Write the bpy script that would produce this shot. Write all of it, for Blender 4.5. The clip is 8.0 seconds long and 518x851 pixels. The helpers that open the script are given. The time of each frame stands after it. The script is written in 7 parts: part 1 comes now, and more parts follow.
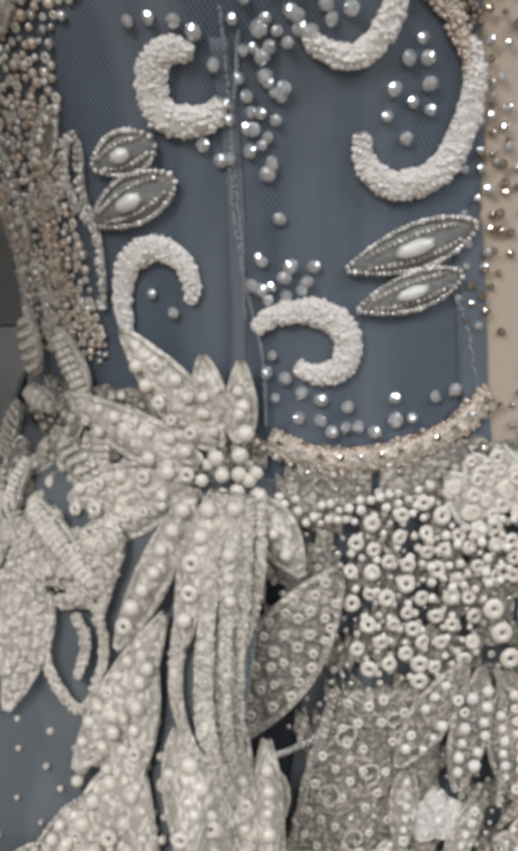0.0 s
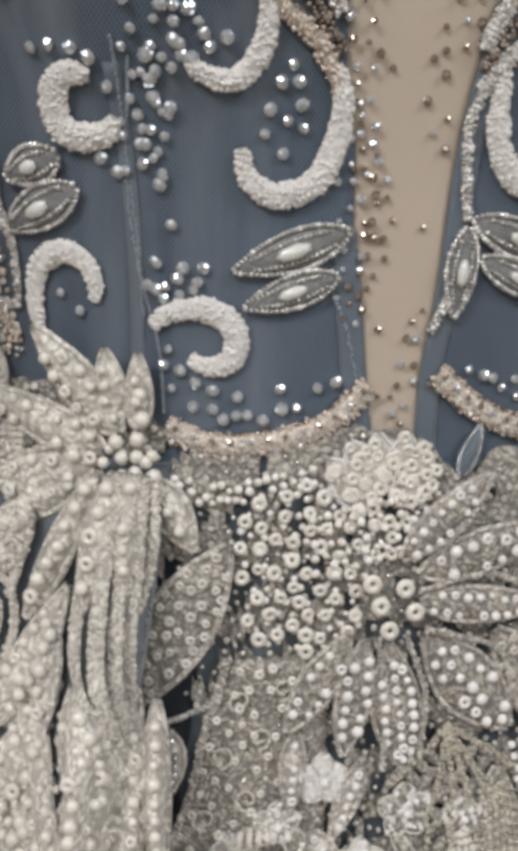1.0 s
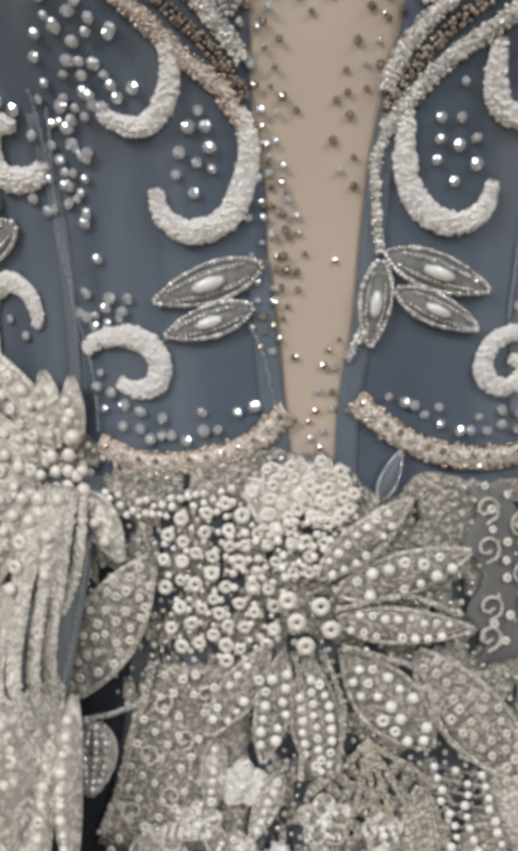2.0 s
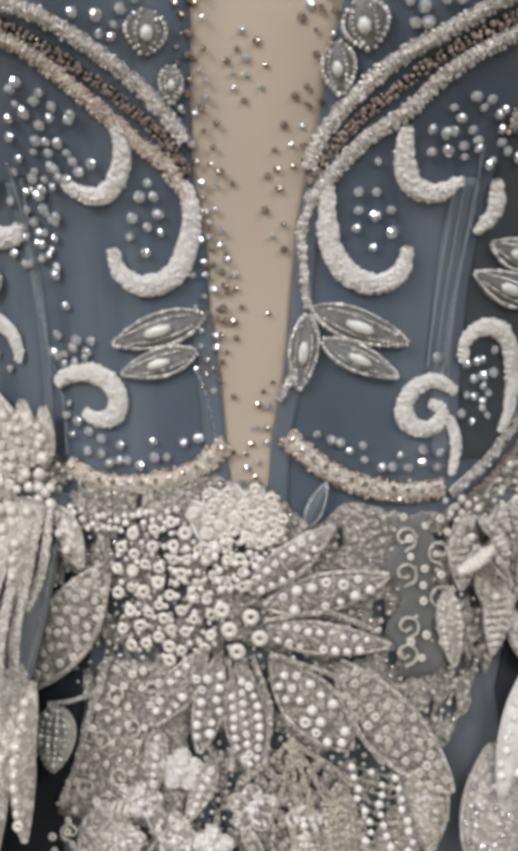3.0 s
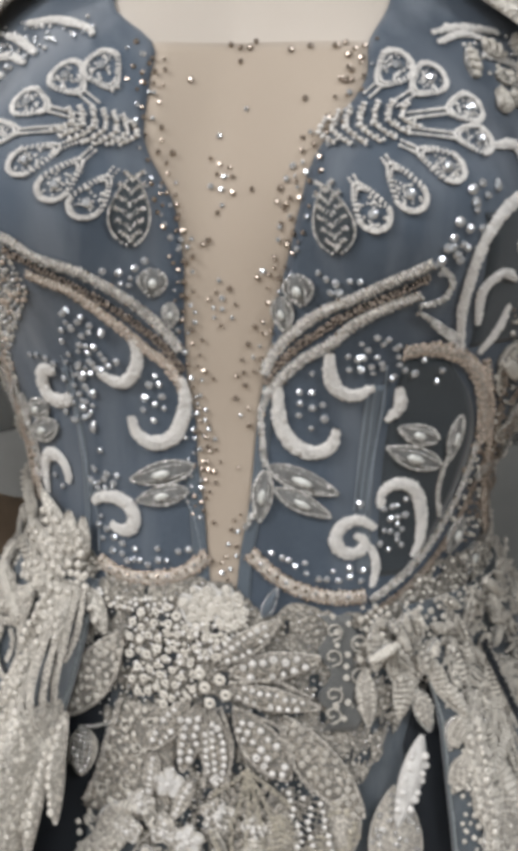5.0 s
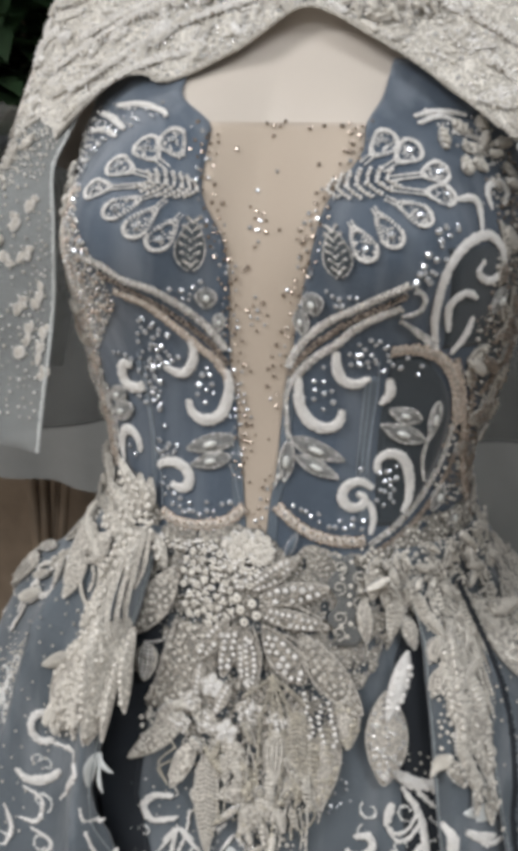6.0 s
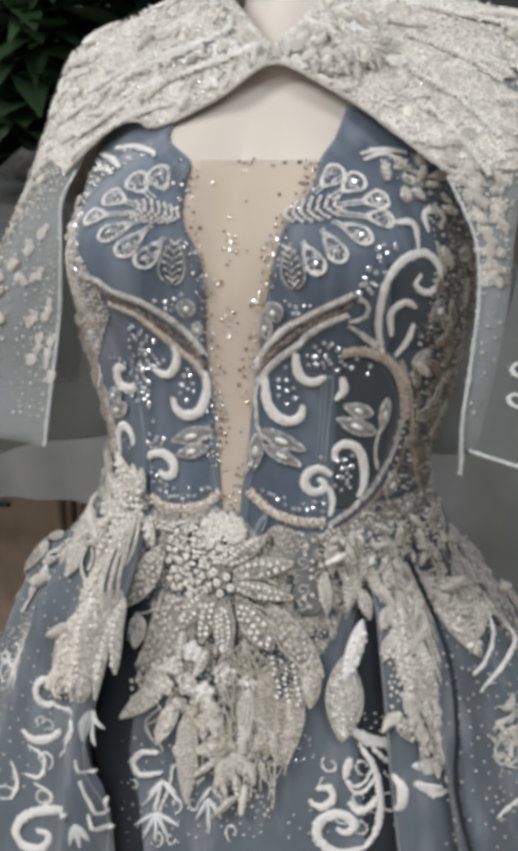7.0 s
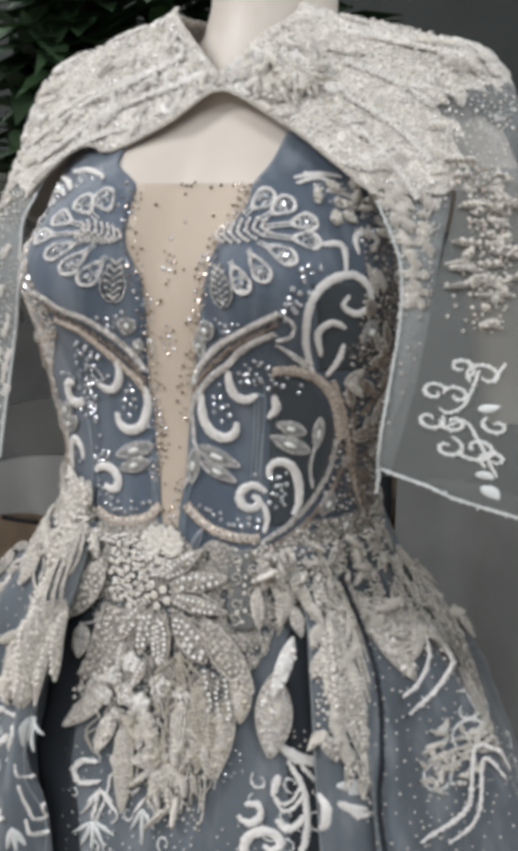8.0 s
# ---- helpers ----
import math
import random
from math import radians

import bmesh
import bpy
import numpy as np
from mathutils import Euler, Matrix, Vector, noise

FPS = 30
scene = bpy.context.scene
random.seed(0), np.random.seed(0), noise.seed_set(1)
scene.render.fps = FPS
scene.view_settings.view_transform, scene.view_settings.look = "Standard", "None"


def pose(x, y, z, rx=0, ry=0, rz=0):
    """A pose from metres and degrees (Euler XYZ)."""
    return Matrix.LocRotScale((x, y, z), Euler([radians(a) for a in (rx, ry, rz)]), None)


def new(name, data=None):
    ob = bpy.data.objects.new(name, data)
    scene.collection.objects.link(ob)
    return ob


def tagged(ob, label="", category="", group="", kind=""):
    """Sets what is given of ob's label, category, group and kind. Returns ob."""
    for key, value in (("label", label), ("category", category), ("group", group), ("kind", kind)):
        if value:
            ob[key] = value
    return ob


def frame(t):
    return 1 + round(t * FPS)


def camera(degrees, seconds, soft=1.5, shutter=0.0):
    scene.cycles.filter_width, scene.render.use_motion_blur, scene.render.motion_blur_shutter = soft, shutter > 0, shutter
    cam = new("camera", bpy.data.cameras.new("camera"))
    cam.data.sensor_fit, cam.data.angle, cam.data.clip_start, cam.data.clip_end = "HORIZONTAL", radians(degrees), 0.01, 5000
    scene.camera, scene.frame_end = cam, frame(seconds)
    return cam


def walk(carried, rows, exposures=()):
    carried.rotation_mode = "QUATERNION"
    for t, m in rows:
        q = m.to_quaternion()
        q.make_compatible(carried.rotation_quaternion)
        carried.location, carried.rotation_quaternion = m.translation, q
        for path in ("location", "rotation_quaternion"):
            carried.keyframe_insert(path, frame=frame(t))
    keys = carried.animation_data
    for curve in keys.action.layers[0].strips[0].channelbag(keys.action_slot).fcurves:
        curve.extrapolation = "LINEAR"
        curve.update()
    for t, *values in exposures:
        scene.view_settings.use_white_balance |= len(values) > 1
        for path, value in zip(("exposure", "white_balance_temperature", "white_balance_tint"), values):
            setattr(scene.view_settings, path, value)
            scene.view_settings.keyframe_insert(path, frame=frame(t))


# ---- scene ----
cam = camera(30.2, 8.0, 6.4)
ROWS = [
    (0.0, -0.1154, -0.356, 1.1615, 71.02, -0.48, -9.95),
    (0.5, -0.111, -0.3703, 1.1595, 71.16, -0.81, -11.32),
    (1.0, -0.0885, -0.3903, 1.1584, 72.74, -0.95, -9.77),
    (1.5, -0.0553, -0.4021, 1.1659, 72.75, -0.18, -5.68),
    (2.8, 0.0404, -0.4377, 1.1822, 73.15, 0.21, 5.97),
    (3.0, 0.0444, -0.4474, 1.1914, 73.22, -0.13, 5.91),
    (3.5, 0.0701, -0.4708, 1.208, 73.95, -0.79, 8.17),
    (4.0, 0.0952, -0.4867, 1.2244, 74.11, -1.04, 10.49),
    (4.2, 0.1077, -0.4945, 1.2379, 73.83, -1.27, 11.8),
    (5.3, 0.1335, -0.5844, 1.311, 71.95, -0.84, 13.94),
    (5.5, 0.1445, -0.6159, 1.313, 72.02, -0.99, 14.86),
    (6.0, 0.1845, -0.6916, 1.3192, 73.63, -0.75, 17.14),
    (6.5, 0.231, -0.761, 1.3126, 75.57, -0.56, 18.91),
    (7.0, 0.2649, -0.7756, 1.3051, 76.65, -0.47, 19.59),
    (7.5, 0.3151, -0.7646, 1.3015, 76.85, -0.91, 21.36),
    (8.0, 0.3644, -0.7527, 1.2998, 78.36, -1.05, 23.85),
]
walk(cam, [(t, pose(x, y, z, rx, ry, rz)) for t, x, y, z, rx, ry, rz in ROWS], [(0.0, -0.28, 6640, 13), (1.5, -0.2, 6640, 13), (3.5, -0.11, 6640, 13), (5.5, -0.2, 6540, 12), (6.5, -0.07, 6470, 12), (8.0, 0.0, 6410, 12)])

# ---------- light ----------
world = bpy.data.worlds.new("shop_air")
scene.world = world
world.use_nodes = True
world.node_tree.nodes["Background"].inputs[0].default_value = (0.75, 0.85, 1.0, 1)
world.node_tree.nodes["Background"].inputs[1].default_value = 0.15


def ceiling_lamp(name, x, y, z, sx, sy, watts, colour):
    data = bpy.data.lights.new(name, "AREA")
    data.shape, data.size, data.size_y, data.energy, data.color = "RECTANGLE", sx, sy, watts, colour
    ob = new(name, data)
    ob.matrix_basis = pose(x, y, z)
    return ob


ceiling_lamp("ceiling_lamp", -1.4, -1.3, 2.66, 1.2, 0.6, 54, (0.97, 0.98, 0.98))
ceiling_lamp("ceiling_lamp", 1.4, -1.2, 2.66, 1.2, 0.6, 32, (0.93, 0.97, 1.0))
ceiling_lamp("ceiling_lamp", 0.0, -2.5, 2.66, 1.6, 0.6, 34, (0.93, 0.97, 1.0))
ceiling_lamp("ceiling_lamp", -1.3, 0.7, 2.66, 1.2, 0.5, 20, (0.97, 0.98, 0.98))
ceiling_lamp("ceiling_lamp", 1.3, 0.7, 2.66, 1.2, 0.5, 20, (0.93, 0.97, 1.0))


# ---------- materials ----------
def material(name, colour, rough=0.6, metal=0.0, vary=0.15, scale=60.0, bump=0.0, bump_scale=900.0, coat=0.0, sheen=0.0, random_tint=0.0, second=None, spec=0.5):
    m = bpy.data.materials.new(name)
    m.use_nodes = True
    nt = m.node_tree
    p = nt.nodes["Principled BSDF"]
    p.inputs["Roughness"].default_value = rough
    p.inputs["Metallic"].default_value = metal
    p.inputs["Coat Weight"].default_value = coat
    p.inputs["Coat Roughness"].default_value = 0.12
    p.inputs["Sheen Weight"].default_value = sheen
    p.inputs["Specular IOR Level"].default_value = spec
    tc = nt.nodes.new("ShaderNodeTexCoord")
    n1 = nt.nodes.new("ShaderNodeTexNoise")
    n1.inputs["Scale"].default_value, n1.inputs["Detail"].default_value = scale, 4
    n2 = nt.nodes.new("ShaderNodeTexNoise")
    n2.inputs["Scale"].default_value, n2.inputs["Detail"].default_value = scale * 0.17, 3
    for n in (n1, n2):
        nt.links.new(tc.outputs["Object"], n.inputs["Vector"])
    add = nt.nodes.new("ShaderNodeMath")
    add.operation = "ADD"
    nt.links.new(n1.outputs["Fac"], add.inputs[0])
    nt.links.new(n2.outputs["Fac"], add.inputs[1])
    source = add.outputs[0]
    if random_tint:
        gi = nt.nodes.new("ShaderNodeNewGeometry")
        mul = nt.nodes.new("ShaderNodeMath")
        mul.operation = "MULTIPLY_ADD"
        mul.inputs[1].default_value = random_tint
        nt.links.new(gi.outputs["Random Per Island"], mul.inputs[0])
        nt.links.new(source, mul.inputs[2])
        source = mul.outputs[0]
    ramp = nt.nodes.new("ShaderNodeMapRange")
    ramp.inputs["From Min"].default_value, ramp.inputs["From Max"].default_value = 0.6, 1.4 + random_tint
    nt.links.new(source, ramp.inputs["Value"])
    mix = nt.nodes.new("ShaderNodeMix")
    mix.data_type = "RGBA"
    lo = tuple(c * (1 - vary) for c in colour)
    hi = second if second else tuple(min(1, c * (1 + vary)) for c in colour)
    mix.inputs[6].default_value, mix.inputs[7].default_value = (*lo, 1), (*hi, 1)
    nt.links.new(ramp.outputs[0], mix.inputs[0])
    nt.links.new(mix.outputs[2], p.inputs["Base Color"])
    if bump:
        nb = nt.nodes.new("ShaderNodeTexNoise")
        nb.inputs["Scale"].default_value, nb.inputs["Detail"].default_value = bump_scale, 3
        nt.links.new(tc.outputs["Object"], nb.inputs["Vector"])
        b = nt.nodes.new("ShaderNodeBump")
        b.inputs["Strength"].default_value, b.inputs["Distance"].default_value = bump, 0.001
        nt.links.new(nb.outputs["Fac"], b.inputs["Height"])
        nt.links.new(b.outputs["Normal"], p.inputs["Normal"])
    return m


def net_material(name, colour, alpha, cell, rough=0.7, vary=0.15, hole=(0.0, 0.0, 0.0), sheer=True, streak=0.0):
    """Net cloth: crossed fine threads; sheer lets light through, else the holes show a lining colour."""
    m = material(name, colour, rough, vary=vary, scale=25, sheen=0.3, spec=0.2)
    nt = m.node_tree
    p = nt.nodes["Principled BSDF"]
    tc = nt.nodes.new("ShaderNodeTexCoord")
    waves = []
    for turn in (35, -35):
        mp = nt.nodes.new("ShaderNodeMapping")
        mp.inputs["Rotation"].default_value = (0, radians(turn), 0)
        nt.links.new(tc.outputs["Object"], mp.inputs["Vector"])
        w = nt.nodes.new("ShaderNodeTexWave")
        w.bands_direction = "X"
        w.inputs["Scale"].default_value = 0.314 / cell
        w.inputs["Distortion"].default_value = 0.6
        w.inputs["Detail"].default_value = 1
        nt.links.new(mp.outputs[0], w.inputs["Vector"])
        waves.append(w)
    mx = nt.nodes.new("ShaderNodeMath")
    mx.operation = "MAXIMUM"
    nt.links.new(waves[0].outputs["Fac"], mx.inputs[0])
    nt.links.new(waves[1].outputs["Fac"], mx.inputs[1])
    mr = nt.nodes.new("ShaderNodeMapRange")
    mr.inputs["From Min"].default_value, mr.inputs["From Max"].default_value = 0.45, 0.95
    nt.links.new(mx.outputs[0], mr.inputs["Value"])
    if sheer:
        nz = nt.nodes.new("ShaderNodeTexNoise")
        nz.inputs["Scale"].default_value = 9
        nt.links.new(tc.outputs["Object"], nz.inputs["Vector"])
        ma = nt.nodes.new("ShaderNodeMath")
        ma.operation = "MULTIPLY_ADD"
        ma.inputs[1].default_value = 0.22
        nt.links.new(mr.outputs[0], ma.inputs[0])
        mb = nt.nodes.new("ShaderNodeMath")
        mb.operation = "MULTIPLY_ADD"
        mb.inputs[1].default_value, mb.inputs[2].default_value = 0.3, alpha - 0.26
        nt.links.new(nz.outputs["Fac"], mb.inputs[0])
        nt.links.new(mb.outputs[0], ma.inputs[2])
        nt.links.new(ma.outputs[0], p.inputs["Alpha"])
    else:
        old = p.inputs["Base Color"].links[0].from_socket
        mix = nt.nodes.new("ShaderNodeMix")
        mix.data_type = "RGBA"
        mix.inputs[6].default_value = (*hole, 1)
        nt.links.new(mr.outputs[0], mix.inputs[0])
        nt.links.new(old, mix.inputs[7])
        nt.links.new(mix.outputs[2], p.inputs["Base Color"])
        if streak:
            mp = nt.nodes.new("ShaderNodeMapping")
            mp.inputs["Scale"].default_value = (42, 42, 2.2)
            nt.links.new(tc.outputs["Object"], mp.inputs["Vector"])
            nz = nt.nodes.new("ShaderNodeTexNoise")
            nz.inputs["Scale"].default_value, nz.inputs["Detail"].default_value = 1.0, 5
            nt.links.new(mp.outputs[0], nz.inputs["Vector"])
            mr2 = nt.nodes.new("ShaderNodeMapRange")
            mr2.inputs["From Min"].default_value, mr2.inputs["From Max"].default_value = 0.5, 0.72
            nt.links.new(nz.outputs["Fac"], mr2.inputs["Value"])
            haze = nt.nodes.new("ShaderNodeMix")
            haze.data_type = "RGBA"
            nt.links.new(mr2.outputs[0], haze.inputs[0])
            nt.links.new(mix.outputs[2], haze.inputs[6])
            haze.inputs[7].default_value = (*(c + streak for c in colour), 1)
            nt.links.new(haze.outputs[2], p.inputs["Base Color"])
    return m


def lace_material(name, colour, gap, cell):
    """Corded lace: small pale cells raised over a darker ground."""
    m = material(name, colour, 0.75, vary=0.3, scale=300, sheen=0.15)
    nt = m.node_tree
    p = nt.nodes["Principled BSDF"]
    tc = nt.nodes.new("ShaderNodeTexCoord")
    warp = nt.nodes.new("ShaderNodeTexNoise")
    warp.inputs["Scale"].default_value = 160
    nt.links.new(tc.outputs["Object"], warp.inputs["Vector"])
    mixv = nt.nodes.new("ShaderNodeMix")
    mixv.data_type = "RGBA"
    mixv.inputs[0].default_value = 0.006
    nt.links.new(tc.outputs["Object"], mixv.inputs[6])
    nt.links.new(warp.outputs["Color"], mixv.inputs[7])
    vo = nt.nodes.new("ShaderNodeTexVoronoi")
    vo.inputs["Scale"].default_value = 1 / cell
    nt.links.new(mixv.outputs[2], vo.inputs["Vector"])
    big = nt.nodes.new("ShaderNodeTexNoise")
    big.inputs["Scale"].default_value, big.inputs["Detail"].default_value = 90, 3
    nt.links.new(tc.outputs["Object"], big.inputs["Vector"])
    add = nt.nodes.new("ShaderNodeMath")
    add.operation = "MULTIPLY_ADD"
    add.inputs[1].default_value = 0.7
    nt.links.new(big.outputs["Fac"], add.inputs[0])
    nt.links.new(vo.outputs["Distance"], add.inputs[2])
    mr = nt.nodes.new("ShaderNodeMapRange")
    mr.inputs["From Min"].default_value, mr.inputs["From Max"].default_value = 0.62, 1.0
    nt.links.new(add.outputs[0], mr.inputs["Value"])
    old = p.inputs["Base Color"].links[0].from_socket
    mix = nt.nodes.new("ShaderNodeMix")
    mix.data_type = "RGBA"
    nt.links.new(mr.outputs[0], mix.inputs[0])
    nt.links.new(old, mix.inputs[6])
    mix.inputs[7].default_value = (*gap, 1)
    nt.links.new(mix.outputs[2], p.inputs["Base Color"])
    b = nt.nodes.new("ShaderNodeBump")
    b.invert = True
    b.inputs["Strength"].default_value, b.inputs["Distance"].default_value = 0.8, 0.0012
    nt.links.new(vo.outputs["Distance"], b.inputs["Height"])
    nt.links.new(b.outputs["Normal"], p.inputs["Normal"])
    return m


BLUE = net_material("blue_satin_under_net", (0.1, 0.127, 0.162), 1, 0.0011, 0.48, hole=(0.042, 0.06, 0.088), sheer=False, streak=0.05, vary=0.42)
SKIRT_BLUE = net_material("grey_blue_net", (0.125, 0.145, 0.165), 1, 0.0009, 0.6, hole=(0.07, 0.088, 0.104), sheer=False, streak=0.07, vary=0.3)
# near black: for black parts, and for shade painted into the slits
BLACK_AND_SHADE = material("black_and_shade", (0.012, 0.016, 0.022), 0.8)
NUDE = net_material("nude_mesh", (0.50, 0.428, 0.352), 1, 0.0009, 0.65, hole=(0.43, 0.355, 0.285), sheer=False, vary=0.06)
SKIN = material("mannequin_skin", (0.58, 0.525, 0.465), 0.45, vary=0.05, scale=14, bump=0.05)
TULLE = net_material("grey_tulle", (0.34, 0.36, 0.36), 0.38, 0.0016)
# the same tulle for the back fall, its shade put into a darker colour
TULLE_SHADED = net_material("shaded_grey_tulle", (0.165, 0.177, 0.172), 0.4, 0.0018)
LACE = lace_material("cream_lace", (0.67, 0.63, 0.565), (0.36, 0.335, 0.30), 0.0021)
YOKE_LACE = lace_material("pale_cream_lace", (0.75, 0.715, 0.65), (0.44, 0.415, 0.37), 0.0024)
LACE_WARM = lace_material("champagne_lace", (0.47, 0.435, 0.38), (0.2, 0.19, 0.172), 0.0019)
FROST = material("frosted_glass_stone", (0.66, 0.67, 0.64), 0.15, vary=0.15, coat=0.8, scale=200)
WHITE = material("white_padded_embroidery", (0.75, 0.735, 0.71), 0.7, vary=0.2, scale=700, bump=0.9, bump_scale=1500, sheen=0.3)
PEARL = material("cream_pearl", (0.70, 0.665, 0.60), 0.28, vary=0.08, coat=0.5, random_tint=0.7)
SEED = material("ivory_seed_bead", (0.58, 0.55, 0.495), 0.35, vary=0.22, coat=0.3, random_tint=1.2)
SILVER = material("silver_bead", (0.66, 0.655, 0.635), 0.16, 0.55, vary=0.5, random_tint=1.7)
PEACH = material("rose_gold_bead", (0.63, 0.54, 0.465), 0.22, 0.4, vary=0.4, random_tint=1.5)
BRONZE = material("dull_bronze_bead", (0.30, 0.25, 0.21), 0.35, 0.4, vary=0.5, random_tint=1.5)
OLIVE = material("pale_gold_bead", (0.50, 0.465, 0.39), 0.3, 0.3, vary=0.35, random_tint=1.5)
CRYSTAL = material("clear_crystal", (0.60, 0.63, 0.66), 0.13, 0.7, vary=0.45, random_tint=1.7)
STONE = material("smoky_rhinestone", (0.40, 0.34, 0.29), 0.08, 0.85, vary=0.6, random_tint=1.6)
WHITE_SEED = material("white_seed_bead", (0.78, 0.76, 0.73), 0.35, vary=0.15, coat=0.3, random_tint=1.0)
SIDE_NET = net_material("dark_side_net", (0.062, 0.075, 0.085), 1, 0.0011, 0.55, hole=(0.025, 0.032, 0.04), sheer=False, vary=0.3)
LEAF_PAD = material("smoky_net_backing", (0.20, 0.205, 0.205), 0.6, vary=0.35, scale=500, bump=0.5)
TAN_NET = lace_material("tan_net", (0.50, 0.455, 0.39), (0.2, 0.19, 0.172), 0.0017)
SMOKE_NET = net_material("smoky_grey_net", (0.19, 0.195, 0.19), 1, 0.0011, 0.7, hole=(0.09, 0.095, 0.097), sheer=False, vary=0.25)
STRIP = net_material("pale_blue_net_strip", (0.135, 0.165, 0.195), 1, 0.0011, 0.55, hole=(0.075, 0.098, 0.125), sheer=False, streak=0.05, vary=0.3)
SEAM = material("blue_grey_seam", (0.26, 0.30, 0.34), 0.6, vary=0.2, scale=300)
HEM = material("grey_net_hem", (0.27, 0.3, 0.31), 0.65, vary=0.25, scale=300)
CHALK = material("pale_thread", (0.62, 0.64, 0.63), 0.7, vary=0.15, scale=500, bump=0.6)


# ---------- shapes ----------
def ball(rings, segs, flat=1.0):
    v, f = [(0, 0, flat)], []
    for i in range(1, rings):
        t = math.pi * i / rings
        v += [(math.sin(t) * math.cos(2 * math.pi * j / segs), math.sin(t) * math.sin(2 * math.pi * j / segs), math.cos(t) * flat) for j in range(segs)]
    v.append((0, 0, -flat))
    for j in range(segs):
        k = (j + 1) % segs
        f.append((0, 1 + j, 1 + k))
        for i in range(rings - 2):
            a, b = 1 + i * segs, 1 + (i + 1) * segs
            f.append((a + j, b + j, b + k, a + k))
        a = 1 + (rings - 2) * segs
        f.append((a + j, len(v) - 1, a + k))
    return np.array(v, float), f


def gem():
    v = [(0.42 * math.cos(math.pi * j / 4), 0.42 * math.sin(math.pi * j / 4), 0.8) for j in range(8)]
    v += [(math.cos(math.pi * (j + 0.5) / 4), math.sin(math.pi * (j + 0.5) / 4), 0.3) for j in range(8)]
    v += [(0.8 * math.cos(math.pi * j / 4), 0.8 * math.sin(math.pi * j / 4), -0.35) for j in range(8)]
    f = [tuple(range(8))]
    for j in range(8):
        k = (j + 1) % 8
        f += [(j, 8 + j, k), (k, 8 + j, 8 + k), (8 + j, 16 + k, 8 + k), (8 + j, 16 + j, 16 + k)]
    return np.array(v, float), f


def ring(segs=10):
    prof = [(1.0, 0.0), (0.9, 0.3), (0.5, 0.42), (0.24, 0.1)]
    v, f = [], []
    for j in range(segs):
        c, s = math.cos(2 * math.pi * j / segs), math.sin(2 * math.pi * j / segs)
        v += [(r * c, r * s, h) for r, h in prof]
    for j in range(segs):
        a, b = 4 * j, 4 * ((j + 1) % segs)
        f += [(a + i, b + i, b + i + 1, a + i + 1) for i in range(3)]
    return np.array(v, float), f


BALL, SMALL, GEM, RING = ball(5, 8), ball(3, 6), gem(), ring()
PEBBLE = ball(4, 7, 0.75)


def axes(n):
    t = np.cross((0, 0, 1), n)
    if np.linalg.norm(t) < 1e-4:
        t = np.array((1.0, 0, 0))
    t = t / np.linalg.norm(t)
    return t, np.cross(n, t), n


class Build:
    """Gathers many small shapes into one mesh."""

    def __init__(self):
        self.v, self.f, self.m, self.s, self.n = [], [], [], [], 0

    def raw(self, verts, faces, mat, smooth=True):
        self.v.append(np.asarray(verts, float).reshape(-1, 3))
        self.f += [tuple(i + self.n for i in q) for q in faces]
        self.m += [mat] * len(faces)
        self.s += [smooth] * len(faces)
        self.n += len(self.v[-1])

    def put(self, shape, p, n, size, mat, spin=0.0, smooth=True, long=1.0):
        t, b, n = axes(np.asarray(n, float))
        c, s = math.cos(spin), math.sin(spin)
        x, y = c * t + s * b, c * b - s * t
        self.raw(np.asarray(p) + size * (shape[0][:, :1] * x * long + shape[0][:, 1:2] * y + shape[0][:, 2:3] * n), shape[1], mat, smooth)

    def tube(self, pts, nrm, half, high, mat, sides=7, dome=True):
        """A padded cord: half-width and height along the line, lying on its cloth."""
        pts, nrm = np.asarray(pts), np.asarray(nrm)
        k = len(pts)
        tan = np.gradient(pts, axis=0)
        verts, faces = [], []
        for i in range(k):
            t = tan[i] / (np.linalg.norm(tan[i]) + 1e-9)
            side = np.cross(t, nrm[i])
            side = side / (np.linalg.norm(side) + 1e-9)
            for j in range(sides):
                a = math.pi * j / (sides - 1) if dome else 2 * math.pi * j / sides
                verts.append(pts[i] + side * math.cos(a) * half[i] + nrm[i] * (math.sin(a) * high[i]))
        for i in range(k - 1):
            for j in range(sides - 1 if dome else sides):
                a, b = i * sides + j, i * sides + (j + 1) % sides
                faces.append((a, b, b + sides, a + sides))
        faces += [tuple(range(sides)), tuple((k - 1) * sides + j for j in reversed(range(sides)))]
        self.raw(verts, faces, mat)

    def done(self, name, mats, parent=None, label=""):
        me = bpy.data.meshes.new(name)
        me.from_pydata(np.concatenate(self.v).tolist(), [], self.f)
        for m in mats:
            me.materials.append(m)
        me.polygons.foreach_set("material_index", self.m)
        me.polygons.foreach_set("use_smooth", self.s)
        me.update()
        return under(new(name, me), parent, label)


def under(ob, parent, label=""):
    if parent is not None:
        ob.parent = parent
        if parent.type == "EMPTY":
            ob.matrix_parent_inverse = Matrix.Translation(-parent.location)
    return tagged(ob, label)


def one(shape, mat, smooth=True, name="bead"):
    me = bpy.data.meshes.new(name)
    me.from_pydata(shape[0].tolist(), [], shape[1])
    me.materials.append(mat)
    me.polygons.foreach_set("use_smooth", [smooth] * len(shape[1]))
    return me


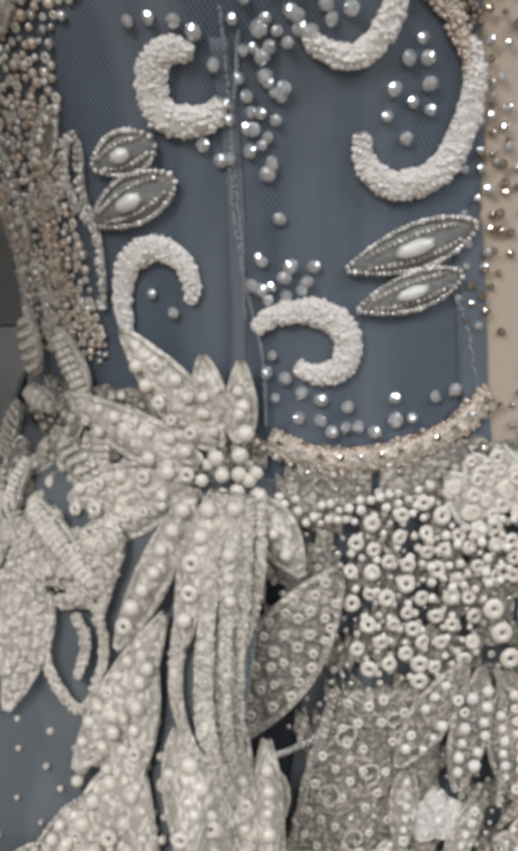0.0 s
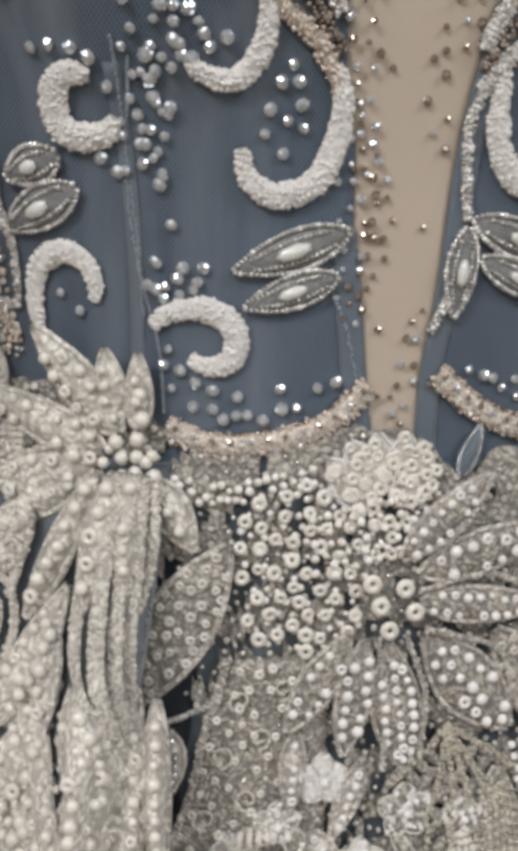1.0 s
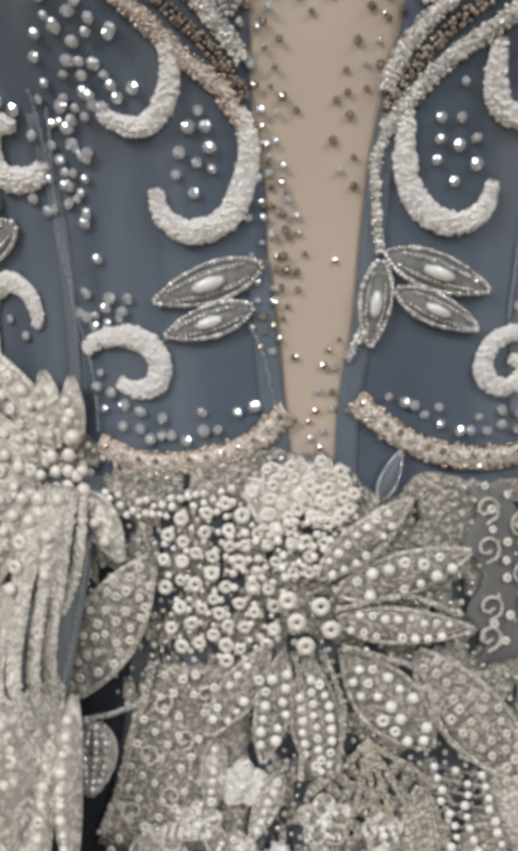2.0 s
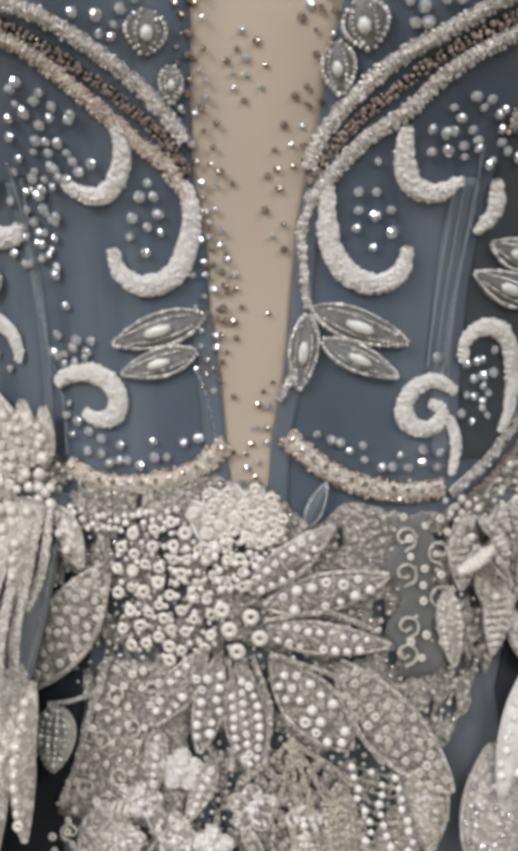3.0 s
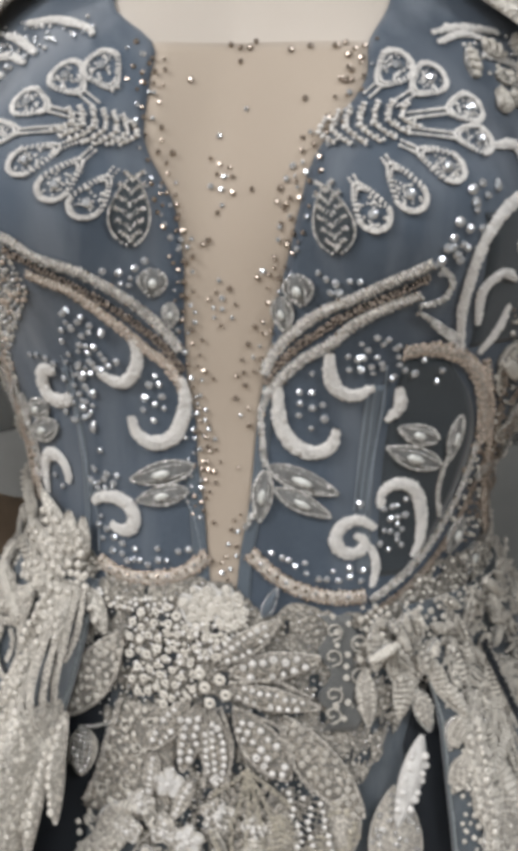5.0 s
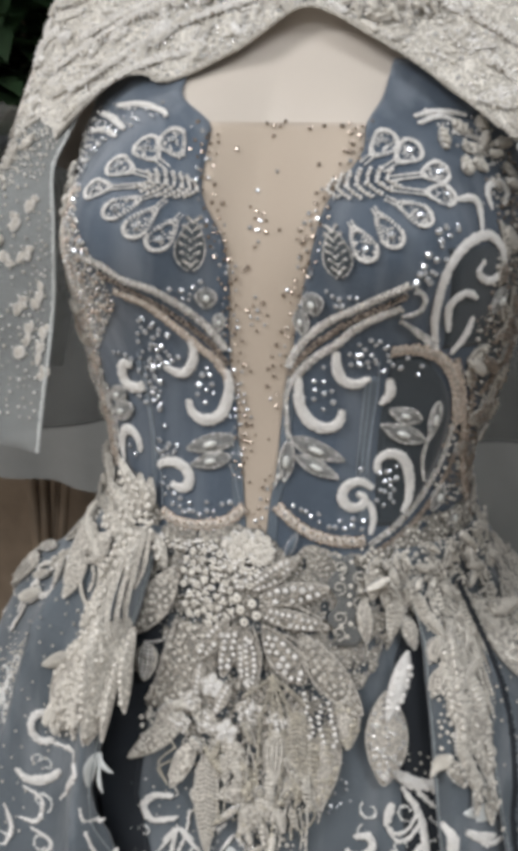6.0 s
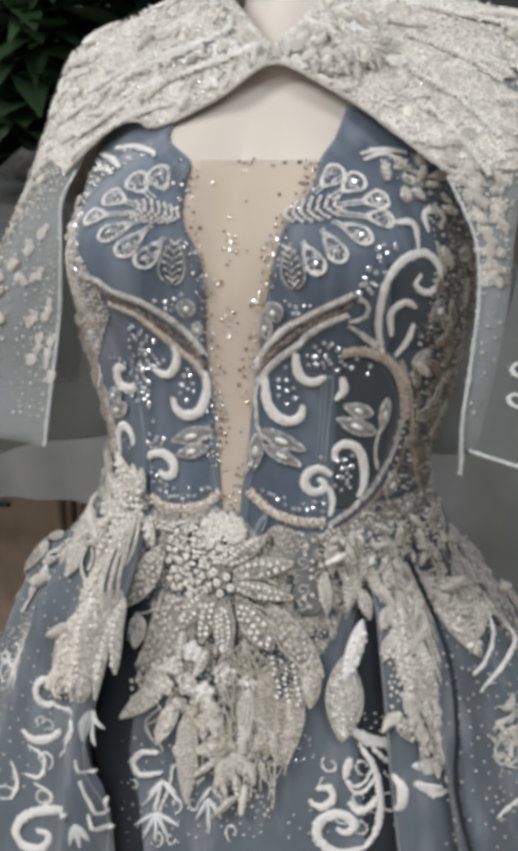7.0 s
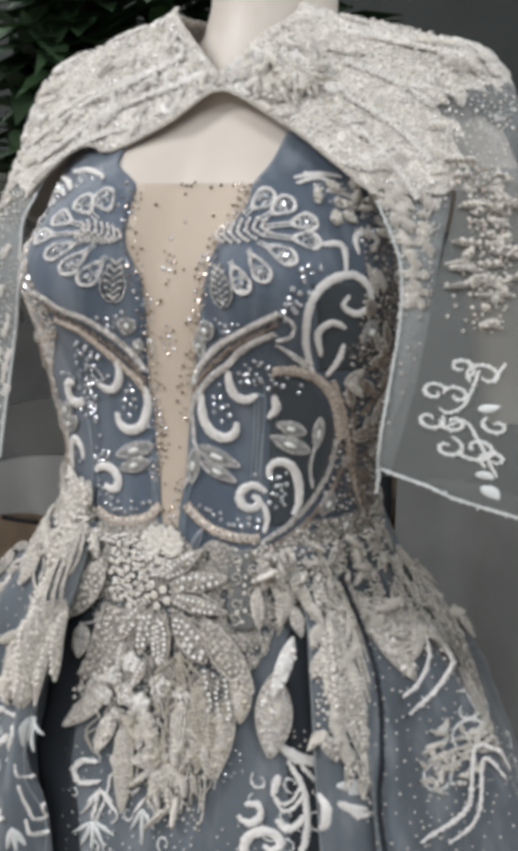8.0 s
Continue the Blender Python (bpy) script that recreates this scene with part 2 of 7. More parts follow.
def bead(name, mesh, p, n, size, parent, spin=0.0, tilt=0.0):
    """One bead as an object of its own, sewn on a little askew."""
    ob = new(name, mesh)
    n = np.asarray(n, float) + np.array([random.gauss(0, tilt) for _ in range(3)]) if tilt else np.asarray(n, float)
    t, b, n = axes(n / np.linalg.norm(n))
    c, s = math.cos(spin), math.sin(spin)
    x, y = c * t + s * b, c * b - s * t
    m = Matrix([[*(size * np.array((x[i], y[i], n[i]))), p[i]] for i in range(3)] + [[0, 0, 0, 1]])
    ob.matrix_basis = m
    return under(ob, parent)


def smooth_table(rows):
    """A smooth curve through rows of (z, value), z rising."""
    zs = np.array([r[0] for r in rows], float)
    vs = np.array([r[1] for r in rows], float)
    ms = np.gradient(vs, zs)

    def value(z):
        z = min(max(z, zs[0]), zs[-1])
        i = int(min(max(np.searchsorted(zs, z) - 1, 0), len(zs) - 2))
        h = zs[i + 1] - zs[i]
        t = (z - zs[i]) / h
        return float((2 * t**3 - 3 * t**2 + 1) * vs[i] + (t**3 - 2 * t**2 + t) * h * ms[i] + (-2 * t**3 + 3 * t**2) * vs[i + 1] + (t**3 - t**2) * h * ms[i + 1])

    return value


# the gown: half-width and half-depth by height; phi in degrees, 0 in front, + towards the wearer's left
GOWN_A = smooth_table([(0.0, 0.6), (0.3, 0.48), (0.6, 0.355), (0.78, 0.275), (0.84, 0.246), (0.88, 0.224), (0.94, 0.195), (0.99, 0.162), (1.03, 0.147), (1.055, 0.141), (1.08, 0.138), (1.11, 0.14), (1.15, 0.152), (1.2, 0.163), (1.25, 0.166), (1.3, 0.16), (1.34, 0.153), (1.38, 0.138)])
GOWN_B = smooth_table([(0.0, 0.4), (0.3, 0.3), (0.6, 0.2), (0.78, 0.158), (0.86, 0.14), (0.92, 0.129), (0.98, 0.118), (1.03, 0.112), (1.055, 0.108), (1.08, 0.105), (1.13, 0.103), (1.2, 0.102), (1.25, 0.096), (1.29, 0.085), (1.33, 0.074), (1.38, 0.046)])


def gown_r(phi, z):
    phi = (phi + 180) % 360 - 180
    a, b, n = GOWN_A(z), GOWN_B(z), 2.4
    s, c = math.sin(math.radians(phi)), math.cos(math.radians(phi))
    r = ((abs(s) / a) ** n + (abs(c) / b) ** n) ** (-1 / n)
    p = (math.sqrt(phi * phi + 40) - 38.4) / 18
    q = (z - 1.272) / (0.05 if z < 1.272 else 0.05)
    return r + 0.055 * math.exp(-0.5 * (p * p + q * q))


def cape_r(phi, z):
    a, b, n = CAPE_A(z), (CAPE_B(z) if abs(phi) < 90 else CAPE_C(z)), 2.2
    s, c = math.sin(math.radians(phi)), math.cos(math.radians(phi))
    r = ((abs(s) / a) ** n + (abs(c) / b) ** n) ** (-1 / n)
    return r * (1 + (0.13 + 0.22 * min(1.0, max(0.0, (1.33 - z) / 0.2))) * max(0.0, s) ** 2)


CAPE_Y = 0.03
CAPE_A = smooth_table([(0.9, 0.38), (1.1, 0.325), (1.2, 0.29), (1.26, 0.264), (1.3, 0.244), (1.34, 0.226), (1.38, 0.212), (1.41, 0.2), (1.435, 0.18), (1.455, 0.125), (1.47, 0.07), (1.5, 0.056)])
CAPE_B = smooth_table([(0.9, 0.17), (1.1, 0.16), (1.2, 0.15), (1.3, 0.124), (1.34, 0.107), (1.38, 0.086), (1.41, 0.072), (1.435, 0.06), (1.455, 0.052), (1.47, 0.048), (1.5, 0.045)])
CAPE_C = smooth_table([(0.9, 0.2), (1.1, 0.18), (1.2, 0.16), (1.3, 0.14), (1.34, 0.13), (1.38, 0.11), (1.41, 0.1), (1.435, 0.09), (1.455, 0.083), (1.47, 0.08), (1.5, 0.078)])


def gown(phi, z, lift=0.0):
    """A place on the gown and the way out from it."""
    def at(p, h):
        r = gown_r(p, h)
        return np.array((r * math.sin(math.radians(p)), -r * math.cos(math.radians(p)), h))
    p0 = at(phi, z)
    n = np.cross(at(phi + 0.5, z) - at(phi - 0.5, z), at(phi, z + 0.002) - at(phi, z - 0.002))
    n = n / np.linalg.norm(n)
    return p0 + n * lift, n


def cape_at(phi, z, lift=0.0):
    def at(p, h):
        r = cape_r((p + 180) % 360 - 180, h)
        return np.array((r * math.sin(math.radians(p)), CAPE_Y - r * math.cos(math.radians(p)), h))
    p0 = at(phi, z)
    n = np.cross(at(phi + 0.5, z) - at(phi - 0.5, z), at(phi, z + 0.002) - at(phi, z - 0.002))
    n = n / np.linalg.norm(n)
    return p0 + n * lift, n


def flow(points, count):
    """A smooth line through a few (phi, z) points, in even steps."""
    p = np.array(points, float)
    if len(p) == 2:
        p = np.array([p[0], (p[0] + p[1]) / 2, p[1]])
    q = np.vstack([2 * p[0] - p[1], p, 2 * p[-1] - p[-2]])
    out = []
    for i in range(len(p) - 1):
        a, b, c, d = q[i:i + 4]
        for t in np.linspace(0, 1, 12, endpoint=False):
            out.append(0.5 * (2 * b + (c - a) * t + (2 * a - 5 * b + 4 * c - d) * t**2 + (3 * b - a - 3 * c + d) * t**3))
    out.append(p[-1])
    out = np.array(out)
    w = out * np.array((0.0025, 1.0))
    s = np.concatenate([[0], np.cumsum(np.linalg.norm(np.diff(w, axis=0), axis=1))])
    g = np.linspace(0, s[-1], count)
    return np.stack([np.interp(g, s, out[:, 0]), np.interp(g, s, out[:, 1])], axis=1), s[-1]


def scroll(parent, points, width, on=gown, lift=0.001, mat=WHITE, crumbs=WHITE_SEED, name="scroll_applique", taper=0.22, coarse=0.0007):
    """A padded scroll, thick in the middle, sown over with fine beads."""
    _, length = flow(points, 3)
    k = max(10, int(length / 0.0016))
    line, _ = flow(points, k)
    place = [on(p, z, lift) for p, z in line]
    pts, nrm = np.array([a for a, _ in place]), np.array([b for _, b in place])
    u = np.linspace(0, 1, k)
    half = width / 2 * (taper + (1 - taper) * np.sin(np.pi * np.clip(u * 0.96 + 0.02, 0, 1)) ** 0.5)
    wob = np.array([1 + 0.12 * noise.noise(Vector(p * 260)) for p in pts])
    b = Build()
    b.tube(pts, nrm, half * wob, half * 0.62 * wob, 0, 9)
    tan = np.gradient(pts, axis=0)
    for _ in range(int(length * width * 560000 * (0.00085 / coarse) ** 2)):
        i = random.randrange(1, k - 1)
        t = tan[i] / np.linalg.norm(tan[i])
        side = np.cross(t, nrm[i])
        a = random.uniform(0.05, math.pi - 0.05)
        p = pts[i] + t * random.uniform(-0.0008, 0.0008) + side * math.cos(a) * half[i] * wob[i] + nrm[i] * math.sin(a) * half[i] * 0.62 * wob[i]
        b.put(SMALL, p, side * math.cos(a) + nrm[i] * math.sin(a), coarse * random.uniform(0.6, 1.15), 1)
    return b.done(name, [mat, crumbs], parent)


def rope(parent, points, width, mat=SILVER, on=gown, lift=0.0008, rows=2, name="beaded_cord", size=0.0009, core=None, label="", alt=STONE, dots=0.12):
    """A cord of small beads in rows over a core."""
    _, length = flow(points, 3)
    k = max(4, int(length / (size * 1.75)))
    line, _ = flow(points, k)
    place = [on(p, z, lift) for p, z in line]
    pts, nrm = np.array([a for a, _ in place]), np.array([b for _, b in place])
    tan = np.gradient(pts, axis=0)
    b = Build()
    b.tube(pts, nrm, np.full(k, width / 2 * 0.8), np.full(k, width * 0.28), 1, 5)
    for i in range(k):
        t = tan[i] / np.linalg.norm(tan[i])
        side = np.cross(t, nrm[i])
        for r in range(rows):
            o = (r - (rows - 1) / 2) / max(1, rows) * width
            p = pts[i] + side * (o + random.gauss(0, size * 0.32)) + nrm[i] * (size * 0.75 + width * 0.14 * (1 - abs(2 * o / width))) + t * random.uniform(-0.6, 0.6) * size
            side_row = rows > 2 and r in (0, rows - 1)
            b.put(SMALL, p, nrm[i], size * random.uniform(0.75, 1.2), 2 if side_row and random.random() < dots else 0, random.random() * 3)
    return b.done(name, [mat, core or mat, alt], parent, label)


def petal(parent, base, tip, width, on=gown, lift=0.0015, pad=LACE, edge=SILVER, fill=PEARL, size=0.0022, kind="rows", bulge=0.003, name="petal", edge_size=0.0008, label="", belly=0.75, cord=None):
    """A leaf-shaped padded piece with a beaded edge and a beaded field."""
    base, tip = np.array(base, float), np.array(tip, float)
    r0 = gown_r(base[0], base[1]) if on is gown else 0.2
    m = np.array((math.radians(1) * r0, 1.0))
    ax = (tip - base) * m
    length = np.linalg.norm(ax)
    ax = ax / length
    sd = np.array((-ax[1], ax[0]))

    def at(u, s, up=0.0):
        w = width / 2 * max(0.0, math.sin(math.pi * min(1, max(0, u)) ** belly)) ** 0.8
        q = base + (ax * u * length + sd * s * w) / m
        return on(q[0], q[1], lift + up + bulge * (1 - s * s) * max(0.0, math.sin(math.pi * u)) ** 0.5)

    b = Build()
    nu, ns = 12, 6
    verts = [at(0.02 + 0.96 * i / nu, -1 + 2 * j / ns)[0] for i in range(nu + 1) for j in range(ns + 1)]
    low = [at(0.02 + 0.96 * i / nu, -1 + 2 * j / ns, -0.0012)[0] for i in range(nu + 1) for j in range(ns + 1)]
    g = ns + 1
    faces = [(i * g + j, i * g + j + 1, (i + 1) * g + j + 1, (i + 1) * g + j) for i in range(nu) for j in range(ns)]
    rim = [i * g for i in range(nu + 1)] + [nu * g + j for j in range(1, g)] + [i * g + ns for i in range(nu - 1, -1, -1)] + [j for j in range(ns - 1, 0, -1)]
    nn = len(verts)
    faces += [(rim[i], rim[(i + 1) % len(rim)], rim[(i + 1) % len(rim)] + nn, rim[i] + nn) for i in range(len(rim))]
    b.raw(verts + low, faces, 0)
    if cord:
        for s in (-1, 1):
            rim_line = [at(0.01 + 0.98 * i / 16, s * 0.97, 0.0003) for i in range(17)]
            b.tube([q[0] for q in rim_line], [q[1] for q in rim_line], np.full(17, cord), np.full(17, cord * 1.3), 1, 5)
    elif edge:
        for s in (-1, 1):
            k = int(length * 1.15 / (edge_size * 1.6))
            for i in range(k):
                p, n = at((i + 0.5) / k, s * 0.97, edge_size * 0.6)
                b.put(SMALL, p, n, edge_size * random.uniform(0.8, 1.25), 1, random.random() * 3)
    if kind == "rows":
        rows = max(1, int(width / (size * 2.3)))
        for r in range(rows):
            s = 0 if rows == 1 else -0.72 + 1.44 * r / (rows - 1)
            k = max(2, int(length * 0.86 / (size * 2.0)))
            for i in range(k):
                u = 0.1 + 0.84 * (i + 0.5 * (r % 2)) / k
                if math.sin(math.pi * u**belly) < abs(s) * 0.75:
                    continue
                p, n = at(u + random.gauss(0, 0.14) / k, s + random.gauss(0, 0.09), size * 0.4)
                b.put(random.choice((PEBBLE, PEBBLE, RING)), p, n, size * random.uniform(0.66, 1.12), 2, random.random() * 3)
    elif kind == "stone":
        k = int(length * 0.8 / (edge_size * 1.7))
        for i in range(k):
            for s in (-0.52, 0.52):
                p, n = at(0.14 + 0.72 * (i + 0.5) / k, s, edge_size * 0.4)
                b.put(SMALL, p, n, edge_size * random.uniform(0.6, 1.0), 1, random.random() * 3)
        for u, f in ((0.5, 1.0),):
            p, n = at(u, 0, width * 0.08)
            t, bb, _ = axes(n)
            d = at(0.6, 0)[0] - at(0.4, 0)[0]
            b.put(PEBBLE, p, n, width * 0.2, 2, math.atan2(d @ bb, d @ t), True, max(1.2, length / width * 0.85))
    elif kind == "pearls":
        rows = max(1, int(round(width / (size * 3.4))))
        for r in range(rows):
            s = 0.0 if rows == 1 else -0.58 + 1.16 * r / (rows - 1)
            k = max(2, int(length * 0.8 / (size * 2.25)))
            for i in range(k):
                u = 0.12 + 0.82 * (i + 0.5 * (r % 2)) / k
                if math.sin(math.pi * u**belly) < abs(s) * 0.8 or random.random() < 0.06:
                    continue
                p, n = at(u, s + random.gauss(0, 0.07), size * 0.5)
                b.put(random.choice((PEBBLE, PEBBLE, PEBBLE, RING)), p, n, size * random.uniform(0.72, 1.08), 2, random.random() * 3)
    elif kind == "sequins":
        spots = []
        for _ in range(260):
            u, s = random.uniform(0.08, 0.94), random.uniform(-0.82, 0.82)
            p, n = at(u, s, size * 0.25)
            if all(np.linalg.norm(p - q) > size * 2.3 for q in spots):
                spots.append(p)
                b.put(RING, p, n, size * random.uniform(0.8, 1.1), 2, random.random() * 3)
    elif kind == "crumbs":
        for _ in range(int(length * width / size**2 * 0.16)):
            u, s = random.uniform(0.06, 0.95), random.uniform(-0.9, 0.9)
            p, n = at(u, s, size * 0.3)
            b.put(RING if random.random() < 0.55 else PEBBLE, p, n, size * random.uniform(0.6, 1.1), 2, random.random() * 3)
    elif kind == "bars":
        k = max(4, int(length / (size * 2.2)))
        for i in range(k):
            u = 0.08 + 0.86 * i / k
            for j in range(7):
                s = -0.85 + 1.7 * j / 6
                p, n = at(u + abs(s) * 0.05, s, size * 0.4)
                b.put(SMALL, p, n, size * 0.62, 2, long=1.3)
    elif kind == "veins":
        for s0 in (-0.6, -0.2, 0.2, 0.6):
            k = int(length / (size * 1.7))
            for i in range(k):
                p, n = at(0.05 + 0.9 * i / k, s0, size * 0.5)
                b.put(SMALL, p, n, size * random.uniform(0.8, 1.2), 2)
    return b.done(name, [pad, edge or pad, fill], parent, label)


def drop(parent, outer, inner, width, on=gown):
    """A beaded teardrop on a stem, with a stone at its round end."""
    outer, inner = np.array(outer, float), np.array(inner, float)
    r0 = gown_r(outer[0], outer[1])
    m = np.array((math.radians(1) * r0, 1.0))
    ax = (outer - inner) * m
    length = np.linalg.norm(ax)
    ax = ax / length
    sd = np.array((-ax[1], ax[0]))
    b = Build()
    for ring_no, f in enumerate((1.0, 0.84)):
        k = 40 if ring_no == 0 else 30
        for i in range(k):
            a = 2 * math.pi * i / k
            c, s = math.cos(a), math.sin(a)
            along = 0.62 * width * f * (c if c > 0 else c * 1.75)
            q = outer + (ax * along + sd * s * width / 2 * f * (1 if c > 0 else 1 + 0.35 * c)) / m
            p, n = on(q[0], q[1], 0.0014)
            b.put(SMALL, p, n, 0.00085 * random.uniform(0.8, 1.3), 0, random.random() * 3)
    k = int(max(2, (length - width) / 0.0012))
    for i in range(k):
        for s in (-1, 1):
            q = inner + (ax * (length - width) * i / k + sd * s * 0.0011) / m
            p, n = on(q[0], q[1], 0.0012)
            b.put(SMALL, p, n, 0.0008 * random.uniform(0.8, 1.2), 0)
    for i in range(30):
        q = outer + (ax * random.uniform(-0.55, 0.4) * width + sd * random.uniform(-0.3, 0.3) * width) / m
        p, n = on(q[0], q[1], 0.0006)
        b.put(SMALL, p, n, 0.0007 * random.uniform(0.8, 1.3), 0)
    p, n = on(outer[0], outer[1], 0.0012)
    b.put(GEM, p, n, width * 0.19, 1, 0.3, False)
    return b.done("teardrop_applique", [WHITE_SEED, CRYSTAL], parent)


def inside(poly, x, y):
    hit = False
    for i in range(len(poly)):
        (x0, y0), (x1, y1) = poly[i - 1], poly[i]
        if (y0 > y) != (y1 > y) and x < (x1 - x0) * (y - y0) / (y1 - y0) + x0:
            hit = not hit
    return hit


def sow(parent, poly, gap, sizes, shapes, mats, on=gown, lift=0.0005, name="bead_field", each=None, label="", clump=None):
    """Fills a patch with beads that keep apart; each gives (mesh, size) for beads that are objects of their own."""
    xs, ys = [p[0] for p in poly], [p[1] for p in poly]
    r0 = 0.13 if on is gown else 0.2
    k = math.radians(1) * r0
    cells, b, made = {}, Build(), 0
    area = (max(xs) - min(xs)) * k * (max(ys) - min(ys))
    for _ in range(int(area / gap**2 * 4)):
        x, y = random.uniform(min(xs), max(xs)), random.uniform(min(ys), max(ys))
        if not inside(poly, x, y) or (clump and noise.noise(Vector((x * 0.42, y * 150, 9))) < clump):
            continue
        c = (int(x * k // gap), int(y // gap))
        if any(math.hypot((x - q[0]) * k, y - q[1]) < gap for i in (-1, 0, 1) for j in (-1, 0, 1) for q in cells.get((c[0] + i, c[1] + j), ())):
            continue
        cells.setdefault(c, []).append((x, y))
        p, n = on(x, y, lift)
        i = random.randrange(len(shapes))
        s = random.uniform(*sizes)
        if each:
            bead(name, each[i], p + n * s * 0.2, n, s, parent, random.random() * 6, 0.16)
        else:
            b.put(shapes[i], p + n * s * 0.2, n, s, i, random.random() * 6, shapes[i] is not GEM)
        made += 1
    if made and not each:
        return tagged(b.done(name, mats, parent, label), kind="stuff")


def sheet(name, on, lefts, rights, z0, z1, rows, cols, mat, lift=0.0, thick=0.0015, parent=None, wave=None, label=""):
    """A curved cloth between two edge lines phi(z), from z0 up to z1, with its thickness."""
    outer, inner = [], []
    for i in range(rows + 1):
        z = z0 + (z1 - z0) * i / rows
        a, c = lefts(z), rights(z)
        for j in range(cols + 1):
            phi = a + (c - a) * j / cols
            w = wave(phi, z) if wave else 0.0
            p, n = on(phi, z, lift + w)
            outer.append(p)
            inner.append(p - n * thick)
    g = cols + 1
    nn = len(outer)
    faces = [(i * g + j, i * g + j + 1, (i + 1) * g + j + 1, (i + 1) * g + j) for i in range(rows) for j in range(cols)]
    back = [(a + nn, d + nn, c + nn, b2 + nn) for a, b2, c, d in faces]
    rim = list(range(g)) + [i * g + cols for i in range(1, rows + 1)] + [rows * g + j for j in range(cols - 1, -1, -1)] + [i * g for i in range(rows - 1, 0, -1)]
    side = [(rim[i], rim[i] + nn, rim[(i + 1) % len(rim)] + nn, rim[(i + 1) % len(rim)]) for i in range(len(rim))]
    b = Build()
    b.raw(outer + inner, faces + back + side, 0)
    return b.done(name, [mat], parent, label)


def edge(rows):
    return smooth_table(sorted((z, p) for p, z in rows))


def box(b, x0, x1, y0, y1, z0, z1, mat=0):
    v = [(x, y, z) for x in (x0, x1) for y in (y0, y1) for z in (z0, z1)]
    b.raw(v, [(0, 1, 3, 2), (4, 6, 7, 5), (0, 4, 5, 1), (2, 3, 7, 6), (0, 2, 6, 4), (1, 5, 7, 3)], mat, False)


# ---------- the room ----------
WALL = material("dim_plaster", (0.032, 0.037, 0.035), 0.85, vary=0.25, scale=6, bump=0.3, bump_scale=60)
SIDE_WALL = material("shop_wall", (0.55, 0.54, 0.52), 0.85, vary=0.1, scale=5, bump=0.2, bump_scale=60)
CEILING = material("white_ceiling", (0.75, 0.75, 0.74), 0.9, vary=0.05, scale=5)
FLOOR = material("brown_stone_floor", (0.24, 0.19, 0.14), 0.5, vary=0.35, scale=9, bump=0.2, bump_scale=80)
WOOD = material("brown_wood", (0.27, 0.21, 0.155), 0.5, vary=0.35, scale=18, bump=0.3, bump_scale=90)
LEAF = material("dark_leaf", (0.02, 0.04, 0.018), 0.55, vary=0.5, scale=30, random_tint=1.0, second=(0.04, 0.09, 0.035))
CLAY = material("clay_pot", (0.2, 0.1, 0.06), 0.8, vary=0.2, scale=20, bump=0.3, bump_scale=100)

for name, dims, mat in (
    ("floor", (-3, 3, -3.6, 1.5, -0.1, 0), FLOOR),
    ("ceiling", (-3, 3, -3.6, 1.5, 2.7, 2.8), CEILING),
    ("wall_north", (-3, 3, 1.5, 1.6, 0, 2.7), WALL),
    ("wall_south", (-3, 3, -3.7, -3.6, 0, 2.7), SIDE_WALL),
    ("wall_east", (3, 3.1, -3.6, 1.5, 0, 2.7), SIDE_WALL),
    ("wall_west", (-3.1, -3, -3.6, 1.5, 0, 2.7), SIDE_WALL),
):
    b = Build()
    box(b, *dims)
    tagged(b.done(name, [mat]), kind="structure")

# ---------- the mannequin ----------
v, f, SEG = [], [], 72
levels = [0.9 + 0.02 * i for i in range(24)] + [1.37, 1.385, 1.4, 1.415, 1.43, 1.445, 1.46, 1.48, 1.52, 1.56, 1.6]
NECK = smooth_table([(1.36, 0.0), (1.385, 0.12), (1.41, 0.4), (1.43, 0.66), (1.45, 0.9), (1.47, 1.0), (1.6, 1.0)])
for z in levels:
    w = NECK(z)
    for j in range(SEG):
        phi = -180 + 360 * j / SEG
        r = (gown_r(phi, max(z, 1.04)) - 0.005) * (1 - w) + 0.055 * w
        v.append((r * math.sin(radians(phi)) + 0.02 * w, 0.048 * w - r * math.cos(radians(phi)), z))
for i in range(len(levels) - 1):
    f += [(i * SEG + j, i * SEG + (j + 1) % SEG, (i + 1) * SEG + (j + 1) % SEG, (i + 1) * SEG + j) for j in range(SEG)]
f += [tuple(reversed(range(SEG))), tuple((len(levels) - 1) * SEG + j for j in range(SEG))]
b = Build()
b.raw(v, f, 0)
ARM = [(0.12, 0.035, 1.385, 0.026), (0.16, 0.035, 1.378, 0.034), (0.195, 0.035, 1.352, 0.037), (0.217, 0.036, 1.31, 0.035), (0.232, 0.037, 1.25, 0.032), (0.241, 0.037, 1.19, 0.029), (0.245, 0.037, 1.15, 0.022)]
for side in (-1, 1):
    line = np.array([(side * x, y, z) for x, y, z, _ in (ARM if side > 0 else ARM[:4])])
    r = [q[3] for q in ARM][:len(line)]
    b.tube(line, [(0.0, -1.0, 0.0)] * len(line), r, r, 0, 20, False)
tagged(b.done("mannequin", [SKIN]), "smooth beige shop mannequin wearing the gown", "mannequin")

# ---------- the gown ----------
ball_gown = tagged(new("ball_gown"), "grey-blue beaded ball gown with nude front panel on a mannequin", "dress")

